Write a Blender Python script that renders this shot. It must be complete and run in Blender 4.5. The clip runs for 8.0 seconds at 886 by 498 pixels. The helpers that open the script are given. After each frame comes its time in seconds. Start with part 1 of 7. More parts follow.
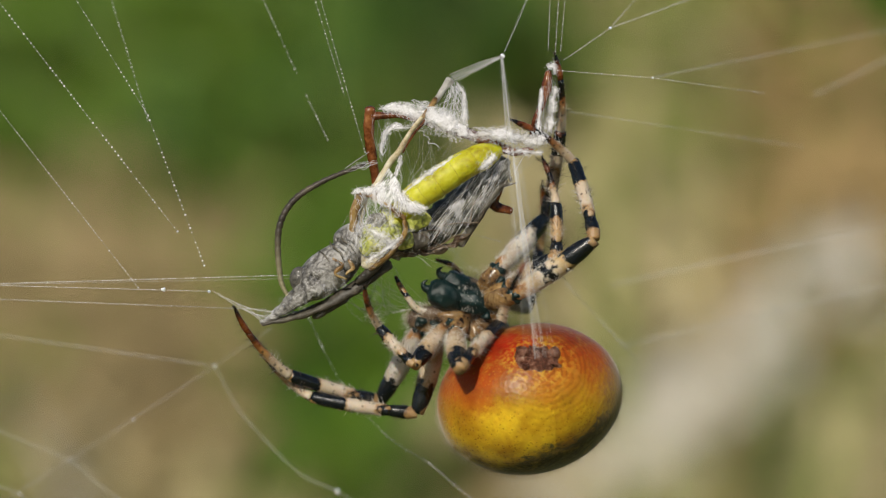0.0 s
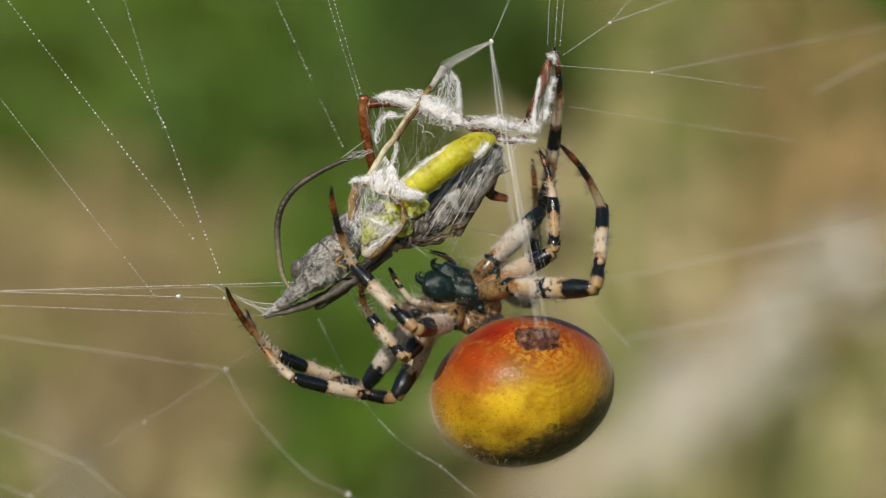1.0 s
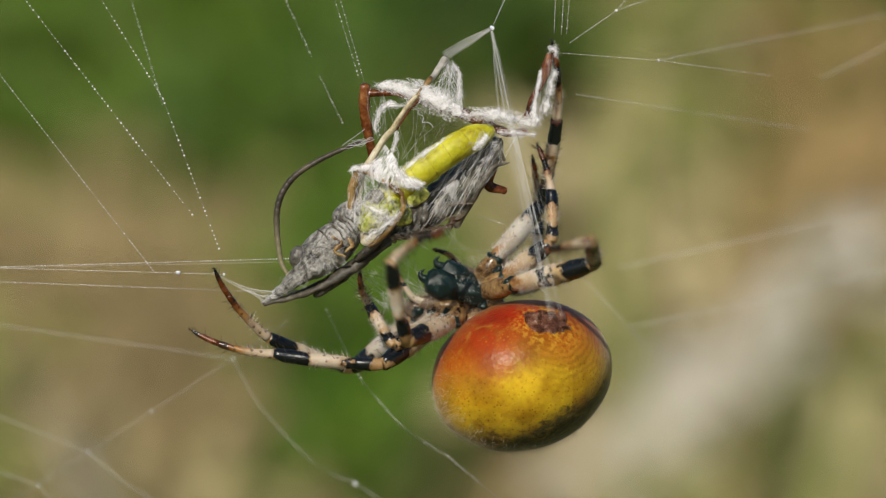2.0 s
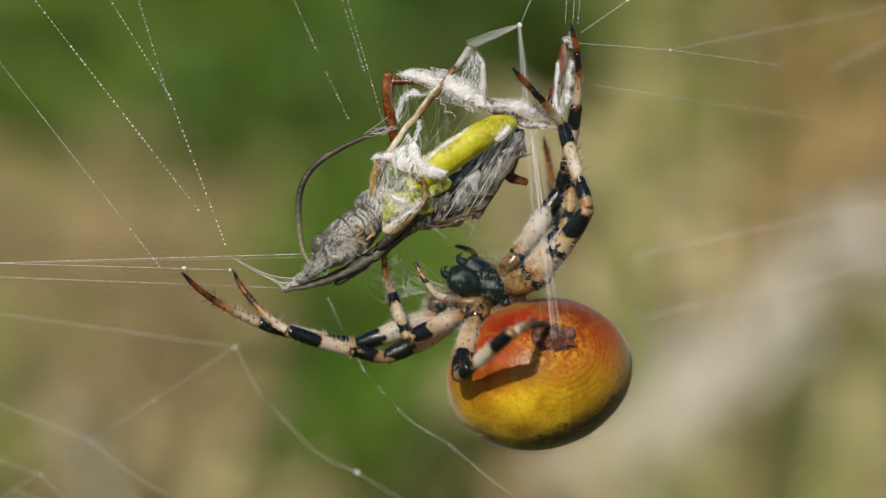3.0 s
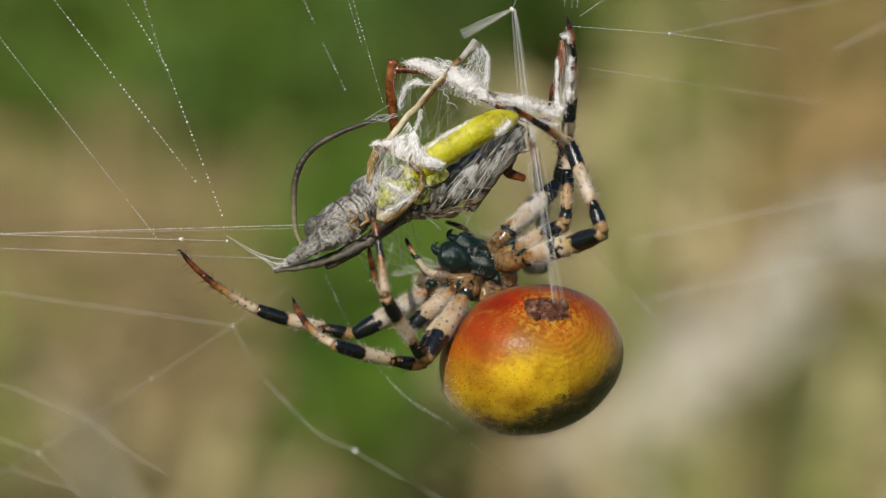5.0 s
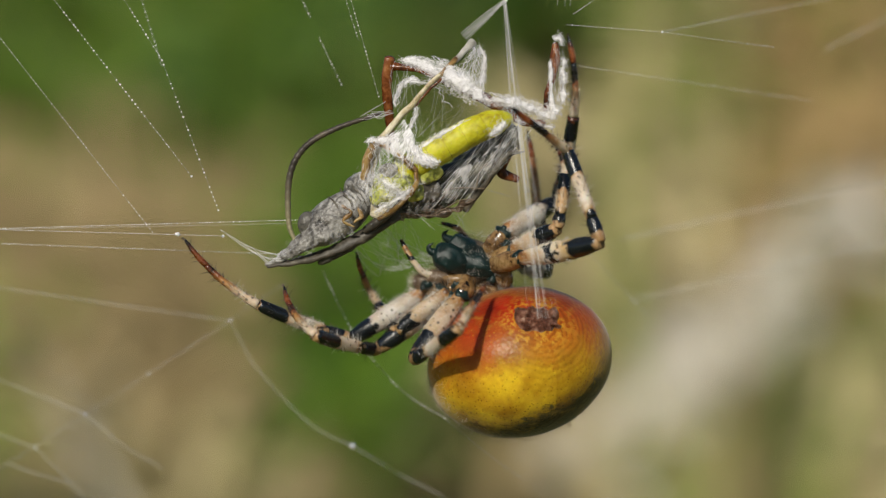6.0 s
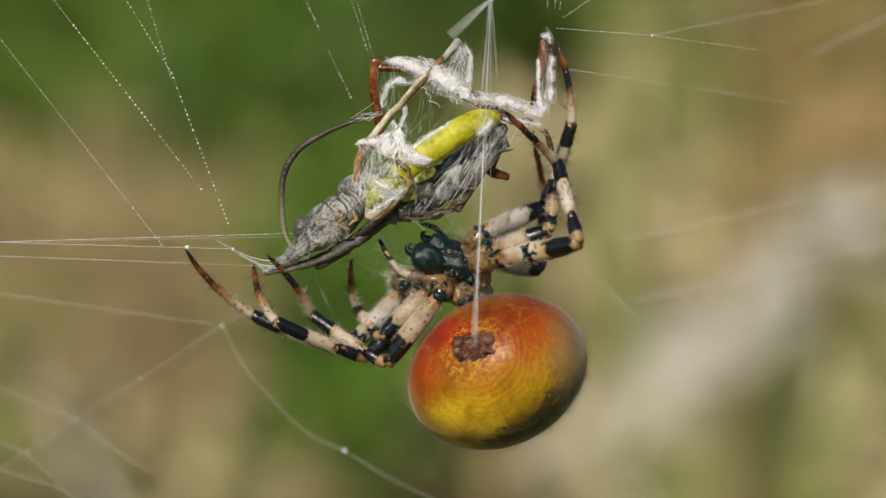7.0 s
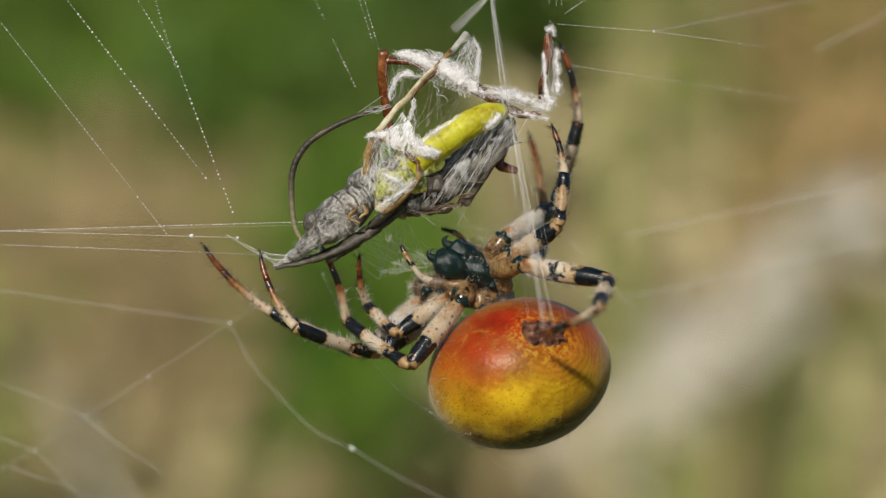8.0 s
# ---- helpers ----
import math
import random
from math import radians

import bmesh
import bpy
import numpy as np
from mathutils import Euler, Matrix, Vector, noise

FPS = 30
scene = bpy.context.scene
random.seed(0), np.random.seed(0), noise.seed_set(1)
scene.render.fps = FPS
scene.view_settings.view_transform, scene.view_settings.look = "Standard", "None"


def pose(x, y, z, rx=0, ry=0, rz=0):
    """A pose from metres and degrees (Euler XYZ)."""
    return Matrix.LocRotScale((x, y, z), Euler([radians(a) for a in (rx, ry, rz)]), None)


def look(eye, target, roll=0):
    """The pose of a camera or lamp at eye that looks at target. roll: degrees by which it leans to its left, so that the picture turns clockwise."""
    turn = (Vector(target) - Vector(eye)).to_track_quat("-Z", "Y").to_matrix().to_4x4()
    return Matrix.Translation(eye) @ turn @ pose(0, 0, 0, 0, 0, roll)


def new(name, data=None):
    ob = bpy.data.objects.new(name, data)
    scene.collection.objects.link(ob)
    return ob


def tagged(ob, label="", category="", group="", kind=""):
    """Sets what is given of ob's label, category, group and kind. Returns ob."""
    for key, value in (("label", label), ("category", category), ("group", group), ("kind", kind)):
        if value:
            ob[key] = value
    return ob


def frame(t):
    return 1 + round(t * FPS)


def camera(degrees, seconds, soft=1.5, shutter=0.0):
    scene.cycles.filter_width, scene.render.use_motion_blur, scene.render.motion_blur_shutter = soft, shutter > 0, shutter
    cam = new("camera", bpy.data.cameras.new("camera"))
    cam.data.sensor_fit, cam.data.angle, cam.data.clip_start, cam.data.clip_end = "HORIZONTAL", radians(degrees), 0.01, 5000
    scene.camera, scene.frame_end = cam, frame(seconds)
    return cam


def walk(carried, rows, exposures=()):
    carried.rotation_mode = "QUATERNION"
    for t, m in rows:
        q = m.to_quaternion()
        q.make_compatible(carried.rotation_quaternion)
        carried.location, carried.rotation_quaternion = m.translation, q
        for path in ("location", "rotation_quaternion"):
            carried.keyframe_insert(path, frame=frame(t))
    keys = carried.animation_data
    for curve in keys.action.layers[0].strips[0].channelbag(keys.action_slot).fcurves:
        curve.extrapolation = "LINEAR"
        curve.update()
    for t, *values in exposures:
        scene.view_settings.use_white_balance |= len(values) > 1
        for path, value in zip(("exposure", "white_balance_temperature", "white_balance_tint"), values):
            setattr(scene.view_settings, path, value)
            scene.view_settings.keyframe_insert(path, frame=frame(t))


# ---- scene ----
# Macro view of an orb spider wrapping a grasshopper in her web, out in a meadow.
# The web hangs WEB metres in front of the lens; its things are laid out in millimetres.
MM = 0.001
EYE, WEB = 0.6, 0.2
cam = camera(20.0, 8.0, 1.2, 0.35)
cam.data.dof.use_dof = True
cam.data.dof.focus_distance = 0.199
cam.data.dof.aperture_fstop = 15.0
walk(cam, [
    (0, pose(0, 0, EYE, 90.000, 0, 0.000)),
    (0.5, pose(0, 0, EYE, 89.936, 0, -0.013)),
    (1, pose(0, 0, EYE, 89.948, 0, 0.103)),
    (1.5, pose(0, 0, EYE, 89.832, 0, 0.168)),
    (3, pose(0, 0, EYE, 89.420, 0, 0.387)),
    (3.5, pose(0, 0, EYE, 89.304, 0, 0.322)),
    (4, pose(0, 0, EYE, 89.150, 0, 0.374)),
    (4.5, pose(0, 0, EYE, 89.098, 0, 0.399)),
    (6, pose(0, 0, EYE, 88.943, 0, 0.296)),
    (6.5, pose(0, 0, EYE, 89.098, 0, 0.322)),
    (7, pose(0, 0, EYE, 89.021, 0, 0.116)),
    (7.5, pose(0, 0, EYE, 89.008, 0, 0.168)),
    (8, pose(0, 0, EYE, 88.956, 0, 0.206)),
])

# ---- daylight ----
world = bpy.data.worlds.new("sky")
scene.world = world
world.use_nodes = True
sky = world.node_tree.nodes.new("ShaderNodeTexSky")
sky.sky_type, sky.sun_disc = "NISHITA", False
sky.sun_elevation, sky.sun_rotation = radians(32), radians(197)
backing = world.node_tree.nodes["Background"]
backing.inputs["Strength"].default_value = 0.06
world.node_tree.links.new(sky.outputs[0], backing.inputs[0])
sun = new("sun", bpy.data.lights.new("sun", "SUN"))
sun.data.energy, sun.data.angle, sun.data.color = 3.55, radians(0.6), (1.0, 0.93, 0.80)
sun.matrix_world = look((-0.24, -0.80, 0.53), (0, 0, 0))
scene.view_settings.exposure = 0.0


# ---- materials ----
def material(name, rough=0.5, metal=0.0, spec=0.5):
    m = bpy.data.materials.new(name)
    m.use_nodes = True
    b = m.node_tree.nodes["Principled BSDF"]
    b.inputs["Roughness"].default_value = rough
    b.inputs["Metallic"].default_value = metal
    b.inputs["Specular IOR Level"].default_value = spec
    return m, m.node_tree, b


def ramp(tree, stops, smooth=False):
    r = tree.nodes.new("ShaderNodeValToRGB")
    e = r.color_ramp.elements
    while len(e) < len(stops):
        e.new(0.5)
    for at_, (p, c) in zip(e, stops):
        at_.position, at_.color = p, (*c, 1)
    r.color_ramp.interpolation = "EASE" if smooth else "LINEAR"
    return r


def ramp_of(tree, value, stops):
    r = ramp(tree, stops)
    tree.links.new(value, r.inputs[0])
    return r.outputs[0]


def noise_node(tree, scale, detail=4, coords="Object", rough=0.55):
    tc = tree.nodes.new("ShaderNodeTexCoord")
    n = tree.nodes.new("ShaderNodeTexNoise")
    n.inputs["Scale"].default_value, n.inputs["Detail"].default_value, n.inputs["Roughness"].default_value = scale, detail, rough
    tree.links.new(tc.outputs[coords], n.inputs["Vector"])
    return n


def mixed(tree, a, b, fac, mode="MIX"):
    n = tree.nodes.new("ShaderNodeMix")
    n.data_type, n.blend_type = "RGBA", mode
    for sock, v in ((n.inputs[6], a), (n.inputs[7], b), (n.inputs[0], fac)):
        if isinstance(v, bpy.types.NodeSocket):
            tree.links.new(v, sock)
        else:
            sock.default_value = (*v, 1) if isinstance(v, tuple) else v
    return n.outputs[2]


def math_node(tree, op, a, b=0.0):
    n = tree.nodes.new("ShaderNodeMath")
    n.operation = op
    for sock, v in zip(n.inputs, (a, b)):
        if isinstance(v, bpy.types.NodeSocket):
            tree.links.new(v, sock)
        else:
            sock.default_value = v
    return n.outputs[0]


def bumped(tree, b, height, strength=0.4, distance=0.0001):
    n = tree.nodes.new("ShaderNodeBump")
    n.inputs["Strength"].default_value, n.inputs["Distance"].default_value = strength, distance
    tree.links.new(height, n.inputs["Height"])
    tree.links.new(n.outputs[0], b.inputs["Normal"])


def mottled(name, stops, scale, rough=0.6, bump=0.3, spec=0.4, depth=0.0001, fine=6.0, through_light=0.0):
    """A surface whose colour wanders between the stops at one scale and is grained at a finer one."""
    m, t, b = material(name, rough, 0, spec)
    n = noise_node(t, scale)
    g = noise_node(t, scale * fine, 3)
    r = ramp(t, stops)
    t.links.new(math_node(t, "ADD", math_node(t, "MULTIPLY", n.outputs[0], 0.7), math_node(t, "MULTIPLY", g.outputs[0], 0.3)), r.inputs[0])
    t.links.new(r.outputs[0], b.inputs["Base Color"])
    if through_light:
        b.inputs["Subsurface Weight"].default_value = through_light
        b.inputs["Subsurface Radius"].default_value = (0.0008, 0.0005, 0.0002)
        b.inputs["Subsurface Scale"].default_value = 1.0
    bumped(t, b, g.outputs[0], bump, depth)
    return m


def banded(name, stops, rough=0.3, grain=2500):
    """Leg cuticle: rings of colour along the segment, dotted where its hairs stand."""
    m, t, b = material(name, rough, 0, 0.65)
    tc = t.nodes.new("ShaderNodeTexCoord")
    sp = t.nodes.new("ShaderNodeSeparateXYZ")
    t.links.new(tc.outputs["Generated"], sp.inputs[0])
    n = noise_node(t, grain / 2, 3)
    broad = noise_node(t, grain / 4, 2)
    wob = math_node(t, "ADD", math_node(t, "ADD", sp.outputs[2], math_node(t, "MULTIPLY", math_node(t, "SUBTRACT", n.outputs[0], 0.5), 0.34)),
                    math_node(t, "MULTIPLY", math_node(t, "SUBTRACT", broad.outputs[0], 0.5), 0.28))
    r = ramp(t, stops)
    t.links.new(wob, r.inputs[0])
    v = t.nodes.new("ShaderNodeTexVoronoi")
    v.inputs["Scale"].default_value = 1600
    t.links.new(tc.outputs["Object"], v.inputs["Vector"])
    dots = ramp_of(t, v.outputs["Distance"], [(0.15, (0.04, 0.03, 0.025)), (0.25, (1, 1, 1))])
    tone = ramp_of(t, broad.outputs[0], [(0.35, (0.72, 0.58, 0.42)), (0.6, (1, 1, 1))])
    fine = noise_node(t, grain * 2, 4)
    col = mixed(t, mixed(t, r.outputs[0], dots, 0.75, "MULTIPLY"), tone, 0.6, "MULTIPLY")
    t.links.new(col, b.inputs["Base Color"])
    # the black rings are polished, the pale ones dull with fine down
    grey = t.nodes.new("ShaderNodeRGBToBW")
    t.links.new(r.outputs[0], grey.inputs[0])
    t.links.new(ramp_of(t, grey.outputs[0], [(0.02, (0.24, 0.24, 0.24)), (0.12, (rough, rough, rough)), (0.35, (0.62, 0.62, 0.62))]), b.inputs["Roughness"])
    b.inputs["Subsurface Weight"].default_value = 0.3
    b.inputs["Subsurface Radius"].default_value = (0.0009, 0.0005, 0.0002)
    b.inputs["Subsurface Scale"].default_value = 1.0
    bumped(t, b, fine.outputs[0], 0.5, 0.00008)
    return m


JOINT = (0.12, 0.055, 0.02)
BLACK, CREAM, AMBER, RUST = (0.005, 0.008, 0.012), (0.54, 0.45, 0.345), (0.36, 0.18, 0.05), (0.11, 0.028, 0.008)
GREYWHITE = (0.66, 0.62, 0.56)
PEACH = (0.36, 0.225, 0.10)
leg_femur = banded("leg_femur", [(0.0, JOINT), (0.06, AMBER), (0.16, (0.34, 0.22, 0.11)), (0.40, (0.54, 0.46, 0.37)), (0.60, (0.46, 0.35, 0.22)), (0.65, BLACK), (0.94, BLACK), (0.98, PEACH), (1.0, PEACH)], 0.5)
leg_femur_rear = banded("leg_femur_rear", [(0.0, JOINT), (0.06, AMBER), (0.16, (0.50, 0.40, 0.28)), (0.36, (0.62, 0.56, 0.48)), (0.41, BLACK), (0.46, BLACK), (0.50, (0.60, 0.52, 0.40)), (0.62, (0.50, 0.36, 0.16)), (0.68, BLACK), (0.94, BLACK), (1.0, PEACH)], 0.5)
leg_femur_pale = banded("leg_femur_pale", [(0.0, JOINT), (0.05, AMBER), (0.12, (0.42, 0.38, 0.34)), (0.4, (0.56, 0.54, 0.51)), (0.66, (0.50, 0.47, 0.43)), (0.72, BLACK), (1.0, BLACK)], 0.5)
leg_patella = banded("leg_patella", [(0.0, PEACH), (0.34, PEACH), (0.42, BLACK), (1.0, BLACK)], 0.4)
leg_patella_dark = banded("leg_patella_dark", [(0.0, BLACK), (0.8, BLACK), (1.0, JOINT)], 0.4)
leg_tibia = banded("leg_tibia", [(0.0, BLACK), (0.07, BLACK), (0.10, PEACH), (0.17, CREAM), (0.3, GREYWHITE), (0.54, CREAM), (0.59, PEACH), (0.62, BLACK), (0.97, BLACK), (1.0, PEACH)])
leg_tibia_ringed = banded("leg_tibia_ringed", [(0.0, BLACK), (0.10, BLACK), (0.14, PEACH), (0.26, CREAM), (0.34, (0.14, 0.08, 0.02)), (0.40, AMBER), (0.46, CREAM), (0.62, CREAM), (0.67, BLACK), (0.96, BLACK), (1.0, RUST)])
leg_tibia_warm = banded("leg_tibia_warm", [(0.0, BLACK), (0.08, BLACK), (0.12, PEACH), (0.3, (0.54, 0.38, 0.21)), (0.52, PEACH), (0.57, BLACK), (1.0, BLACK)])
leg_meta = banded("leg_metatarsus", [(0.0, JOINT), (0.06, CREAM), (0.30, CREAM), (0.46, PEACH), (0.60, (0.26, 0.10, 0.03)), (0.69, (0.018, 0.012, 0.010)), (1.0, BLACK)])
leg_meta_rusty = banded("leg_metatarsus_rusty", [(0.0, JOINT), (0.05, CREAM), (0.32, CREAM), (0.50, PEACH), (0.66, AMBER), (0.80, (0.17, 0.055, 0.016)), (0.88, (0.02, 0.013, 0.010)), (1.0, RUST)])
leg_meta_plain = banded("leg_metatarsus_plain", [(0.0, PEACH), (0.3, (0.40, 0.24, 0.11)), (0.7, (0.30, 0.14, 0.05)), (1.0, (0.22, 0.09, 0.03))])
leg_palp = banded("leg_palp", [(0.0, CREAM), (0.3, GREYWHITE), (0.48, CREAM), (0.52, BLACK), (0.62, BLACK), (0.66, PEACH), (0.78, AMBER), (0.82, BLACK), (0.94, BLACK), (1.0, RUST)])
leg_tarsus = banded("leg_tarsus", [(0.0, BLACK), (0.12, RUST), (0.3, (0.26, 0.08, 0.02)), (0.65, RUST), (0.80, BLACK), (1.0, BLACK)])
leg_tarsus_rusty = banded("leg_tarsus_rusty", [(0.0, RUST), (0.2, (0.20, 0.06, 0.016)), (0.6, (0.13, 0.038, 0.012)), (0.80, BLACK), (1.0, BLACK)])
femur_down = mottled("white_down", [(0.3, (0.6, 0.56, 0.5)), (0.7, (0.8, 0.77, 0.72))], 3000, 0.5, 0.1)
bristle_mat = mottled("bristles", [(0.3, (0.02, 0.015, 0.012)), (0.7, (0.10, 0.07, 0.05))], 3000, 0.4, 0.1)
down_mat = mottled("pale_hairs", [(0.3, (0.34, 0.27, 0.18)), (0.7, (0.66, 0.58, 0.44))], 3000, 0.45, 0.1)
carapace_mat = mottled("carapace", [(0.3, (0.02, 0.014, 0.012)), (0.46, (0.10, 0.065, 0.042)), (0.6, (0.24, 0.17, 0.11)), (0.75, (0.46, 0.36, 0.25))], 900, 0.4, 0.4)
coxa_mat = mottled("coxa", [(0.38, (0.010, 0.008, 0.007)), (0.43, (0.12, 0.065, 0.026)), (0.53, (0.27, 0.165, 0.068)), (0.70, (0.42, 0.29, 0.14))], 620, 0.22, 0.35, 0.5, through_light=0.2)
brown_down = mottled("brown_hairs", [(0.3, (0.05, 0.03, 0.02)), (0.55, (0.22, 0.14, 0.07)), (0.75, (0.5, 0.4, 0.28))], 900, 0.5, 0.1)
jaw_mat = mottled("jaw", [(0.3, (0.002, 0.008, 0.008)), (0.7, (0.008, 0.026, 0.025))], 1400, 0.30, 0.5, 0.35)


def abdomen_material():
    """Ventral skin: red round the spinnerets, gold below, dark low flank, grey rim, with fine rings and pores."""
    m, t, b = material("abdomen_skin", 0.38, 0, 0.25)
    tc = t.nodes.new("ShaderNodeTexCoord")
    sp = t.nodes.new("ShaderNodeSeparateXYZ")
    t.links.new(tc.outputs["Object"], sp.inputs[0])
    soft, fine = noise_node(t, 300, 8, rough=0.62), noise_node(t, 2000, 5, rough=0.65)
    x = math_node(t, "MULTIPLY", sp.outputs[0], 1 / 0.0074)
    y = math_node(t, "MULTIPLY", sp.outputs[1], 1 / 0.0066)
    z = math_node(t, "MULTIPLY", sp.outputs[2], 1 / 0.0061)
    w = math_node(t, "ADD", math_node(t, "MULTIPLY", math_node(t, "SUBTRACT", soft.outputs[0], 0.5), 0.75),
                  math_node(t, "MULTIPLY", math_node(t, "SUBTRACT", fine.outputs[0], 0.5), 0.55))
    up = math_node(t, "ADD", math_node(t, "ADD", z, math_node(t, "MULTIPLY", x, -0.22)), math_node(t, "MULTIPLY", w, 1.25))
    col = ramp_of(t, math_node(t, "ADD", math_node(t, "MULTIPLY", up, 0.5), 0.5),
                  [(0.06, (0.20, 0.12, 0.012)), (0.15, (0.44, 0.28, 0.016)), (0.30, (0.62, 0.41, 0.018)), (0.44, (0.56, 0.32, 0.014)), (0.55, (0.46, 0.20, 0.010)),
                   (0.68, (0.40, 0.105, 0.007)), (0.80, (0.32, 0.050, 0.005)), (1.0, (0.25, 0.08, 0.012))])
    # a deep red patch beside the spinnerets and a red streak down one side
    for px, pz, sx, sz, full in ((-0.30, 0.68, 1 / 0.42, 1 / 0.20, 0.62), (-0.22, 0.76, 1 / 0.26, 1 / 0.15, 0.7), (-0.66, 0.20, 1 / 0.20, 1 / 0.5, 0.45)):
        ox = math_node(t, "MULTIPLY", math_node(t, "SUBTRACT", x, px), sx)
        oz = math_node(t, "MULTIPLY", math_node(t, "SUBTRACT", z, pz), sz)
        away = math_node(t, "ADD", math_node(t, "ADD", math_node(t, "MULTIPLY", ox, ox), math_node(t, "MULTIPLY", oz, oz)), math_node(t, "MULTIPLY", w, 3.2))
        col = mixed(t, col, (0.38, 0.016, 0.004), ramp_of(t, away, [(0.1, (full, full, full)), (1.2, (0, 0, 0))]))
    gx = math_node(t, "MULTIPLY", math_node(t, "ADD", x, 0.22), 1 / 0.55)
    gz = math_node(t, "MULTIPLY", math_node(t, "ADD", z, 0.28), 1 / 0.36)
    glow = math_node(t, "ADD", math_node(t, "ADD", math_node(t, "MULTIPLY", gx, gx), math_node(t, "MULTIPLY", gz, gz)), math_node(t, "MULTIPLY", w, 2.6))
    col = mixed(t, col, (0.80, 0.55, 0.025), ramp_of(t, glow, [(0.1, (0.8, 0.8, 0.8)), (1.2, (0, 0, 0))]))
    col = mixed(t, col, ramp_of(t, soft.outputs[0], [(0.34, (0.42, 0.26, 0.16)), (0.56, (1, 1, 1))]), 0.75, "MULTIPLY")
    # brown rim where the skin turns to the back
    col = mixed(t, col, (0.27, 0.19, 0.14), ramp_of(t, math_node(t, "ADD", y, math_node(t, "MULTIPLY", w, 0.3)), [(0.22, (0, 0, 0)), (0.52, (0.8, 0.8, 0.8))]))
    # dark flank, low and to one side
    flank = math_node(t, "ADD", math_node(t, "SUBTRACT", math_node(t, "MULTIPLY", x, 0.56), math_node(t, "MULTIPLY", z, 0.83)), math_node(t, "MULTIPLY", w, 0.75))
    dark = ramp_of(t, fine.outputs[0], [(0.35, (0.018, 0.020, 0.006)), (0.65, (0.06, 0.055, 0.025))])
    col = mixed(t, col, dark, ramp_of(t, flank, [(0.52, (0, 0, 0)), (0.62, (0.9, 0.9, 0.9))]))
    grey = math_node(t, "ADD", math_node(t, "SUBTRACT", math_node(t, "MULTIPLY", x, 0.95), math_node(t, "MULTIPLY", z, 0.12)), math_node(t, "MULTIPLY", w, 0.6))
    col = mixed(t, col, (0.17, 0.13, 0.085), ramp_of(t, grey, [(0.62, (0, 0, 0)), (0.92, (0.85, 0.85, 0.85))]))
    # pores
    v = t.nodes.new("ShaderNodeTexVoronoi")
    v.inputs["Scale"].default_value = 3300
    t.links.new(tc.outputs["Object"], v.inputs["Vector"])
    col = mixed(t, col, ramp_of(t, v.outputs["Distance"], [(0.10, (0.22, 0.12, 0.04)), (0.30, (1, 1, 1))]), ramp_of(t, math_node(t, "ADD", z, 0.5), [(0.05, (0.75, 0.75, 0.75)), (0.75, (0.12, 0.12, 0.12))]), "MULTIPLY")
    # rings of fine folds round the spinnerets
    mp = t.nodes.new("ShaderNodeMapping")
    mp.inputs["Location"].default_value = (0, 0.0058, -0.0032)
    t.links.new(tc.outputs["Object"], mp.inputs[0])
    wv = t.nodes.new("ShaderNodeTexWave")
    wv.wave_type, wv.rings_direction = "RINGS", "SPHERICAL"
    wv.inputs["Scale"].default_value, wv.inputs["Distortion"].default_value, wv.inputs["Detail"].default_value = 640, 6.0, 3
    wv.inputs["Detail Scale"].default_value = 1.2
    t.links.new(mp.outputs[0], wv.inputs["Vector"])
    dist = t.nodes.new("ShaderNodeVectorMath")
    dist.operation = "LENGTH"
    t.links.new(mp.outputs[0], dist.inputs[0])
    near = ramp_of(t, math_node(t, "MULTIPLY", dist.outputs["Value"], 100), [(0.12, (0.55, 0.55, 0.55)), (0.38, (0.34, 0.34, 0.34)), (0.62, (0.03, 0.03, 0.03))])
    near = math_node(t, "MULTIPLY", near, ramp_of(t, math_node(t, "ADD", math_node(t, "MULTIPLY", x, 0.5), 0.5), [(0.36, (0.12, 0.12, 0.12)), (0.58, (1, 1, 1))]))
    col = mixed(t, col, ramp_of(t, wv.outputs[0], [(0.1, (0.42, 0.28, 0.20)), (0.75, (1, 1, 1))]), near, "MULTIPLY")
    # gold wrinkled skin close round the spinnerets
    halo = math_node(t, "MULTIPLY", ramp_of(t, math_node(t, "MULTIPLY", dist.outputs["Value"], 100), [(0.18, (1, 1, 1)), (0.36, (0, 0, 0))]), ramp_of(t, fine.outputs[0], [(0.46, (0, 0, 0)), (0.58, (0.7, 0.7, 0.7))]))
    col = mixed(t, col, (0.60, 0.34, 0.03), halo)
    # shade beside two shallow folds, painted into the skin colour on one side
    for px, pz, lean, long in ((0.16, -0.34, 0.10, 0.34), (0.62, -0.16, -0.45, 0.30)):
        ox = math_node(t, "ADD", math_node(t, "SUBTRACT", x, px), math_node(t, "ADD", math_node(t, "MULTIPLY", math_node(t, "SUBTRACT", z, pz), lean), math_node(t, "MULTIPLY", w, 0.09)))
        oz = math_node(t, "ABSOLUTE", math_node(t, "SUBTRACT", z, pz))
        side = math_node(t, "MULTIPLY", ramp_of(t, ox, [(0.0, (0, 0, 0)), (0.02, (1, 1, 1)), (0.30, (0, 0, 0))]), ramp_of(t, oz, [(long * 0.6, (0.5, 0.5, 0.5)), (long * 1.1, (0, 0, 0))]))
        col = mixed(t, col, (0.55, 0.42, 0.30), side, "MULTIPLY")
    # pale gold veins branching under the skin
    bend = t.nodes.new("ShaderNodeVectorMath")
    bend.operation = "MULTIPLY_ADD"
    t.links.new(soft.outputs["Color"], bend.inputs[0])
    bend.inputs[1].default_value = (0.0022, 0.0022, 0.0022)
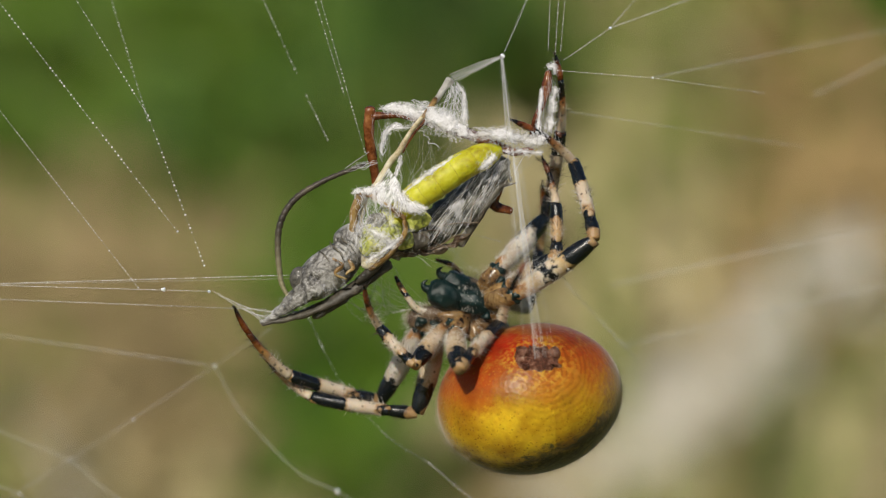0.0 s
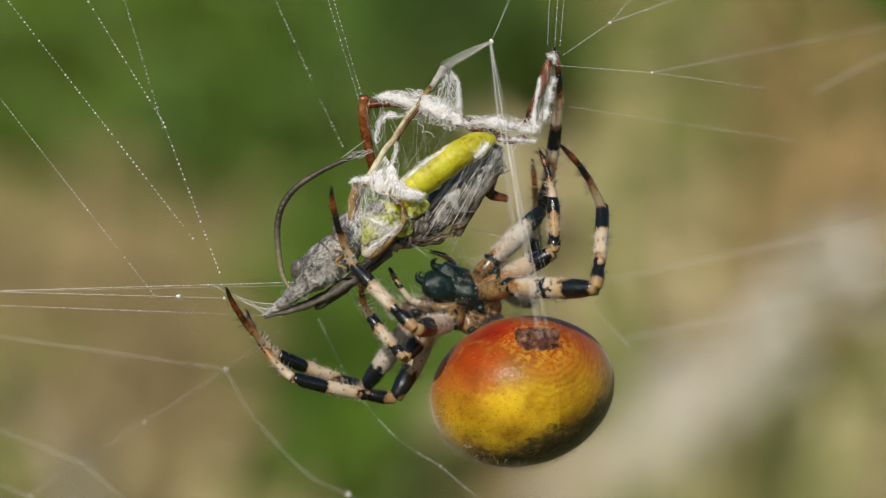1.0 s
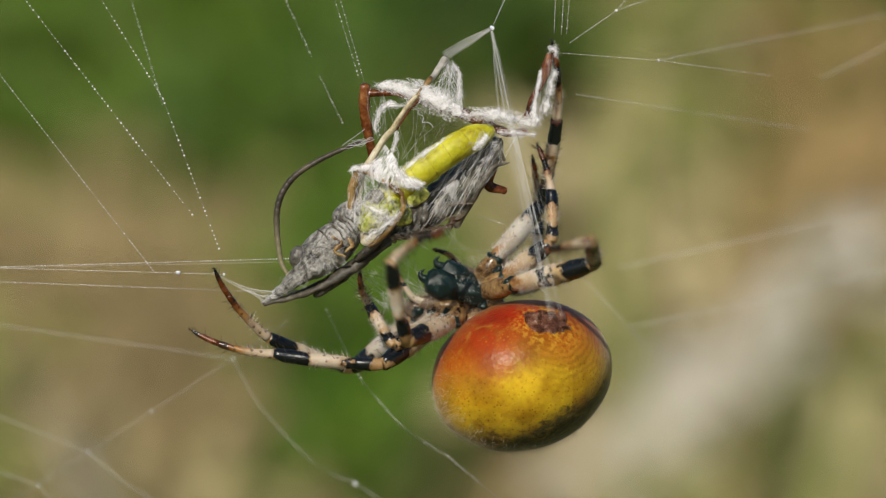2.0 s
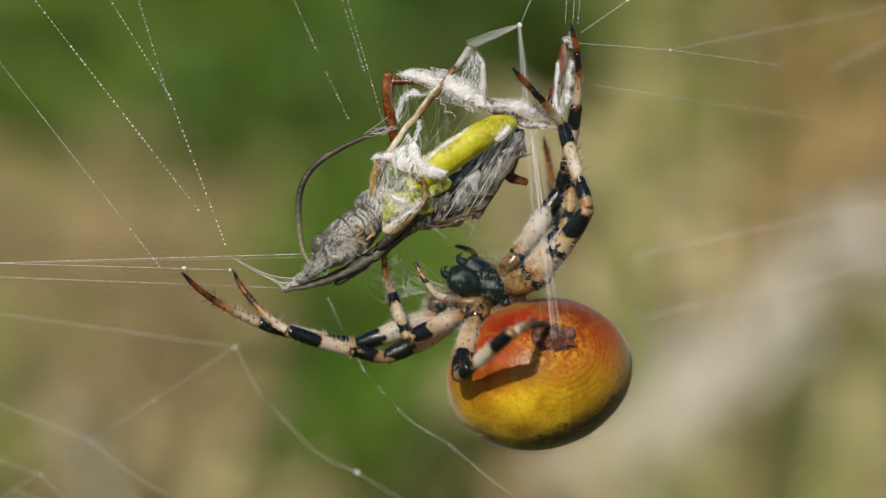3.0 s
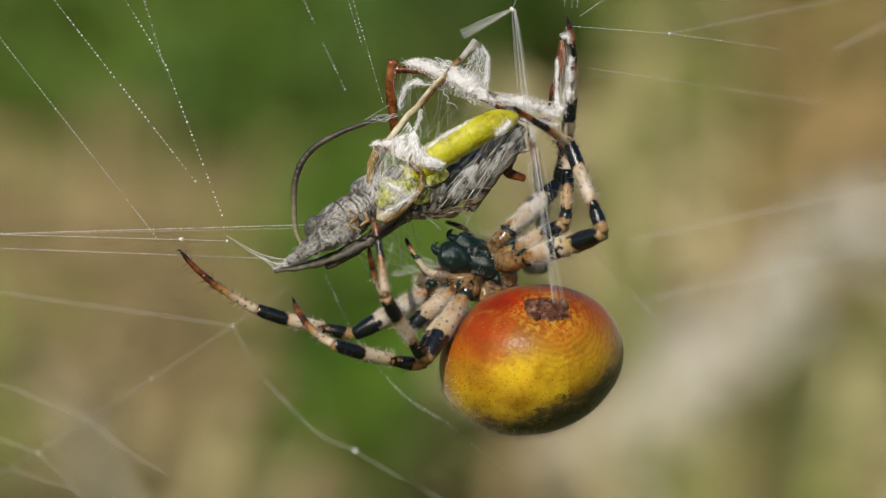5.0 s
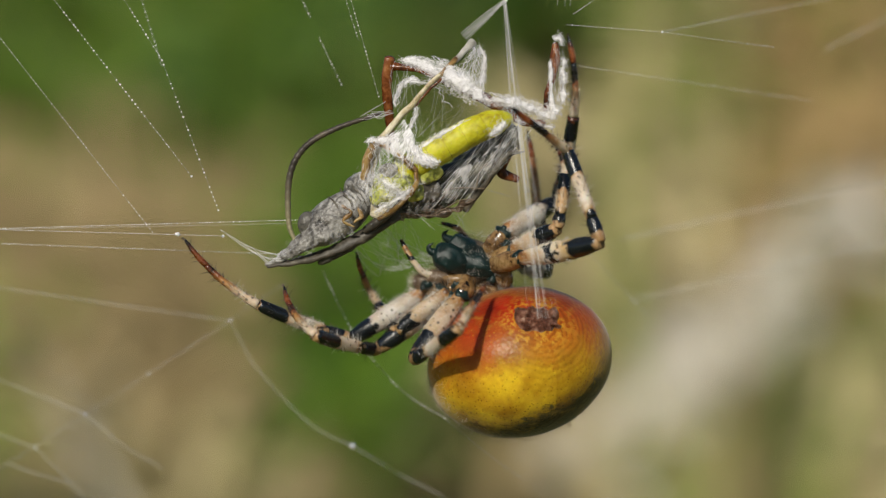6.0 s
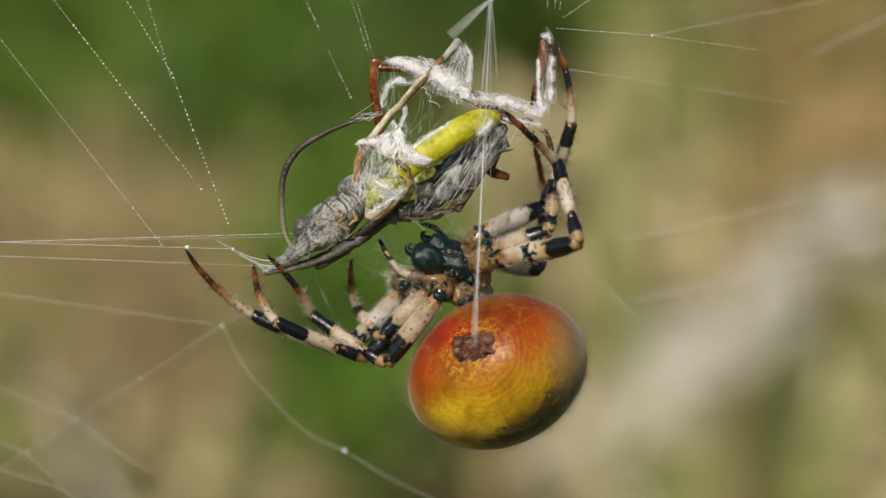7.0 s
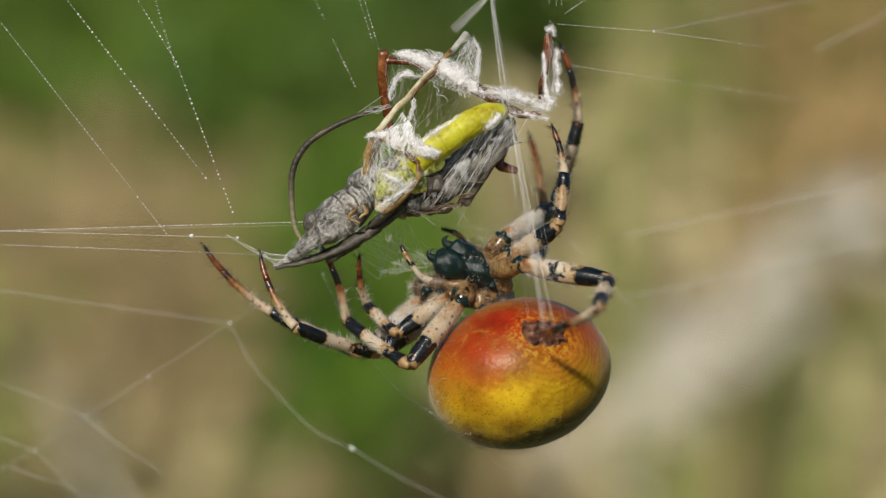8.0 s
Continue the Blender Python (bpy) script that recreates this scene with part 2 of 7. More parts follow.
    t.links.new(tc.outputs["Object"], bend.inputs[2])
    vein = t.nodes.new("ShaderNodeTexVoronoi")
    vein.feature = "DISTANCE_TO_EDGE"
    vein.inputs["Scale"].default_value = 210
    t.links.new(bend.outputs[0], vein.inputs["Vector"])
    branch = math_node(t, "MULTIPLY", ramp_of(t, vein.outputs["Distance"], [(0.0, (0.8, 0.8, 0.8)), (0.03, (0.4, 0.4, 0.4)), (0.09, (0, 0, 0))]), ramp_of(t, fine.outputs[0], [(0.42, (0, 0, 0)), (0.64, (0.42, 0.42, 0.42))]))
    col = mixed(t, col, (0.58, 0.34, 0.04), branch)
    # flecks of gold pigment under the skin
    gv = t.nodes.new("ShaderNodeTexVoronoi")
    gv.inputs["Scale"].default_value = 3200
    t.links.new(tc.outputs["Object"], gv.inputs["Vector"])
    fleck = math_node(t, "MULTIPLY", ramp_of(t, gv.outputs["Distance"], [(0.12, (1, 1, 1)), (0.34, (0, 0, 0))]), ramp_of(t, soft.outputs[0], [(0.48, (0, 0, 0)), (0.66, (0.4, 0.4, 0.4))]))
    col = mixed(t, col, (0.62, 0.36, 0.03), fleck)
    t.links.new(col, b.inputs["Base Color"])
    b.inputs["Sheen Weight"].default_value = 0.25
    b.inputs["Sheen Roughness"].default_value = 0.35
    b.inputs["Sheen Tint"].default_value = (0.9, 0.85, 0.8, 1)
    b.inputs["Subsurface Weight"].default_value = 0.30
    b.inputs["Subsurface Radius"].default_value = (0.0012, 0.0005, 0.0002)
    b.inputs["Subsurface Scale"].default_value = 1.0
    h = math_node(t, "ADD", math_node(t, "MULTIPLY", math_node(t, "MULTIPLY", wv.outputs[0], near), 0.5), v.outputs["Distance"])
    bumped(t, b, math_node(t, "ADD", h, math_node(t, "MULTIPLY", fine.outputs[0], 0.6)), 0.32, 0.00006)
    return m


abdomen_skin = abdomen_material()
# brown, with highlights and shaded gaps painted in as palest and darkest stops
spinneret_mat = mottled("spinneret", [(0.36, (0.03, 0.012, 0.008)), (0.47, (0.13, 0.045, 0.025)), (0.56, (0.27, 0.13, 0.085)), (0.68, (0.52, 0.38, 0.30))], 1500, 0.28, 0.9, depth=0.0003)
hopper_yellow = mottled("hopper_belly", [(0.30, (0.24, 0.18, 0.01)), (0.42, (0.42, 0.39, 0.012)), (0.54, (0.54, 0.52, 0.022)), (0.66, (0.62, 0.60, 0.06)), (0.8, (0.66, 0.64, 0.26))], 480, 0.5, 0.45, 0.35, depth=0.00012, through_light=0.2)
shred_mat = mottled("wing_shreds", [(0.34, (0.02, 0.014, 0.01)), (0.46, (0.10, 0.06, 0.035)), (0.58, (0.17, 0.12, 0.08)), (0.72, (0.34, 0.28, 0.22))], 300, 0.4, 0.3)
seam_mat = mottled("belly_seam", [(0.35, (0.16, 0.10, 0.01)), (0.65, (0.40, 0.32, 0.02))], 1500, 0.6, 0.2)
hopper_grey = mottled("hopper_head", [(0.36, (0.012, 0.012, 0.012)), (0.44, (0.11, 0.105, 0.09)), (0.54, (0.30, 0.285, 0.25)), (0.7, (0.46, 0.44, 0.40))], 560, 0.45, 1.0, depth=0.0003)


def wrinkled(name, stops, scale, cracks):
    """Mottled skin crossed by dark creases."""
    m = mottled(name, stops, scale, 0.34, 0.6, 0.5, depth=0.0003)
    t = m.node_tree
    b = t.nodes["Principled BSDF"]
    base = b.inputs["Base Color"].links[0].from_socket
    n = noise_node(t, cracks * 1.3, 3)
    tc = t.nodes.new("ShaderNodeTexCoord")
    add = t.nodes.new("ShaderNodeMix")
    add.data_type = "VECTOR"
    add.inputs[0].default_value = 0.0032
    t.links.new(tc.outputs["Object"], add.inputs[4])
    t.links.new(n.outputs["Color"], add.inputs[5])
    v = t.nodes.new("ShaderNodeTexVoronoi")
    v.feature = "DISTANCE_TO_EDGE"
    v.inputs["Scale"].default_value = cracks
    t.links.new(add.outputs[1], v.inputs["Vector"])
    col = mixed(t, base, ramp_of(t, v.outputs["Distance"], [(0.01, (0.08, 0.07, 0.06)), (0.07, (1, 1, 1))]), 0.7, "MULTIPLY")
    t.links.new(col, b.inputs["Base Color"])
    return m


hopper_head = wrinkled("hopper_head_skin", [(0.39, (0.025, 0.022, 0.02)), (0.45, (0.17, 0.16, 0.145)), (0.55, (0.35, 0.34, 0.325)), (0.70, (0.56, 0.545, 0.53))], 560, 330)
wing_skin = wrinkled("hopper_wing_skin", [(0.36, (0.012, 0.014, 0.010)), (0.47, (0.045, 0.048, 0.034)), (0.56, (0.12, 0.115, 0.085)), (0.66, (0.38, 0.37, 0.34))], 560, 420)
hopper_dark = mottled("hopper_wing", [(0.3, (0.015, 0.014, 0.012)), (0.5, (0.07, 0.06, 0.045)), (0.7, (0.22, 0.2, 0.15))], 420, 0.5, 0.6)
hopper_brown = mottled("hopper_hind_leg", [(0.36, (0.022, 0.007, 0.004)), (0.48, (0.11, 0.030, 0.009)), (0.6, (0.24, 0.085, 0.025)), (0.75, (0.42, 0.22, 0.09))], 650, 0.22, 0.6)
hopper_tan = mottled("hopper_leg", [(0.36, (0.06, 0.03, 0.01)), (0.46, (0.22, 0.12, 0.035)), (0.56, (0.36, 0.24, 0.09)), (0.72, (0.55, 0.46, 0.27))], 800, 0.35, 0.6)


def antenna_material():
    """Jointed feeler: dark brown, paling to tan towards its root."""
    m = mottled("antenna", [(0.3, (0.02, 0.017, 0.014)), (0.6, (0.075, 0.06, 0.045)), (0.8, (0.2, 0.16, 0.1))], 700, 0.45, 0.4)
    t = m.node_tree
    b = t.nodes["Principled BSDF"]
    base = b.inputs["Base Color"].links[0].from_socket
    tc = t.nodes.new("ShaderNodeTexCoord")
    sp = t.nodes.new("ShaderNodeSeparateXYZ")
    t.links.new(tc.outputs["Generated"], sp.inputs[0])
    t.links.new(mixed(t, base, (0.30, 0.27, 0.16), ramp_of(t, sp.outputs[2], [(0.05, (0.9, 0.9, 0.9)), (0.5, (0, 0, 0))])), b.inputs["Base Color"])
    return m


antenna_mat = antenna_material()
eye_mat = mottled("insect_eye", [(0.3, (0.03, 0.03, 0.03)), (0.7, (0.15, 0.14, 0.12))], 3000, 0.2, 0.3)
silk_mat = mottled("silk", [(0.30, (0.62, 0.59, 0.58)), (0.46, (0.82, 0.81, 0.83)), (0.7, (0.90, 0.89, 0.91))], 1400, 0.5, 0.45, depth=0.0001, through_light=0.3)
film_mat = mottled("silk_film", [(0.3, (0.16, 0.15, 0.13)), (0.5, (0.40, 0.39, 0.36)), (0.7, (0.60, 0.58, 0.54))], 900, 0.45, 0.9, depth=0.0002)
plate_mat = wrinkled("breast_plate", [(0.38, (0.13, 0.14, 0.05)), (0.45, (0.36, 0.40, 0.07)), (0.53, (0.56, 0.56, 0.13)), (0.60, (0.70, 0.69, 0.50))], 480, 420)
cream_mat = mottled("hopper_shin", [(0.32, (0.16, 0.09, 0.035)), (0.44, (0.48, 0.40, 0.24)), (0.6, (0.66, 0.61, 0.46))], 900, 0.42, 0.4)


def thread_material(name, strength):
    """Clear glossy silk or glue, covering by its strength."""
    m, t, b = material(name, 0.25, 0, 0.8)
    b.inputs["Base Color"].default_value = (0.9, 0.9, 0.92, 1)
    b.inputs["Alpha"].default_value = strength
    return m


thread_mat = thread_material("web_thread", 0.35)


def veil_material(name, cover, along, across):
    """Gauzy silk: streaks of fibre with gaps between them."""
    m, t, b = material(name, 0.5, 0, 0.4)
    b.inputs["Base Color"].default_value = (0.88, 0.87, 0.90, 1)
    tc = t.nodes.new("ShaderNodeTexCoord")
    mp = t.nodes.new("ShaderNodeMapping")
    mp.inputs["Scale"].default_value = (along, across, 1)
    t.links.new(tc.outputs["UV"], mp.inputs[0])
    n = t.nodes.new("ShaderNodeTexNoise")
    n.inputs["Scale"].default_value, n.inputs["Detail"].default_value, n.inputs["Distortion"].default_value = 1.0, 5, 0.6
    t.links.new(mp.outputs[0], n.inputs["Vector"])
    big = noise_node(t, 700, 3)
    mix = math_node(t, "ADD", math_node(t, "MULTIPLY", n.outputs[0], 0.65), math_node(t, "MULTIPLY", big.outputs[0], 0.35))
    t.links.new(ramp_of(t, mix, [(0.62 - cover * 0.3, (0, 0, 0)), (0.78 - cover * 0.3, (cover, cover, cover)), (0.95, (1, 1, 1))]), b.inputs["Alpha"])
    bumped(t, b, n.outputs[0], 0.5, 0.0001)
    return m


def felt_material(name, cover):
    """Matted silk: crinkled fibres that thin out and tear towards the edges."""
    m, t, b = material(name, 0.55, 0, 0.35)
    tc = t.nodes.new("ShaderNodeTexCoord")
    sp = t.nodes.new("ShaderNodeSeparateXYZ")
    t.links.new(tc.outputs["UV"], sp.inputs[0])
    edge = math_node(t, "SUBTRACT", 1.0, math_node(t, "ABSOLUTE", math_node(t, "SUBTRACT", math_node(t, "MULTIPLY", sp.outputs[0], 2.0), 1.0)))
    ends = math_node(t, "MINIMUM", 1.0, math_node(t, "MULTIPLY", math_node(t, "MINIMUM", sp.outputs[1], math_node(t, "SUBTRACT", 1.0, sp.outputs[1])), 7.0))
    edge = math_node(t, "SUBTRACT", edge, math_node(t, "MULTIPLY", math_node(t, "SUBTRACT", 1.0, ends), 0.9))
    tears, crimp = noise_node(t, 1100, 6, rough=0.7), noise_node(t, 3200, 4, rough=0.6)
    crimp.inputs["Distortion"].default_value = 1.6
    t.links.new(ramp_of(t, crimp.outputs[0], [(0.3, (0.56, 0.55, 0.57)), (0.45, (0.74, 0.73, 0.76)), (0.7, (0.86, 0.85, 0.88))]), b.inputs["Base Color"])
    b.inputs["Subsurface Weight"].default_value = 0.5
    b.inputs["Subsurface Radius"].default_value = (0.0004, 0.0004, 0.0004)
    b.inputs["Subsurface Scale"].default_value = 1.0
    body = math_node(t, "ADD", math_node(t, "MULTIPLY", edge, 0.60), math_node(t, "ADD", math_node(t, "MULTIPLY", tears.outputs[0], 1.5), cover - 1.30))
    solid = ramp_of(t, body, [(0.02, (0, 0, 0)), (0.14, (0.45, 0.45, 0.45)), (0.34, (0.97, 0.97, 0.97))])
    warp = t.nodes.new("ShaderNodeMix")
    warp.data_type = "VECTOR"
    warp.inputs[0].default_value = 0.0012
    t.links.new(tc.outputs["Object"], warp.inputs[4])
    t.links.new(tears.outputs["Color"], warp.inputs[5])
    net = t.nodes.new("ShaderNodeTexVoronoi")
    net.feature = "DISTANCE_TO_EDGE"
    net.inputs["Scale"].default_value = 3600
    t.links.new(warp.outputs[1], net.inputs["Vector"])
    mesh_ = math_node(t, "MULTIPLY", ramp_of(t, net.outputs["Distance"], [(0.03, (0.7, 0.7, 0.7)), (0.10, (0, 0, 0))]), ramp_of(t, math_node(t, "ADD", body, 0.4), [(0.20, (0, 0, 0)), (0.30, (1, 1, 1))]))
    t.links.new(math_node(t, "MAXIMUM", solid, mesh_), b.inputs["Alpha"])
    bumped(t, b, math_node(t, "ADD", crimp.outputs[0], tears.outputs[0]), 0.3, 0.00008)
    return m


felt_mat = felt_material("silk_felt", 0.43)
lace_mat = felt_material("silk_lace", 0.26)
drop_mat = thread_material("glue_droplet", 1.0)
soft_mat = thread_material("thick_thread", 0.30)
fine_mat = thread_material("fine_silk", 0.46)
fibre_mat = thread_material("silk_fibre", 0.6)
veil_mat = veil_material("silk_veil", 0.75, 3, 26)
gauze_mat = veil_material("silk_gauze", 0.34, 3, 26)
sheet_mat = veil_material("silk_sheet", 0.48, 2, 15)
thin_mat = veil_material("silk_haze", 0.22, 4, 22)
grass_green = mottled("grass_green", [(0.3, (0.064, 0.136, 0.004)), (0.6, (0.095, 0.178, 0.007)), (0.8, (0.130, 0.206, 0.010))], 12, 0.6, 0.2, depth=0.002)
grass_dark = mottled("leaf_dark", [(0.3, (0.028, 0.075, 0.004)), (0.7, (0.058, 0.13, 0.007))], 12, 0.6, 0.2, depth=0.002)
grass_tan = mottled("grass_dry", [(0.3, (0.243, 0.180, 0.081)), (0.7, (0.398, 0.312, 0.162))], 14, 0.8, 0.2, depth=0.002)
grass_brown = mottled("grass_brown", [(0.3, (0.275, 0.185, 0.075)), (0.7, (0.46, 0.33, 0.15))], 14, 0.8, 0.2, depth=0.002)
grass_ochre = mottled("grass_ochre", [(0.3, (0.32, 0.24, 0.085)), (0.7, (0.52, 0.41, 0.18))], 14, 0.8, 0.2, depth=0.002)
grass_olive = mottled("grass_olive", [(0.3, (0.145, 0.180, 0.034)), (0.7, (0.25, 0.30, 0.065))], 14, 0.7, 0.2, depth=0.002)
grass_straw = mottled("grass_straw", [(0.3, (0.42, 0.352, 0.17)), (0.7, (0.60, 0.515, 0.29))], 14, 0.7, 0.2, depth=0.002)
grass_pale_straw = mottled("grass_pale_straw", [(0.3, (0.46, 0.39, 0.20)), (0.7, (0.66, 0.57, 0.34))], 14, 0.7, 0.2, depth=0.002)
grass_pale = mottled("grass_bleached", [(0.3, (0.60, 0.56, 0.47)), (0.7, (0.78, 0.74, 0.66))], 20, 0.8, 0.2, depth=0.002)

# ---- mesh helpers (millimetres in, metres out) ----
def web_pose(x, y, z, rx=0, ry=0, rz=0):
    """A pose given in millimetres from the middle of the web's plane."""
    return pose(x * MM, WEB + y * MM, EYE + z * MM, rx, ry, rz)


def mm_pose(x, y, z, rx=0, ry=0, rz=0):
    return pose(x * MM, y * MM, z * MM, rx, ry, rz)


def part(name, bm, mat, parent, label="", smooth=True, kind=""):
    me = bpy.data.meshes.new(name)
    bm.to_mesh(me)
    bm.free()
    for m in (mat if isinstance(mat, (list, tuple)) else [mat]):
        me.materials.append(m)
    if smooth:
        me.polygons.foreach_set("use_smooth", [True] * len(me.polygons))
    ob = new(name, me)
    ob.parent = parent
    return tagged(ob, label, kind=kind)


def thing(name, m, label, category, group="", kind=""):
    ob = new(name)
    ob.empty_display_size = 0.002
    ob.matrix_world = m
    return tagged(ob, label, category, group, kind)


def frames_along(pts):
    """A side and an up direction at each point of a line, turning as little as can be."""
    out, side = [], None
    for i in range(len(pts)):
        d = (pts[min(i + 1, len(pts) - 1)] - pts[max(i - 1, 0)]).normalized()
        if side is None:
            side = d.orthogonal().normalized()
        side = (side - d * side.dot(d))
        side = side.normalized() if side.length > 1e-6 else d.orthogonal().normalized()
        out.append((side, d.cross(side)))
    return out


def tube(bm, pts, radii, sides=8, flat=1.0, rough=0.0, cap=True, slot=0):
    """A tube along points in millimetres, its girth changing from point to point."""
    pts = [Vector(p) for p in pts]
    if not hasattr(radii, "__len__"):
        radii = [radii] * len(pts)
    rings = []
    for p, r, (s, u) in zip(pts, radii, frames_along(pts)):
        ring = []
        for k in range(sides):
            a = 2 * math.pi * k / sides
            v = p + (s * math.cos(a) + u * math.sin(a) * flat) * r
            if rough:
                v += noise.noise_vector(v * 1.7) * rough
            ring.append(bm.verts.new(v * MM))
        rings.append(ring)
    for a, b in zip(rings, rings[1:]):
        for k in range(sides):
            f = bm.faces.new((a[k], a[(k + 1) % sides], b[(k + 1) % sides], b[k]))
            f.material_index = slot
    if cap and sides > 2:
        bm.faces.new(rings[0][::-1]).material_index = slot
        bm.faces.new(rings[-1]).material_index = slot
    return bm


def curve(points, n):
    """n + 1 points on a smooth line through the given ones."""
    p = [Vector(q) for q in points]
    p = [2 * p[0] - p[1]] + p + [2 * p[-1] - p[-2]]
    out, spans = [], len(p) - 3
    for i in range(n + 1):
        s = min(i * spans / n, spans - 1e-6)
        k, f = int(s), s - int(s)
        a, b, c, d = p[k:k + 4]
        out.append(0.5 * (2 * b + (c - a) * f + (2 * a - 5 * b + 4 * c - d) * f * f + (3 * b - a - 3 * c + d) * f ** 3))
    return out


def spread(values, n):
    """The values drawn out evenly to n + 1 of them."""
    k = len(values) - 1
    return [float(np.interp(i * k / n, range(k + 1), values)) for i in range(n + 1)]


def limb(points, radii, n=14, sides=10, flat=1.0, rough=0.0):
    """A tube with rounded ends along a smooth line."""
    line, rad = curve(points, n), spread(radii, n)
    a, b = (line[0] - line[1]).normalized(), (line[-1] - line[-2]).normalized()
    line = [line[0] + a * rad[0] * 0.45, line[0] + a * rad[0] * 0.3] + line + [line[-1] + b * rad[-1] * 0.3, line[-1] + b * rad[-1] * 0.45]
    rad = [rad[0] * 0.3, rad[0] * 0.75] + rad + [rad[-1] * 0.75, rad[-1] * 0.3]
    return tube(bmesh.new(), line, rad, sides, flat, rough)


def blob(bm, centre, size, u=24, v=16, rough=0.0, freq=1.0, tilt=None, slot=0):
    """A rounded lump with half-sizes in millimetres."""
    made = bmesh.ops.create_uvsphere(bm, u_segments=u, v_segments=v, radius=1.0)["verts"]
    turn = tilt or Matrix.Identity(3)
    for q in made:
        w = Vector((q.co.x * size[0], q.co.y * size[1], q.co.z * size[2]))
        if rough:
            w += w.normalized() * noise.noise(w * freq + Vector(centre)) * rough
        q.co = (Vector(centre) + turn @ w) * MM
    for f in {f for q in made for f in q.link_faces}:
        f.material_index = slot
    return bm


def spike(bm, root, way, length, r, slot=0, bend=0.0):
    """One hair, three-sided and tapering."""
    root, way = Vector(root), Vector(way).normalized()
    s = way.orthogonal().normalized()
    u = way.cross(s)
    base = [bm.verts.new((root + (s * math.cos(a) + u * math.sin(a)) * r) * MM) for a in (0, 2.1, 4.2)]
    tip = bm.verts.new((root + way * length + s * bend * length) * MM)
    for i in range(3):
        bm.faces.new((base[i], base[(i + 1) % 3], tip)).material_index = slot


# ---- the meadow ----
def build_ground():
    """One sheet of ground that rises into a grassy bank behind the web and runs on to the horizon."""
    bm = bmesh.new()
    xs = sorted({*np.linspace(-4, 4, 41), *np.linspace(-400, -5, 14), *np.linspace(5, 400, 14)})
    ys = sorted({*np.linspace(-3, 6, 46), *np.linspace(-400, -4, 14), *np.linspace(7, 400, 16)})
    grid = []
    for y in ys:
        row = []
        for x in xs:
            rise = 0.8 + 0.8 * math.tanh((y - 4.2) * 1.5)
            near = math.exp(-(x * x + y * y) / 300)
            z = rise * (0.4 + 0.6 * near) + noise.noise((x * 0.9, y * 0.9, 0)) * 0.06
            row.append(bm.verts.new((x, y, z)))
        grid.append(row)
    for a, b in zip(grid, grid[1:]):
        for k in range(len(xs) - 1):
            bm.faces.new((a[k], a[k + 1], b[k + 1], b[k]))
    m, t, b = material("meadow_ground", 0.9, 0, 0.2)
    big, small = noise_node(t, 0.9, 6, rough=0.65), noise_node(t, 30, 4)
    tc = t.nodes.new("ShaderNodeTexCoord")
    sp = t.nodes.new("ShaderNodeSeparateXYZ")
    t.links.new(tc.outputs["Object"], sp.inputs[0])
    side = math_node(t, "ADD", math_node(t, "MULTIPLY", math_node(t, "SINE", math_node(t, "MULTIPLY", sp.outputs[0], 0.5)), 0.10), math_node(t, "ADD", -0.55, math_node(t, "MULTIPLY", big.outputs[0], 2.0)))
    r = ramp(t, [(0.15, (0.07, 0.11, 0.015)), (0.42, (0.12, 0.15, 0.03)), (0.6, (0.24, 0.22, 0.08)), (0.85, (0.32, 0.25, 0.12))])
    t.links.new(side, r.inputs[0])
    col = mixed(t, r.outputs[0], ramp_of(t, small.outputs[0], [(0.3, (0.6, 0.6, 0.6)), (0.7, (1.25, 1.2, 1.1))]), 0.8, "MULTIPLY")
    t.links.new(col, b.inputs["Base Color"])
    bumped(t, b, small.outputs[0], 0.6, 0.02)
    g = part("ground", bm, m, None)
    return tagged(g, "meadow ground rising to a grassy bank", "ground", kind="structure")


def herbs(name, mat, centre, rx, rz, n, label, seed, slope=0.0, leaf=0.05):
    """A stand of meadow plants: stalks from the ground and many narrow leaves about the centre."""
    rnd = random.Random(seed)
    bm = bmesh.new()
    c = Vector(centre)
    for i in range(n):
        a, q = rnd.uniform(0, 6.283), math.sqrt(rnd.random()) * (1.0 + 0.32 * rnd.gauss(0, 1))
        dx = math.cos(a) * q * rx
        p = c + Vector((dx, rnd.gauss(0, 0.12), math.sin(a) * q * rz + slope * dx))
        if i % 7 == 0:
            foot = Vector((p.x + rnd.gauss(0, 0.03), p.y, 0.0))
            s = Vector((0.0008, 0, 0))
            bm.faces.new([bm.verts.new(v) for v in (foot - s, foot + s, p + s, p - s)]).material_index = 1
        way = Vector((rnd.gauss(0, 0.6), rnd.gauss(0, 0.35), rnd.gauss(0.5, 0.6))).normalized()
        side = way.cross(Vector((rnd.gauss(0, 0.4), -1, rnd.gauss(0, 0.4)))).normalized()
        ln = leaf * rnd.uniform(0.6, 1.4)
        w = ln * rnd.uniform(0.12, 0.2)
        bend = Vector((0, 0, -ln * 0.2))
        tip, mid = p + way * ln + bend, p + way * ln * 0.5
        vs = [bm.verts.new(v) for v in (p, mid - side * w, tip, mid + side * w)]
        bm.faces.new(vs)
    g = part(name, bm, [mat, grass_olive], None, smooth=False, kind="stuff")
    return tagged(g, label, "meadow plants", kind="stuff")


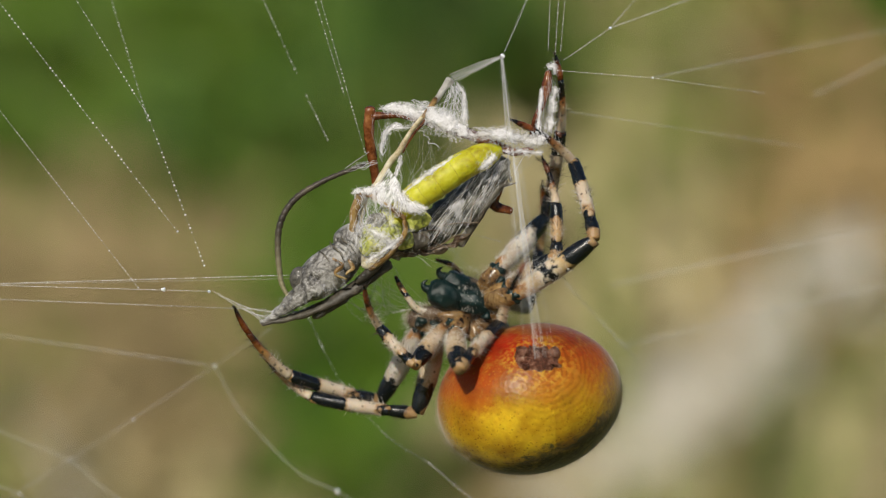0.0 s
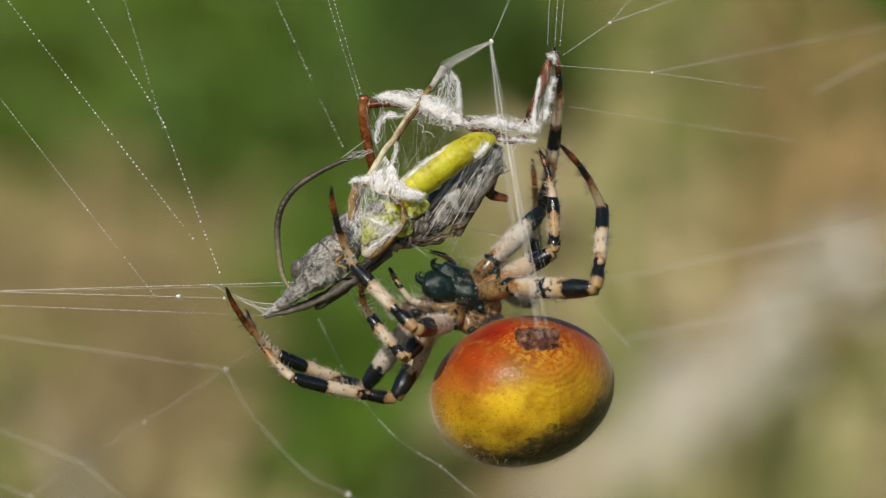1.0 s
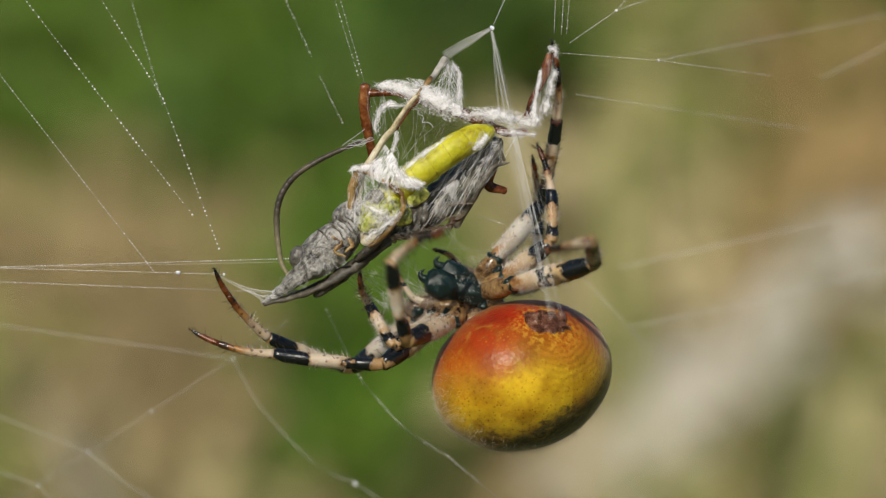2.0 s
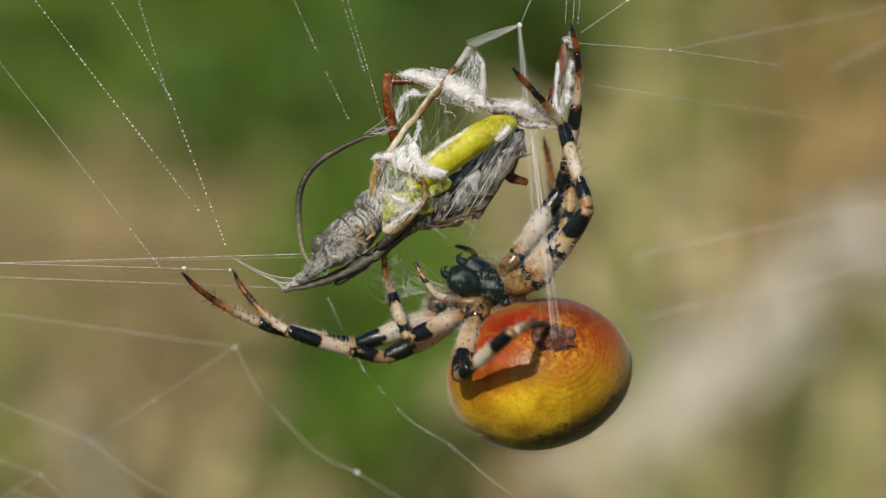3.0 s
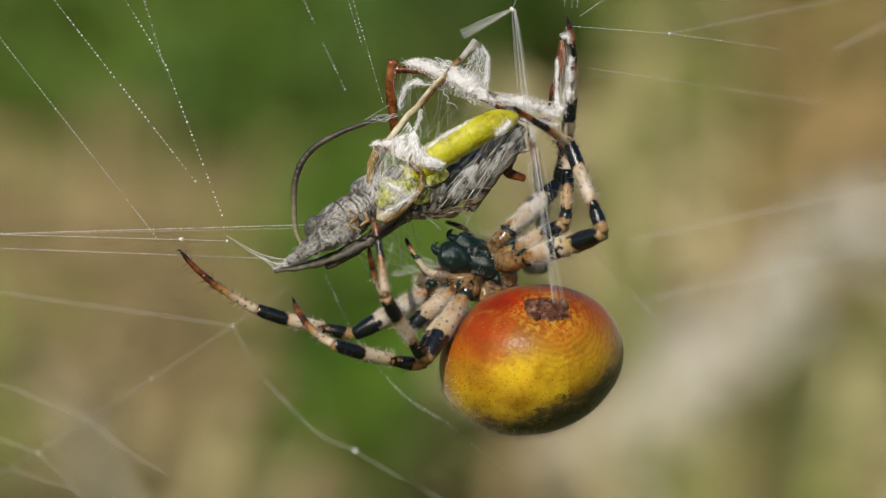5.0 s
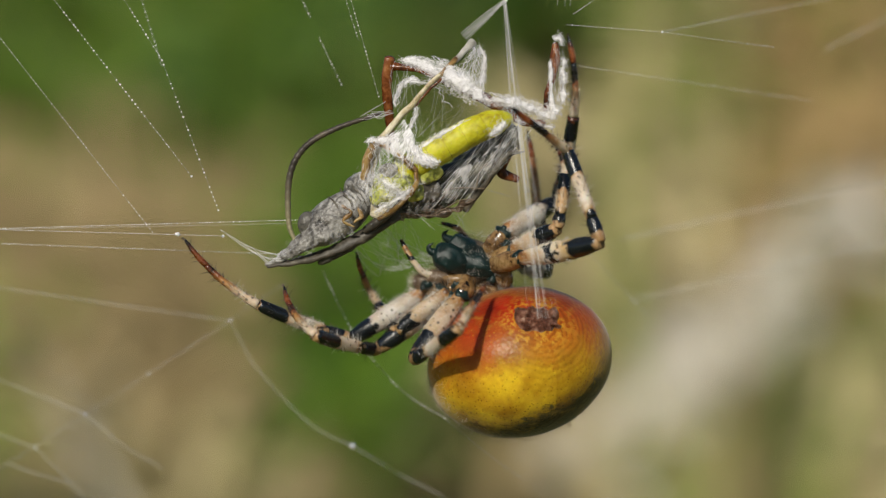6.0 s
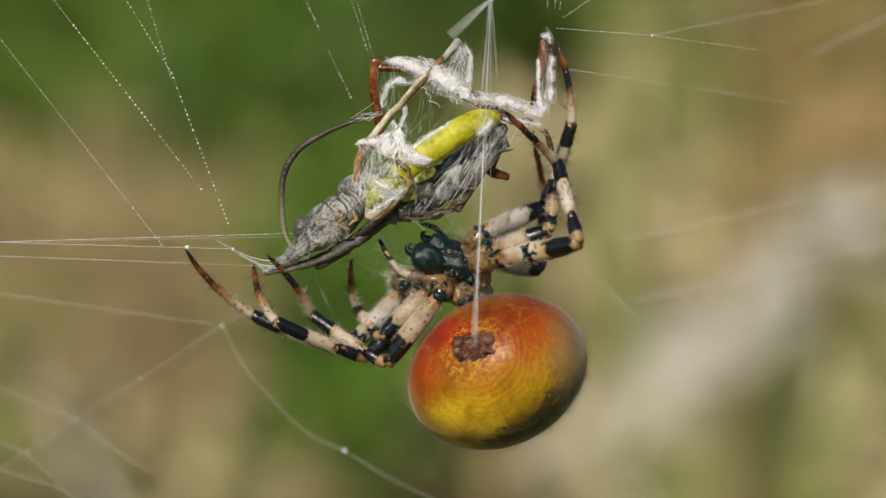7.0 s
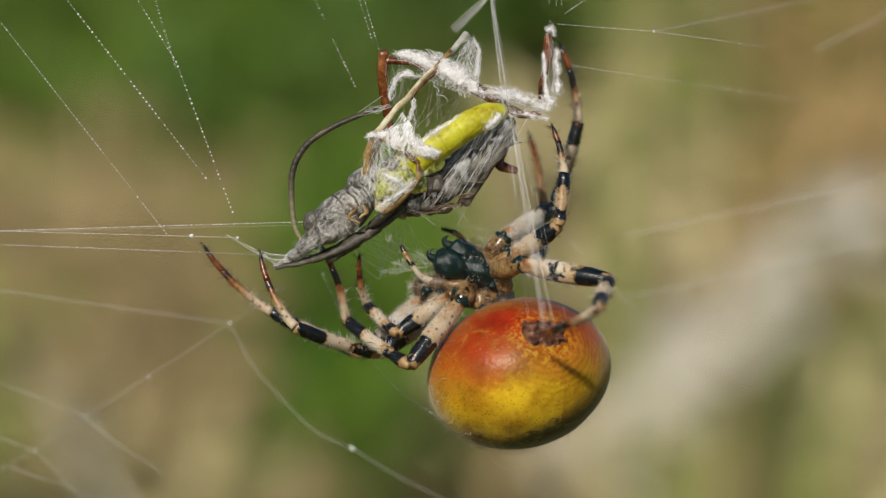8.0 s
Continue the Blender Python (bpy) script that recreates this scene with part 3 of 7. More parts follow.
def build_turf(name, mat, n, label, seed):
    """Short grass of the meadow floor, thick round the web and thinning outwards."""
    rnd = random.Random(seed)
    verts, faces = [], []
    for _ in range(n):
        a, q = rnd.uniform(0, 6.283), abs(rnd.gauss(0, 1.9)) + 0.05
        x, y = math.cos(a) * q, 1.2 + math.sin(a) * q
        rise = 0.8 + 0.8 * math.tanh((y - 4.2) * 1.5)
        z = rise * (0.4 + 0.6 * math.exp(-(x * x + y * y) / 300)) + noise.noise((x * 0.9, y * 0.9, 0)) * 0.06 - 0.01
        h, w, b = rnd.uniform(0.05, 0.20), rnd.uniform(0.002, 0.005), rnd.uniform(0, 6.283)
        sx, sy = math.cos(b) * w, math.sin(b) * w
        lx, ly = rnd.gauss(0, 0.03), rnd.gauss(0, 0.03)
        k = len(verts)
        verts += [(x - sx, y - sy, z), (x + sx, y + sy, z), (x + lx * 0.4 + sx * 0.7, y + ly * 0.4 + sy * 0.7, z + h * 0.6), (x + lx * 0.4 - sx * 0.7, y + ly * 0.4 - sy * 0.7, z + h * 0.6), (x + lx, y + ly, z + h)]
        faces += [(k, k + 1, k + 2, k + 3), (k + 3, k + 2, k + 4)]
    me = bpy.data.meshes.new(name)
    me.from_pydata(verts, [], faces)
    me.materials.append(mat)
    return tagged(new(name, me), label, "meadow plants", kind="stuff")


def blade(mat, foot, tip, width, bend, label, category="grass blade"):
    """One long blade of grass, folded along its middle and bending over."""
    foot, tip = Vector(foot), Vector(tip)
    mid = (foot + tip) / 2 + Vector((bend, 0, abs(bend) * 0.3))
    line = curve([foot, mid, tip], 14)
    bm, rows = bmesh.new(), []
    for i, p in enumerate(line):
        w = width * 0.5 * (0.55 + 0.45 * math.sin(math.pi * min(1, 0.25 + i / 18))) * (1 if i < 11 else max(0.06, (14 - i) / 3.2))
        rows.append([bm.verts.new(p + Vector((dx * w, dy * w, 0))) for dx, dy in ((-1, 0.25), (0, -0.12), (1, 0.25))])
    for a, b in zip(rows, rows[1:]):
        for k in (0, 1):
            bm.faces.new((a[k], a[k + 1], b[k + 1], b[k]))
    ob = part("grass_blade", bm, mat, None)
    return tagged(ob, label, category, "tall grass blades")


build_ground()
build_turf("turf", grass_green, 14000, "short green meadow grass", 61)
build_turf("turf", grass_tan, 12000, "short dry meadow grass", 62)
herbs("meadow_grass", grass_green, (-0.323, 2.30, 0.771), 0.25, 0.14, 1900, "fresh green meadow grass, out in the sun", 1)
herbs("meadow_grass", grass_green, (-0.131, 2.20, 0.704), 0.18, 0.16, 1900, "fresh green meadow grass, out in the sun", 2)
herbs("leafy_herbs", grass_dark, (-0.006, 2.00, 0.780), 0.07, 0.06, 380, "deep green leafy herbs", 3)
herbs("leafy_herbs", grass_dark, (-0.159, 2.00, 0.690), 0.06, 0.045, 60, "deep green leafy herbs", 4)
herbs("leafy_herbs", grass_green, (-0.079, 1.90, 0.502), 0.055, 0.13, 620, "green leafy herbs on tall stalks", 5)
herbs("leafy_herbs", grass_dark, (-0.064, 1.74, 0.514), 0.030, 0.065, 170, "deep green leafy herbs", 6)
herbs("dry_grass", grass_tan, (-0.275, 1.90, 0.497), 0.17, 0.105, 1900, "dry tan meadow grass", 7)
herbs("dry_grass", grass_tan, (-0.184, 1.80, 0.459), 0.12, 0.06, 420, "dry tan meadow grass", 8)
herbs("drying_grass", grass_olive, (0.112, 2.30, 0.657), 0.10, 0.26, 1300, "olive half-dried grass", 9)
herbs("drying_grass", grass_olive, (0.019, 2.40, 0.568), 0.10, 0.20, 1500, "olive half-dried grass", 10)
herbs("drying_grass", grass_olive, (0.178, 2.05, 0.680), 0.045, 0.15, 420, "olive half-dried grass", 43)
herbs("straw_stems", grass_straw, (0.156, 2.00, 0.681), 0.026, 0.17, 150, "pale straw stems", 11)
herbs("brown_grass", grass_brown, (0.297, 2.10, 0.704), 0.066, 0.14, 1000, "brown dry grass", 12)
herbs("drying_grass", grass_olive, (0.300, 2.06, 0.730), 0.06, 0.10, 260, "olive half-dried grass", 45)
herbs("brown_grass", grass_brown, (0.285, 1.90, 0.677), 0.04, 0.05, 160, "brown dry grass", 13)
herbs("brown_grass", grass_brown, (0.268, 1.75, 0.600), 0.034, 0.045, 170, "brown dry grass", 33)
herbs("leafy_herbs", grass_green, (-0.047, 1.70, 0.490), 0.035, 0.060, 150, "green leafy herbs on tall stalks", 34)
herbs("leafy_herbs", grass_green, (0.336, 1.90, 0.754), 0.03, 0.06, 200, "green leafy herbs on tall stalks", 14)
herbs("bleached_grass", grass_pale, (0.172, 1.60, 0.528), 0.064, 0.016, 330, "bleached white seed heads leaning over", 15, 1.0, 0.019)
herbs("bleached_grass", grass_pale, (0.115, 1.60, 0.478), 0.050, 0.014, 130, "bleached white seed heads leaning over", 19, 0.8, 0.018)
herbs("bleached_grass", grass_pale, (0.232, 1.62, 0.580), 0.030, 0.012, 22, "bleached white seed heads leaning over", 29, 0.8, 0.03)
herbs("straw_stems", grass_pale_straw, (0.131, 1.85, 0.567), 0.05, 0.06, 60, "pale straw stems", 25)
herbs("straw_stems", grass_pale_straw, (0.282, 1.80, 0.434), 0.08, 0.06, 420, "pale straw stems", 26)
herbs("drying_grass", grass_straw, (0.048, 1.85, 0.617), 0.03, 0.05, 70, "half-dried grass", 27)
herbs("ochre_grass", grass_tan, (0.181, 2.20, 0.541), 0.10, 0.10, 500, "tan dry grass", 20)
herbs("ochre_grass", grass_ochre, (0.277, 2.00, 0.460), 0.13, 0.12, 2500, "ochre dry grass", 16)
herbs("ochre_grass", grass_tan, (0.075, 2.00, 0.412), 0.12, 0.07, 700, "tan dry grass", 17)
herbs("dry_grass", grass_tan, (0.040, 1.90, 0.395), 0.09, 0.05, 460, "dry tan meadow grass", 41)
herbs("ochre_grass", grass_ochre, (0.290, 1.90, 0.395), 0.10, 0.055, 500, "ochre dry grass", 42)
herbs("straw_stems", grass_pale_straw, (0.252, 1.84, 0.472), 0.09, 0.055, 420, "pale straw stems", 44)
herbs("straw_stems", grass_straw, (-0.155, 1.80, 0.408), 0.13, 0.06, 640, "pale straw stems", 21)
herbs("straw_stems", grass_straw, (0.168, 1.80, 0.418), 0.13, 0.055, 600, "pale straw stems", 22)
herbs("straw_stems", grass_straw, (-0.285, 1.80, 0.426), 0.08, 0.08, 480, "pale straw stems", 23)
herbs("bleached_grass", grass_pale, (-0.235, 1.70, 0.451), 0.012, 0.03, 24, "bleached white seed heads", 24, 0.0, 0.02)
herbs("drying_grass", grass_olive, (-0.288, 1.70, 0.467), 0.03, 0.05, 130, "olive half-dried grass", 18)

for mat_, foot, tip, width, bend, lab in (
        (grass_pale, (-0.020, 1.00, 0.02), (-0.176, 1.00, 0.555), 0.009, 0.045, "bleached grass blade leaning out of the tan grass"),
        (grass_olive, (0.080, 1.10, 0.02), (0.195, 1.12, 0.580), 0.016, -0.020, "olive grass blade leaning over the ochre grass"),
        (grass_olive, (0.020, 1.30, 0.02), (0.160, 1.32, 0.520), 0.020, -0.020, "olive grass blade leaning over the ochre grass"),
        (grass_dark, (0.150, 1.50, 0.02), (0.210, 1.52, 0.690), 0.010, 0.020, "deep green grass blade before the brown grass"),
        (grass_tan, (0.165, 1.50, 0.02), (0.160, 1.50, 0.800), 0.016, 0.004, "tan grass blade standing upright"),
        (grass_olive, (0.120, 1.60, 0.02), (0.098, 1.60, 0.790), 0.018, 0.004, "olive grass blade standing upright")):
    blade(mat_, foot, tip, width, bend, lab)

# ---- the orb web ----
def web_thread(parent, a, b, r=0.012, sag=0.0, gap=0.0, drop=0.045, mat_=None):
    """One thread from a to b; gap: the space between its glue droplets."""
    a, b = Vector(a), Vector(b)
    mid = (a + b) / 2 + Vector((0, 0, -sag))
    th = part("thread", tube(bmesh.new(), curve([a, mid, b], 10), r, 5), mat_ or thread_mat, parent)
    if gap:
        rnd = random.Random(int(abs(a.x * 91 + b.z * 37)))
        bm = bmesh.new()
        for p in curve([a, mid, b], max(3, int((b - a).length / gap))):
            if rnd.random() < 0.9:
                p = p + (b - a).normalized() * rnd.gauss(0, gap * 0.12)
                bmesh.ops.create_icosphere(bm, subdivisions=1, radius=drop * rnd.choice((0.7, 0.85, 1, 1, 1.3)) * MM, matrix=Matrix.Translation(p * MM))
        part("glue_dew", bm, drop_mat, th, "tiny clear glue droplets", kind="stuff")
    return th


def knot(parent, p, r):
    part("knot", blob(bmesh.new(), p, (r, r * 0.8, r), 10, 8, r * 0.4, 9.0), silk_mat, parent, "small white silk knot")


upper = thing("orb_web", web_pose(0, 0, 0), "orb web radii strung with glue droplets, above the prey", "spider web", "web sectors")
for a, b in (((-37.06, 0.00, 21.86), (-21.14, 0.00, 1.39)), ((-30.32, 0.00, 21.64), (-23.48, 0.00, 10.62)), ((-23.48, 0.00, 10.62), (-18.98, 0.00, -1.39)), ((-37.96, 0.00, 14.44), (-24.24, 0.00, -3.10)),
             ((-27.48, 4.00, 22.07), (-23.95, 4.00, 10.37)), ((-15.49, 5.00, 22.18), (-11.94, 5.00, 14.34)), ((-11.25, 5.00, 12.73), (-9.41, 5.00, 8.90)), ((-10.86, 2.00, 21.85), (-7.91, 2.00, 12.31)), ((-10.31, 1.00, 21.74), (-6.24, 1.00, 7.73))):
    main = a[0] < -20 and b[0] > -24 and a[1] == 0.0
    web_thread(upper, a, b, 0.010, 0, 0.40 if main else 0.34, 0.070 if main else 0.050)
web_thread(upper, (-37.96, 0.00, -2.83), (-11.65, 0.00, -2.07), 0.016, 0, 0.20, 0.044)
web_thread(upper, (-38.15, 1.00, -2.89), (-11.71, 1.00, -2.35), 0.012)
for a, b in (((-37.96, 0.00, -2.83), (-18.62, 0.00, -3.37)), ((-38.34, 2.00, -3.95), (-14.27, 2.00, -4.86))):
    web_thread(upper, a, b, 0.022, 0, 0.30, 0.03)
knot(upper, (-22.27, 0.00, -3.24), 0.17)
knot(upper, (-18.62, 0.00, -3.37), 0.12)
knot(upper, (-21.14, 0.00, 1.39), 0.09)
lower = thing("orb_web", web_pose(0, 0, 0), "orb web spiral of soft silk threads, below the prey", "spider web", "web sectors")
for a, b, s in (((-40.62, 14.00, -6.93), (-19.44, 14.00, -9.96), 0), ((-19.44, 14.00, -9.96), (-26.38, 14.00, -14.49), 0), ((-26.38, 14.00, -14.49), (-31.77, 14.00, -17.95), 0), ((-31.77, 14.00, -17.95), (-40.62, 14.00, -23.54), 0),
                ((-19.44, 14.00, -9.96), (-15.59, 14.00, -15.83), 0.6), ((-15.59, 14.00, -15.83), (-9.00, 14.00, -20.65), 0.8), ((-9.00, 14.00, -20.65), (-1.16, 14.00, -24.98), 0.2), ((-40.62, 14.00, -14.39), (-31.77, 14.00, -17.95), 0),
                ((-31.77, 14.00, -17.95), (-25.22, 14.00, -22.57), 0.4), ((-40.62, 14.00, -19.20), (-36.05, 14.00, -20.84), 0.0), ((-36.05, 14.00, -20.84), (-31.96, 14.00, -24.98), 0.0), ((-19.44, 14.00, -9.96), (-14.77, 16.00, -6.75), 0), ((-38.28, 14.00, -22.25), (-33.23, 14.00, -23.80), 0.1)):
    radial = abs((b[2] - a[2]) / (b[0] - a[0]) - 0.64) < 0.09
    web_thread(lower, a, b, 0.021 if radial else 0.032, s, mat_=soft_mat)
for a, b, s in (((-11.18, 8.00, -5.57), (-8.14, 8.00, -11.65), 0.2), ((-8.14, 8.00, -11.65), (-1.12, 8.00, -17.73), 0.8), ((-1.12, 8.00, -17.73), (5.43, 8.00, -22.88), 0.2)):
    web_thread(lower, a, b, 0.03, s, 0.5, 0.05, soft_mat)
for p, r in (((-19.44, 14.00, -9.96), 0.11), ((-26.38, 14.00, -14.49), 0.10), ((-31.77, 14.00, -17.95), 0.10), ((-9.00, 14.00, -20.65), 0.20), ((-36.05, 14.00, -20.84), 0.10)):
    knot(lower, p, r)
right = thing("orb_web", web_pose(0, 0, 0), "orb web anchor threads of pale silk running off to the grass", "spider web", "web sectors")
for a, b, r in (((9.04, 0.00, 14.21), (16.69, 0.00, 13.63), 0.016), ((16.69, 0.00, 13.63), (26.22, 6.00, 12.79), 0.018), ((17.19, 6.00, 14.04), (43.51, 26.00, 20.38), 0.036), ((10.32, 3.00, 11.09), (30.90, 16.00, 8.79), 0.018),
                ((9.72, 0.00, 15.11), (13.45, 2.00, 17.76), 0.022), ((13.45, 2.00, 17.76), (16.79, 4.00, 21.61), 0.022), ((13.45, 2.00, 17.76), (24.37, 10.00, 22.25), 0.03), ((14.65, 20.00, -3.17), (43.51, 26.00, 3.10), 0.05), ((15.92, 24.00, -8.61), (43.89, 28.00, -2.51), 0.05),
                ((33.34, 26.00, 13.77), (43.89, 28.00, 19.02), 0.05), ((8.37, 0.00, 15.79), (8.64, 0.00, 22.54), 0.02), ((8.95, 0.00, 15.79), (9.36, 0.00, 22.54), 0.018), ((9.36, 0.00, 15.79), (9.94, 0.00, 22.54), 0.015),
                ((10.20, 10.00, -2.79), (16.50, 12.00, -9.49), 0.03), ((2.10, 3.00, 1.32), (4.61, 3.00, 0.59), 0.025)):
    web_thread(right, a, b, r, 0, 0.5 if r < 0.035 else 0, 0.04, None if r < 0.035 else soft_mat)
rnd = random.Random(44)
for _ in range(40):
    a, b = Vector((-10.23, 3.00, -2.69)).lerp(Vector((-3.84, 3.00, -1.32)), rnd.random()), Vector((-6.61, 4.00, -5.92)).lerp(Vector((-1.10, 4.00, -4.54)), rnd.random())
    web_thread(lower, a, b, rnd.choice((0.008, 0.012, 0.02)), rnd.uniform(-0.8, 1.5), mat_=fine_mat)
knot(right, (16.69, 0.00, 13.63), 0.1)
knot(right, (13.45, 2.00, 17.76), 0.12)

# ---- the grasshopper, dead and bound in silk ----
hopper = thing("grasshopper", web_pose(*(-2.88, 0.00, 2.74)), "yellow-bellied grasshopper trussed in white silk, hanging in the web", "grasshopper")


def strip(pts, widths, n=44, m=12):
    """A crumpled strip of matted silk, arched towards the light; its u runs across."""
    bm = bmesh.new()
    uv = bm.loops.layers.uv.new("weave")
    line, wide = curve(pts, n), spread(widths, n)
    rows = []
    for i in range(n + 1):
        d = line[min(i + 1, n)] - line[max(i - 1, 0)]
        side = Vector((-d.z, 0, d.x)).normalized()
        row = []
        for k in range(m + 1):
            u = 2 * k / m - 1
            p = line[i] + side * u * wide[i] * (1 + 0.35 * noise.noise(line[i] * 1.3 + Vector((u, 0, 0)))) + Vector((0, 0.22 * wide[i] * u * u, 0))
            p += noise.noise_vector(p * 1.4) * 0.14 + noise.noise_vector(p * 4.5) * 0.06
            row.append(bm.verts.new(p * MM))
        rows.append(row)
    for i in range(n):
        for k in range(m):
            f = bm.faces.new((rows[i][k], rows[i + 1][k], rows[i + 1][k + 1], rows[i][k + 1]))
            for lp, (a, b) in zip(f.loops, ((k, i), (k, i + 1), (k + 1, i + 1), (k + 1, i))):
                lp[uv].uv = (a / m, b / n)
    return bm


def fibres(bm, pts, radii, count, rnd, thin=0.014):
    """Loose curly strands that follow a band and fray a little from it."""
    line = curve(pts, 40)
    rad = spread(radii, 40)
    for _ in range(count):
        i = rnd.randrange(0, 33)
        j = min(40, i + rnd.randrange(4, 12))
        a = rnd.uniform(0, 6.283)
        off = Vector((math.cos(a), -abs(rnd.gauss(0, 0.6)), math.sin(a))) * rnd.uniform(0.3, 1.05)
        way = [line[k] + off * rad[k] + Vector((rnd.gauss(0, 0.10), rnd.gauss(0, 0.08), rnd.gauss(0, 0.10))) for k in range(i, j + 1, 2)]
        if len(way) > 1:
            tube(bm, curve(way, 3 * len(way)), rnd.choice((thin * 0.7, thin, thin * 1.6)), 4, cap=False)


def veil(a_pts, b_pts, bulge, n=26, m=16):
    """A torn sheet of silk stretched between two lines; its u runs from one line to the other."""
    bm = bmesh.new()
    uv = bm.loops.layers.uv.new("weave")
    a, b = curve(a_pts, n), curve(b_pts, n)
    rows = []
    for i in range(n + 1):
        row = []
        for k in range(m + 1):
            f = k / m
            p = a[i].lerp(b[i], f) + Vector((0, -bulge * math.sin(math.pi * f), 0))
            p += noise.noise_vector(p * 1.1) * 0.22
            row.append(bm.verts.new(p * MM))
        rows.append(row)
    for i in range(n):
        for k in range(m):
            f = bm.faces.new((rows[i][k], rows[i + 1][k], rows[i + 1][k + 1], rows[i][k + 1]))
            for lp, (u, v) in zip(f.loops, ((k, i), (k, i + 1), (k + 1, i + 1), (k + 1, i))):
                lp[uv].uv = (u / m, v / n)
    return bm


def build_hopper():
    # belly of swelling rings
    line = curve([(-1.35, 0.00, -1.12), (0.46, -1.00, 1.11), (2.48, -1.20, 2.58), (4.85, -1.00, 4.10), (7.56, 0.00, 5.31)], 84)
    rad = []
    for i in range(85):
        swell = 1.14 * (0.92 + 0.10 * math.sin(i / 84 * math.pi)) * (1.0 if i < 70 else 1 - ((i - 70) / 15) ** 2 * 0.75)
        rad.append(swell * (1 - 0.05 * math.exp(-(((i % 12) - 6) / 1.1) ** 2)))
    belly = part("belly", tube(bmesh.new(), line, rad, 28), hopper_yellow, hopper, "bright yellow ringed belly")
    for i in range(6, 76, 12):
        ax = (line[i + 1] - line[i - 1]).normalized()
        s, u = ax.orthogonal().normalized(), None
        u = ax.cross(s)
        ring = [line[i] + (s * math.cos(k * 0.2618) + u * math.sin(k * 0.2618)) * (rad[i] + 0.005) + ax * 0.10 * noise.noise(Vector((k * 0.4, i, 0))) for k in range(25)]
        part("belly_seam", tube(bmesh.new(), ring, 0.016, 5), seam_mat, belly, "thin brown seam between belly rings")
    for p, r, mat_ in (((-2.57, -1.40, -2.16), 1.25, plate_mat), ((-1.23, -1.60, -1.27), 0.85, plate_mat), ((-2.31, -1.20, -0.55), 0.8, hopper_grey), ((-1.33, -1.00, 0.34), 0.9, plate_mat),
                       ((0.91, -1.20, -0.37), 1.0, plate_mat), ((-0.21, -1.20, -2.03), 0.8, plate_mat), ((-2.89, -1.00, -3.68), 0.75, cream_mat), ((0.68, -0.60, -1.80), 1.1, hopper_dark)):
        part("breast_plate", blob(bmesh.new(), p, (r, r * 0.42, r), 22, 18, r * 0.3, 1.3), mat_, hopper, "rounded breast plate")
    slant = Matrix.Rotation(radians(-37), 3, "Y")
    part("head", blob(bmesh.new(), (-6.31, 0.30, -4.50), (3.3, 1.7, 1.72), 40, 28, 0.13, 0.7, slant), hopper_head, hopper, "grey mottled head under a silk film")
    part("collar", blob(bmesh.new(), (-4.15, 0.40, -2.34), (1.7, 1.5, 1.75), 32, 24, 0.2, 1.0, slant), hopper_head, hopper, "grey wrinkled collar")
    part("eye", blob(bmesh.new(), (-8.54, -0.20, -5.13), (0.8, 0.6, 1.0), 18, 14), eye_mat, hopper, "dull blue-grey eye")
    part("eye", blob(bmesh.new(), (-6.69, 0.60, -7.62), (1.1, 0.6, 0.45), 18, 14, 0.05, 1, slant), eye_mat, hopper, "dull blue-grey eye")
    for pts in ([(-5.79, -1.30, -3.50), (-5.06, -1.80, -4.04), (-5.68, -1.90, -4.66), (-4.80, -1.60, -5.11)], [(-4.54, -1.20, -3.68), (-4.22, -1.60, -4.31), (-4.79, -1.80, -4.75)]):
        part("mouth_feeler", limb(pts, [0.10, 0.15, 0.14, 0.08], 14, 8, 1, 0.12), hopper_tan, hopper, "tan hooked mouth feeler")
    for k, r, mat_ in ((-0.6, 0.10, hopper_dark), (0.1, 0.16, hopper_head), (0.5, 0.09, hopper_dark), (1.0, 0.15, hopper_head), (1.5, 0.08, hopper_dark), (2.6, 0.07, hopper_dark)):
        c = Vector((-4.05 - 0.8 * k, -1.25, -2.30 - 0.6 * k))
        fold = [c + Vector((0.6, 0, -0.8)) * q + Vector((0.12 * math.sin(3 * q + k), 0.42 * q * q, 0.10 * math.cos(4 * q + k))) for q in (-1.4, -0.8, -0.1, 0.6, 1.3)]
        part("neck_fold", limb(fold, [r * 0.5, r, r * 1.1, r, r * 0.5], 18, 8, 0.7, 0.06), mat_, hopper, "crease of the neck")
    face = [(-7.17, -0.60, -5.39), (-8.75, -0.30, -6.65), (-10.13, 0.20, -7.74), (-11.56, 0.60, -8.65)]
    part("face", limb(face, [1.25, 0.85, 0.42, 0.16], 30, 18, 0.7, 0.2), hopper_head, hopper, "pale grey slanting face")
    for pts, r in (([(-11.46, 0.50, -8.70), (-8.11, 0.20, -7.88), (-4.95, 0.00, -6.30), (-1.36, 0.30, -3.96)], [0.2, 0.45, 0.6, 0.5]), ([(-9.03, 0.60, -7.93), (-6.32, 0.50, -7.43), (-3.17, 0.70, -5.41)], [0.2, 0.5, 0.4])):
        part("wing_case", limb(pts, r, 26, 12, 0.6, 0.16), hopper_dark, hopper, "dark folded wing case")
    line = [(-0.91, 0.60, -3.06), (1.80, 0.60, -2.79), (4.28, 0.50, -2.02), (5.63, 0.50, -0.22), (7.66, 0.60, 2.49)]
    part("wing_case", limb(line, [0.30, 0.36, 0.30, 0.30, 0.22], 50, 14, 0.6, 0.45), shred_mat, belly, "brown torn edge of the wing case")
    line = [(-1.15, 1.20, -2.70), (1.79, 1.20, -1.11), (4.51, 1.20, 0.70), (6.77, 1.20, 2.96), (7.68, 1.20, 4.32)]
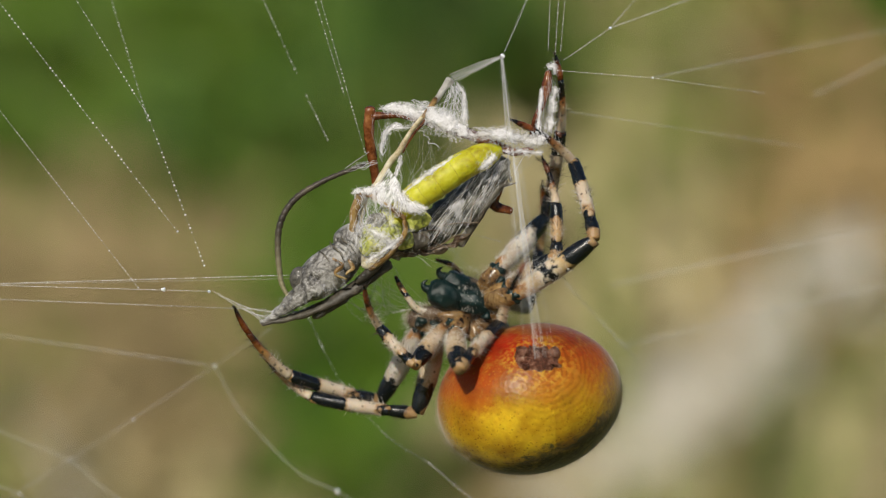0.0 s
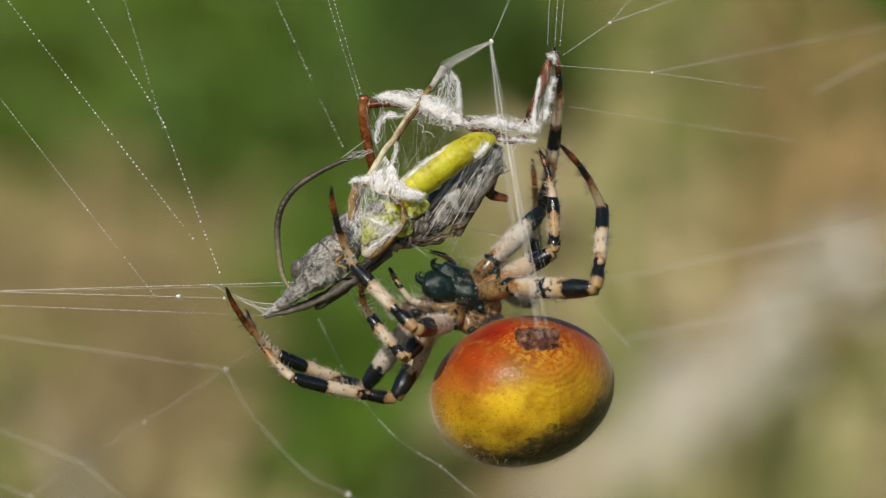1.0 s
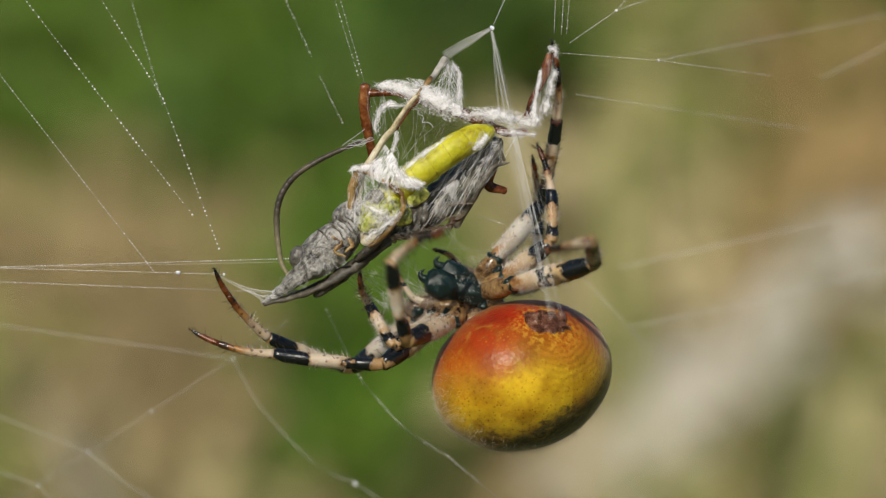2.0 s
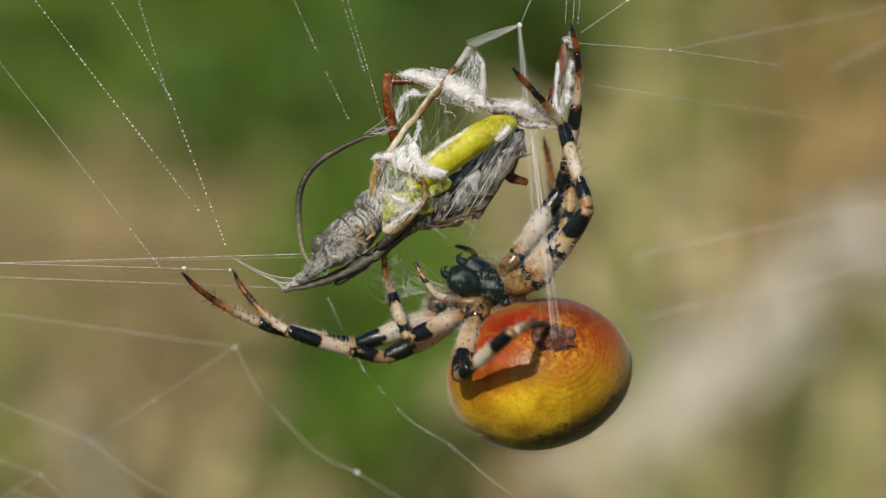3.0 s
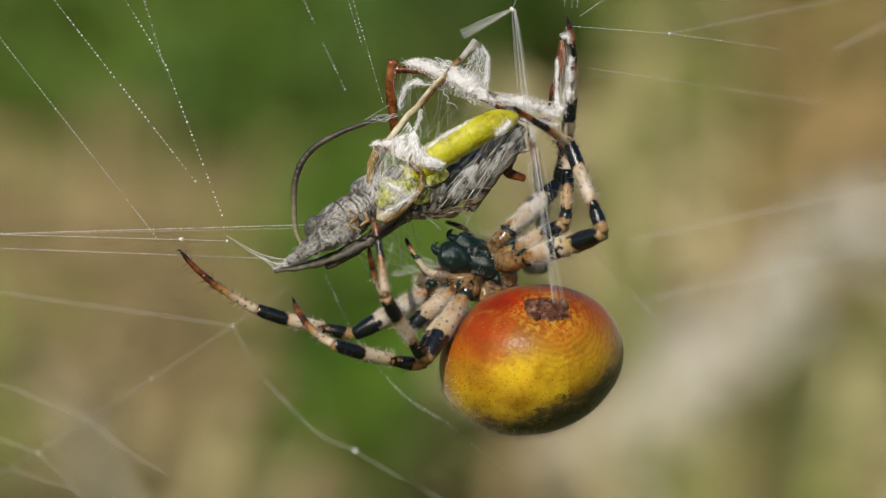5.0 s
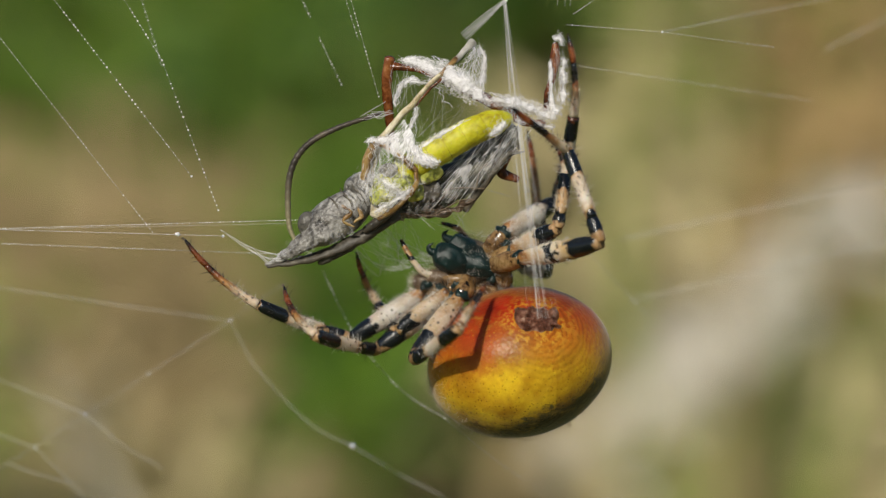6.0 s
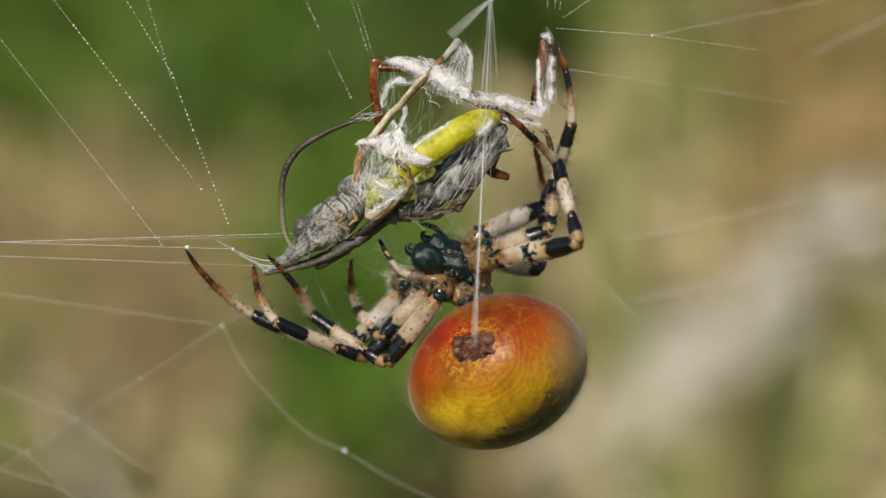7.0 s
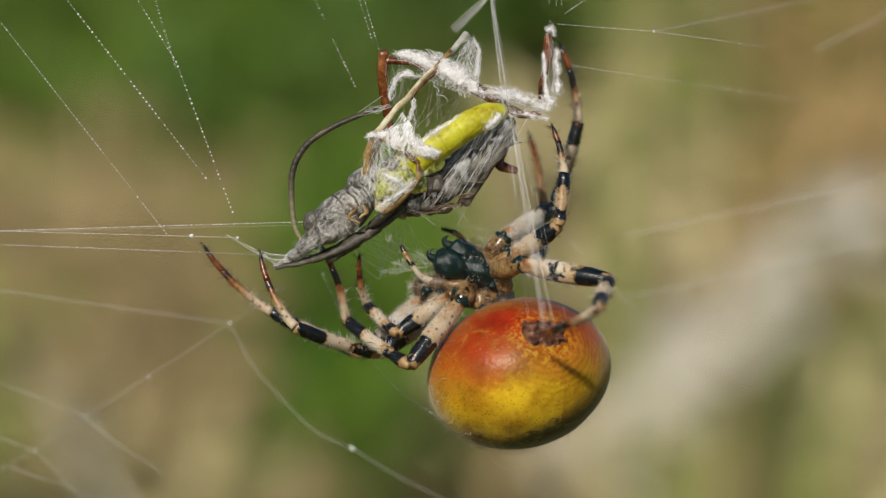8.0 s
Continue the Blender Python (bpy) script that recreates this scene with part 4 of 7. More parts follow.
    bm = limb(line, [1.0, 1.7, 1.85, 1.5, 0.9], 40, 22, 0.5, 0.3)
    for v in bm.verts:
        v.co += noise.noise_vector(v.co / MM * 1.9) * 0.25 * MM
    part("wing", bm, wing_skin, belly, "dark crumpled wing under loose silk")
    line = [(-9.45, 0.00, -6.61), (-10.08, 0.00, -4.95), (-10.21, 0.00, -1.35), (-9.13, 0.00, 0.99), (-6.75, 0.00, 2.61), (-3.25, 0.50, 4.07)]
    pts = curve(line, 120)
    part("antenna", tube(bmesh.new(), pts, [(0.16 + 0.11 * math.sin(i / 120 * math.pi)) * (0.80 if i % 5 == 0 else 1.0) for i in range(121)], 8), antenna_mat, hopper, "long dark jointed antenna")
    hind = None
    for pts, r, mat_, lab, side in (
            ([(9.98, -0.20, 5.12), (8.32, -0.20, 5.03), (5.85, 0.20, 6.08), (3.60, 0.00, 6.84)], [0.3, 0.36, 0.5, 0.5], hopper_brown, "rust-brown hind thigh", ""),
            ([(3.60, -0.20, 6.74), (1.44, -0.40, 7.45), (-0.35, -0.40, 7.90), (-1.79, -0.30, 7.86), (-2.79, -0.10, 7.82)], [0.45, 0.36, 0.30, 0.30, 0.4], hopper_brown, "rust-brown hind thigh", "h"),
            ([(-2.92, -0.20, 8.40), (-3.01, 0.00, 6.30), (-2.62, 0.50, 3.61), (-2.35, 0.60, 1.59)], [0.5, 0.46, 0.4, 0.3], hopper_brown, "rust-brown hind shin", ""),
            ([(3.46, 0.20, 10.72), (2.92, 0.00, 9.99), (2.30, -0.50, 8.97)], [0.36, 0.28, 0.24], film_mat, "pale wrapped shin", "h"),
            ([(2.34, -0.50, 9.15), (1.89, -0.80, 8.50), (1.27, -1.00, 7.68)], [0.22, 0.27, 0.20], hopper_tan, "brown spotted joint", "h"),
            ([(1.45, -0.90, 7.96), (0.37, -1.10, 6.61), (-0.61, -1.10, 5.00), (-1.33, -1.00, 4.10), (-2.31, -1.00, 2.45), (-3.12, -0.90, 1.47)], [0.20, 0.18, 0.24, 0.27, 0.30, 0.24], cream_mat, "cream spotted shin", "h"),
            ([(1.62, -0.80, 7.69), (0.46, -1.00, 6.25), (-0.34, -1.00, 4.91)], [0.10, 0.12, 0.08], hopper_brown, "", "h"),
            ([(-3.22, -0.60, 1.79), (-3.59, -0.30, 0.45), (-3.78, 0.00, -0.90)], [0.28, 0.4, 0.3], cream_mat, "", ""),
            ([(-3.57, -1.00, 1.78), (-4.11, -0.80, 0.21), (-4.30, -0.40, -1.71)], [0.34, 0.42, 0.3], hopper_tan, "", ""),
            ([(-3.55, -1.40, 1.77), (-1.75, -2.00, 0.95), (-0.15, -2.20, -0.39)], [0.28, 0.24, 0.22], hopper_tan, "", ""),
            ([(-0.15, -2.20, -0.56), (-0.15, -2.20, -1.59), (-1.22, -1.80, -3.06), (-2.89, -1.20, -4.40)], [0.20, 0.22, 0.22, 0.2], hopper_tan, "", ""),
            ([(-1.23, -1.40, -3.06), (-3.12, -0.80, -4.72), (-3.94, -0.40, -5.30)], [0.3, 0.4, 0.3], hopper_dark, "", ""),
            ([(8.10, 0.20, 2.70), (7.20, 0.00, 2.02), (5.85, 0.20, 0.09), (4.28, 0.80, -2.34)], [0.22, 0.3, 0.36, 0.36], hopper_dark, "", "b"),
            ([(7.45, 1.20, 2.28), (7.00, 1.40, 0.93), (8.37, 1.60, 0.38)], [0.4, 0.5, 0.3], hopper_brown, "", "b")):
        owner = {"h": hind, "b": belly}.get(side, hopper)
        made = part("leg", limb(pts, r, 22, 12, 0.85, 0.07), mat_, owner, lab)
        hind = hind or made
    shin = part("hind_shin", limb([(11.30, 0.30, 11.35), (11.20, 0.30, 10.37), (10.85, 0.30, 9.01), (10.27, 0.40, 7.58), (9.95, 0.60, 6.25)], [0.30, 0.46, 0.34, 0.28, 0.22], 26, 14, 0.85, 0.10), hopper_brown, hopper, "rust-brown hind shin in a silk sheath")
    for a, b in (((8.32, 0.00, 2.79), (8.09, -0.30, 3.59)), ((7.87, 0.00, 2.43), (8.76, -0.40, 2.60))):
        part("claw", limb([a, (Vector(a) + Vector(b)) / 2, b], [0.16, 0.12, 0.04], 6, 6), hopper_dark, belly)
    # bands of white silk
    rnd = random.Random(5)
    sheath = bmesh.new()
    loose, matted, curls = ([bmesh.new(), bmesh.new(), bmesh.new()] for _ in range(3))
    strips = (([(-2.33, -0.50, 8.43), (-0.66, -0.80, 8.37), (1.36, -1.00, 7.91), (3.37, -1.10, 7.05), (5.03, -1.10, 5.98)], [0.25, 0.65, 1.2, 1.15, 0.75], felt_mat),
              ([(0.68, -0.90, 8.41), (2.48, -1.30, 7.67), (4.13, -1.30, 6.77)], [0.4, 0.9, 0.7], felt_mat),
              ([(4.27, -1.00, 6.34), (5.83, -1.10, 6.25), (8.29, -1.00, 6.12), (10.10, -0.70, 5.82), (11.23, -0.40, 5.29)], [0.7, 0.65, 0.9, 0.8, 0.5], lace_mat),
              ([(5.16, -1.30, 6.24), (7.17, -1.40, 6.41), (9.41, -1.10, 5.98)], [0.45, 0.6, 0.5], felt_mat),
              ([(10.79, -0.10, 10.34), (10.65, -0.20, 8.98), (10.56, -0.20, 7.41), (10.56, -0.30, 6.28), (11.14, -0.30, 5.48)], [0.16, 0.2, 0.24, 0.45, 0.5], felt_mat),
              ([(11.16, 0.00, 11.61), (11.61, 0.00, 11.79), (11.92, 0.00, 11.16)], [0.3, 0.45, 0.25], lace_mat),
              ([(11.88, 0.20, 10.81), (11.61, 0.20, 8.33), (11.16, 0.00, 5.85)], [0.35, 0.5, 0.5], lace_mat),
              ([(7.41, -0.70, 5.01), (9.20, -0.70, 5.01), (11.13, -0.50, 4.84)], [0.3, 0.4, 0.4], lace_mat),
              ([(3.87, 0.00, 10.71), (4.45, 0.00, 9.67), (4.59, 0.00, 8.32), (4.59, -0.30, 7.18)], [0.3, 0.26, 0.26, 0.4], felt_mat),
              ([(-0.35, -0.70, 7.07), (-1.33, -0.70, 6.80), (-1.92, -0.60, 5.82), (-1.97, -0.50, 4.57)], [0.35, 0.34, 0.3, 0.12], felt_mat),
              ([(-1.33, -0.70, 6.89), (0.01, -0.80, 6.89), (1.27, -0.90, 7.33)], [0.25, 0.3, 0.3], lace_mat),
              ([(-0.70, -1.00, 4.82), (-0.52, -1.10, 4.01), (-0.88, -1.20, 3.02), (-0.69, -1.60, 1.76)], [0.14, 0.22, 0.25, 0.3], felt_mat),
              ([(-4.54, -1.30, 1.68), (-2.87, -1.90, 1.93), (-1.08, -2.00, 2.02)], [0.2, 0.4, 0.35], felt_mat),
              ([(-1.32, -1.50, 2.75), (-0.64, -2.20, 1.53), (0.39, -2.60, 0.50), (1.90, -2.40, 0.50)], [0.35, 0.5, 0.58, 0.35], felt_mat),
              ([(-3.89, -1.90, -0.69), (-2.41, -2.40, -1.46), (-0.64, -2.20, -2.70)], [0.5, 0.8, 0.5], lace_mat),
              ([(-3.54, -1.80, -4.04), (-2.10, -2.30, -3.06), (0.03, -2.40, -1.46)], [0.3, 0.45, 0.4], lace_mat),
              ([(-1.15, -0.90, 0.08), (-0.06, -1.80, 1.71), (1.90, -2.00, 3.31), (4.40, -1.70, 4.88)], [0.22, 0.36, 0.34, 0.22], felt_mat),
              ([(5.82, -1.90, 3.54), (6.35, -1.90, 4.21), (7.16, -1.60, 4.98)], [0.4, 0.5, 0.4], lace_mat))
    for i, (pts, r, mat_) in enumerate(strips):
        g = 0 if i < 11 else 1 if i < 16 else 2
        part("silk_band", strip(pts, r), mat_, shin if i in (4, 5, 6) else (hind, hopper, belly)[g], "matted white silk band")
        fibres(sheath if i in (4, 5, 6) else matted[g], pts, [q * 1.15 for q in r], 34, rnd, 0.005)
    for i, (p0, p1, q0, q1, n) in enumerate((((3.24, 0.00, 10.35), (4.59, 0.00, 10.12), (2.61, -0.50, 8.25), (4.67, -0.40, 7.09), 26), ((4.50, 0.00, 9.90), (4.68, 0.00, 9.45), (4.59, -0.20, 7.41), (4.77, -0.20, 6.96), 6),
                              ((-1.33, -0.70, 6.94), (-1.78, -0.70, 6.49), (-2.06, -0.50, 4.93), (-1.70, -0.50, 4.39), 8), ((-0.61, -1.00, 4.91), (-0.34, -1.00, 4.64), (-1.32, -1.20, 2.22), (-0.34, -1.40, 1.86), 7),
                              ((0.68, -0.80, 6.80), (3.15, -0.80, 6.26), (0.46, -0.80, 4.69), (2.70, -0.80, 5.28), 1), ((5.16, -1.40, 6.90), (8.06, -1.40, 6.90), (7.17, -1.40, 5.79), (10.31, -1.00, 5.58), 16),
                              ((0.01, -0.80, 9.04), (0.91, -0.80, 9.04), (1.81, -1.10, 8.48), (2.25, -1.20, 8.21), 4), ((10.51, -0.30, 8.53), (10.69, -0.30, 8.30), (10.33, -0.40, 6.37), (11.05, -0.40, 6.01), 3),
                              ((-4.22, -1.60, 1.54), (-3.55, -1.60, 1.76), (-3.56, -1.20, -1.36), (-1.30, -2.20, -0.03), 8), ((-1.31, -2.00, 2.20), (0.03, -2.40, 1.74), (-0.85, -2.50, -0.26), (1.59, -2.60, 0.19), 8))):
        for _ in range(n):
            a = Vector(p0).lerp(Vector(p1), rnd.random())
            b = Vector(q0).lerp(Vector(q1), rnd.random())
            k = max(6, int((b - a).length * 6))
            wig, off = rnd.uniform(0.2, 0.5), rnd.uniform(0, 50)
            way = [a.lerp(b, f / k) + noise.noise_vector(Vector((off + f * 0.33, off, 0))) * wig * (1 if 0 < f < k else 0) for f in range(k + 1)]
            tube(sheath if i == 7 else curls[1 if i in (3, 8, 9) else 0], curve(way, 2 * k), rnd.choice((0.008, 0.011, 0.018)), 5, cap=False)
    tangle = bmesh.new()
    for p0, p1, q0, q1, n, dest in (((5.84, -0.80, 4.69), (8.08, -0.60, 4.03), (0.01, -0.60, -2.70), (5.40, -0.20, -1.13), 18, curls[2]), ((5.39, -0.60, 3.58), (7.86, -0.40, 3.59), (0.90, -0.40, -2.92), (5.85, 0.00, -0.22), 5, tangle),
                                    ((0.01, -0.90, -0.91), (2.70, -0.80, -0.91), (3.15, -0.30, -2.70), (5.84, -0.20, -0.45), 4, tangle), ((7.19, -0.50, 4.26), (9.43, -0.40, 4.71), (4.95, 0.00, -0.90), (7.87, 0.00, 2.25), 16, curls[2]),
                                    ((-0.89, -0.30, -3.15), (1.80, -0.20, -2.70), (3.60, -0.10, -2.70), (5.85, -0.10, -0.68), 4, tangle)):
        for _ in range(n):
            f = rnd.random()
            a = Vector(p0).lerp(Vector(p1), f)
            b = Vector(q0).lerp(Vector(q1), min(1, max(0, f + rnd.gauss(0, 0.18))))
            k = max(6, int((b - a).length * 2.5))
            wig, off = (rnd.uniform(0.3, 0.7) if dest is tangle else rnd.uniform(0.06, 0.3)), rnd.uniform(0, 50)
            way = [a.lerp(b, q / k) + noise.noise_vector(Vector((off + q * 0.22, off, 0))) * wig for q in range(k + 1)]
            tube(dest, curve(way, 2 * k), rnd.choice((0.012, 0.02, 0.03, 0.05) if dest is tangle else (0.005, 0.008, 0.013)), 5, cap=False)
    part("shredded_wing", tangle, shred_mat, belly, "torn brown shreds of the wing", kind="stuff")
    for g, owner in enumerate((hind, hopper, belly)):
        part("silk_lace", curls[g], silk_mat, owner, "curled cords of white silk", kind="stuff")

    def zone(p, q, s):
        return Vector(p).lerp(Vector(q), rnd.random()) + Vector((rnd.gauss(0, s), rnd.gauss(-0.3, 0.4), rnd.gauss(0, s)))
    for i, ((a0, a1), (b0, b1), n, thick) in enumerate((
            (((-1.34, -0.50, 7.40), (4.94, -0.50, 6.27)), ((-0.88, -1.00, 2.22), (3.59, -1.00, 3.57)), 10, 0.008), (((6.05, -1.40, 5.25), (8.29, -1.00, 5.13)), ((1.13, -0.30, -2.70), (5.62, -0.20, -0.90)), 14, 0.007),
            (((6.74, -0.60, 5.82), (10.78, -0.40, 5.29)), ((5.62, -0.20, -0.23), (7.64, -0.20, 2.47)), 12, 0.007), (((-3.55, -1.60, 1.76), (0.03, -2.40, 0.86)), ((-5.78, -1.50, -4.04), (-1.31, -2.00, -3.14)), 34, 0.008),
            (((3.37, 0.20, 10.58), (4.27, 0.20, 10.36)), ((2.25, -0.50, 8.07), (4.59, -0.30, 7.41)), 16, 0.010), (((11.02, 0.00, 11.25), (11.92, 0.00, 10.80)), ((10.12, 0.00, 7.20), (11.25, 0.00, 5.40)), 10, 0.007),
            (((-2.92, 0.00, 8.32), (-1.35, 0.00, 8.10)), ((-2.47, 0.00, 5.40), (-0.89, -0.50, 2.24)), 10, 0.009), (((-11.48, 0.20, -8.55), (-9.88, -0.30, -7.86)), ((-7.13, -1.40, -4.49), (-2.65, -1.60, -4.04)), 9, 0.007),
            (((-5.40, 0.00, 3.37), (-3.60, 0.00, 4.05)), ((-3.06, 0.20, 4.73), (-2.47, 0.00, 4.05)), 10, 0.016), (((-0.90, 0.00, -2.92), (4.95, 0.30, -2.02)), ((1.79, 1.00, -4.05), (6.77, 1.00, -4.51)), 8, 0.010))):
        for _ in range(n):
            a, b = zone(a0, a1, 0.16), zone(b0, b1, 0.14)
            m = (a + b) / 2 + Vector((rnd.gauss(0, 0.3), rnd.gauss(-0.15, 0.3), rnd.gauss(0, 0.3)))
            tube(sheath if i == 5 else loose[(0, 2, 2, 1, 0, 0, 1, 1, 1, 2)[i]], curve([a, m, b], 6), thick * rnd.choice((0.7, 1, 1, 1.6)), 4, cap=False)
    for g, owner in enumerate((hind, hopper, belly)):
        part("loose_silk", loose[g], fine_mat, owner, "loose criss-crossing silk strands", kind="stuff")
        part("frayed_silk", matted[g], fibre_mat, owner, "frayed silk fibres", kind="stuff")
    for i, (a, b, bulge, mat_) in enumerate((
            ([(2.97, 0.20, 10.72), (2.47, -0.10, 9.44), (1.44, -0.60, 7.84)], [(4.14, 0.20, 10.36), (4.68, 0.00, 8.77), (4.58, -0.50, 7.08)], 0.2, thin_mat),
            ([(-0.66, -1.00, -2.70), (2.25, -1.20, -0.24), (5.29, -1.20, 2.04), (7.63, -0.60, 3.94)], [(-0.90, 0.00, -3.37), (2.25, 0.20, -3.01), (5.31, 0.20, -0.99), (7.79, 0.20, 2.52)], 0.5, sheet_mat),
            ([(-3.56, -1.20, -1.13), (-5.81, -0.90, -2.34), (-8.07, -0.50, -4.05), (-11.26, 0.20, -8.33)], [(-1.32, -1.60, -3.59), (-3.54, -1.70, -4.93), (-6.68, -1.30, -6.72), (-10.89, 0.10, -8.77)], 0.5, gauze_mat),
            ([(-4.23, -1.20, 2.00), (-2.65, -1.90, 2.20), (-0.86, -2.20, 1.53)], [(-4.83, -0.80, -2.03), (-2.64, -2.20, -2.70), (0.92, -2.40, -1.14)], 0.3, sheet_mat),
            ([(10.71, 0.20, 11.03), (10.44, 0.00, 8.55), (10.17, 0.00, 6.30)], [(11.80, 0.30, 11.49), (11.93, 0.30, 8.11), (11.34, 0.00, 5.31)], 0.1, thin_mat),
            ([(-1.34, -0.30, 7.41), (1.80, -0.30, 7.09), (5.17, -0.30, 6.06)], [(-0.89, -0.60, 2.23), (0.68, -0.80, 2.23), (3.60, -0.60, 4.25)], 0.0, thin_mat),
            ([(-1.32, -1.40, 3.55), (-0.64, -1.90, 2.42), (-0.19, -2.20, 1.30)], [(-3.10, -1.60, 1.54), (-1.30, -2.30, 0.41), (1.90, -2.40, 0.06)], 0.3, veil_mat),
            ([(-4.36, -1.40, 1.54), (-3.55, -1.60, 2.21), (-2.43, -1.60, 2.57)], [(-4.11, -0.80, -2.03), (-3.10, -1.60, -0.91), (-1.31, -2.00, -0.03)], 0.2, gauze_mat),
            ([(-0.15, -1.15, 2.00), (1.87, -1.35, 3.50), (4.25, -1.15, 5.00), (6.10, -0.60, 5.80)], [(1.07, -1.15, 0.20), (3.10, -1.35, 1.67), (5.45, -1.15, 3.20), (7.20, -0.60, 4.30)], 1.35, thin_mat))):
        part("silk_veil", veil(a, b, bulge), mat_, (hind, belly, hopper, hopper, shin, hind, hopper, hopper, belly)[i], "torn gauzy sheet of silk")
    snout = bmesh.new()
    for pts in ([(-15.50, 0.30, -6.05), (-13.60, 0.40, -7.05), (-12.20, 0.40, -7.55), (-10.60, 0.20, -7.75)], [(-15.50, 0.30, -6.08), (-13.70, 0.40, -7.20), (-12.30, 0.40, -7.95), (-11.50, 0.50, -8.60)], [(-12.55, 0.40, -7.75), (-11.60, 0.30, -8.05), (-10.40, 0.10, -8.05)],
                [(-12.80, 0.40, -7.40), (-12.00, 0.40, -8.00), (-11.20, 0.40, -8.75)], [(-13.80, 0.40, -6.95), (-12.60, 0.40, -7.70), (-11.00, 0.30, -8.30)]):
        tube(snout, curve(pts, 14), [0.010, 0.012, 0.016, 0.02, 0.02] + [0.022] * 10, 6)
    part("silk_lace", snout, fibre_mat, hopper, "silk cords drawn out from the snout", kind="stuff")
    part("silk_veil", veil([(-13.60, 0.40, -7.00), (-12.20, 0.35, -7.50), (-10.60, 0.15, -7.70)], [(-13.60, 0.40, -7.15), (-12.30, 0.40, -7.95), (-11.40, 0.45, -8.60)], 0.1), gauze_mat, hopper, "torn gauzy sheet of silk")
    part("frayed_silk", sheath, fibre_mat, shin, "frayed silk fibres", kind="stuff")
    return hind, belly, shin


hind_leg, belly_part, shin_part = build_hopper()


def build_guy():
    """The guy line that the bundle hangs by: a stem, a hanging tail and a tie down to the wrapped shin, from one point."""
    guy = thing("guy_line", web_pose(4.75, 0, 15.36), "taut guy line of white silk holding the wrapped prey", "silk")
    rnd = random.Random(15)
    tie = part("tie", blob(bmesh.new(), (0, 0, 0), (0.16, 0.12, 0.2), 10, 8, 0.06, 6.0), silk_mat, guy, "knot and fan of silk strands")
    for owner, end, n, fan in ((tie, (-4.45, 0.0, 0.0), 20, 1.3), (guy, (2.6, 0.5, 6.1), 4, 1.4), (guy, (0.5, -1.0, -6.6), 4, 0.5)):
        end = Vector(end)
        for k in range(n):
            o = Vector((0, rnd.gauss(0, 0.2), rnd.gauss(0, 0.14))) if owner is tie else Vector((rnd.gauss(0, 0.05), rnd.gauss(0, 0.1), 0))
            mid = end / 2 + o + Vector((rnd.gauss(0, 0.05), 0, rnd.gauss(0, 0.05)))
            part("strand", tube(bmesh.new(), curve([o * 0.3, mid, end + o * fan], 8), rnd.choice((0.006, 0.008, 0.011, 0.016)), 5), soft_mat, owner)
    return guy, tie


guy_line, guy_tie = build_guy()

# ---- the spider ----
spider = thing("spider", web_pose(*(2.11, 3.50, -4.76)), "orange-bellied orb spider with black and cream banded legs, wrapping prey", "spider")


def furred(bm, centre, size, n, seed, length=0.6, tilt=None, thin=0.010):
    """Short hairs standing out from a rounded lump."""
    rnd = random.Random(seed)
    turn = tilt or Matrix.Identity(3)
    for _ in range(n):
        d = Vector((rnd.gauss(0, 1), rnd.gauss(0, 1), rnd.gauss(0, 1))).normalized()
        p = Vector(centre) + turn @ Vector((d.x * size[0], d.y * size[1], d.z * size[2])) * 0.98
        spike(bm, p, turn @ d + Vector((rnd.gauss(0, 0.35), rnd.gauss(0, 0.35), rnd.gauss(0, 0.35))), rnd.uniform(0.4, 1.0) * length, thin, 0, rnd.gauss(0, 0.2))
    return bm


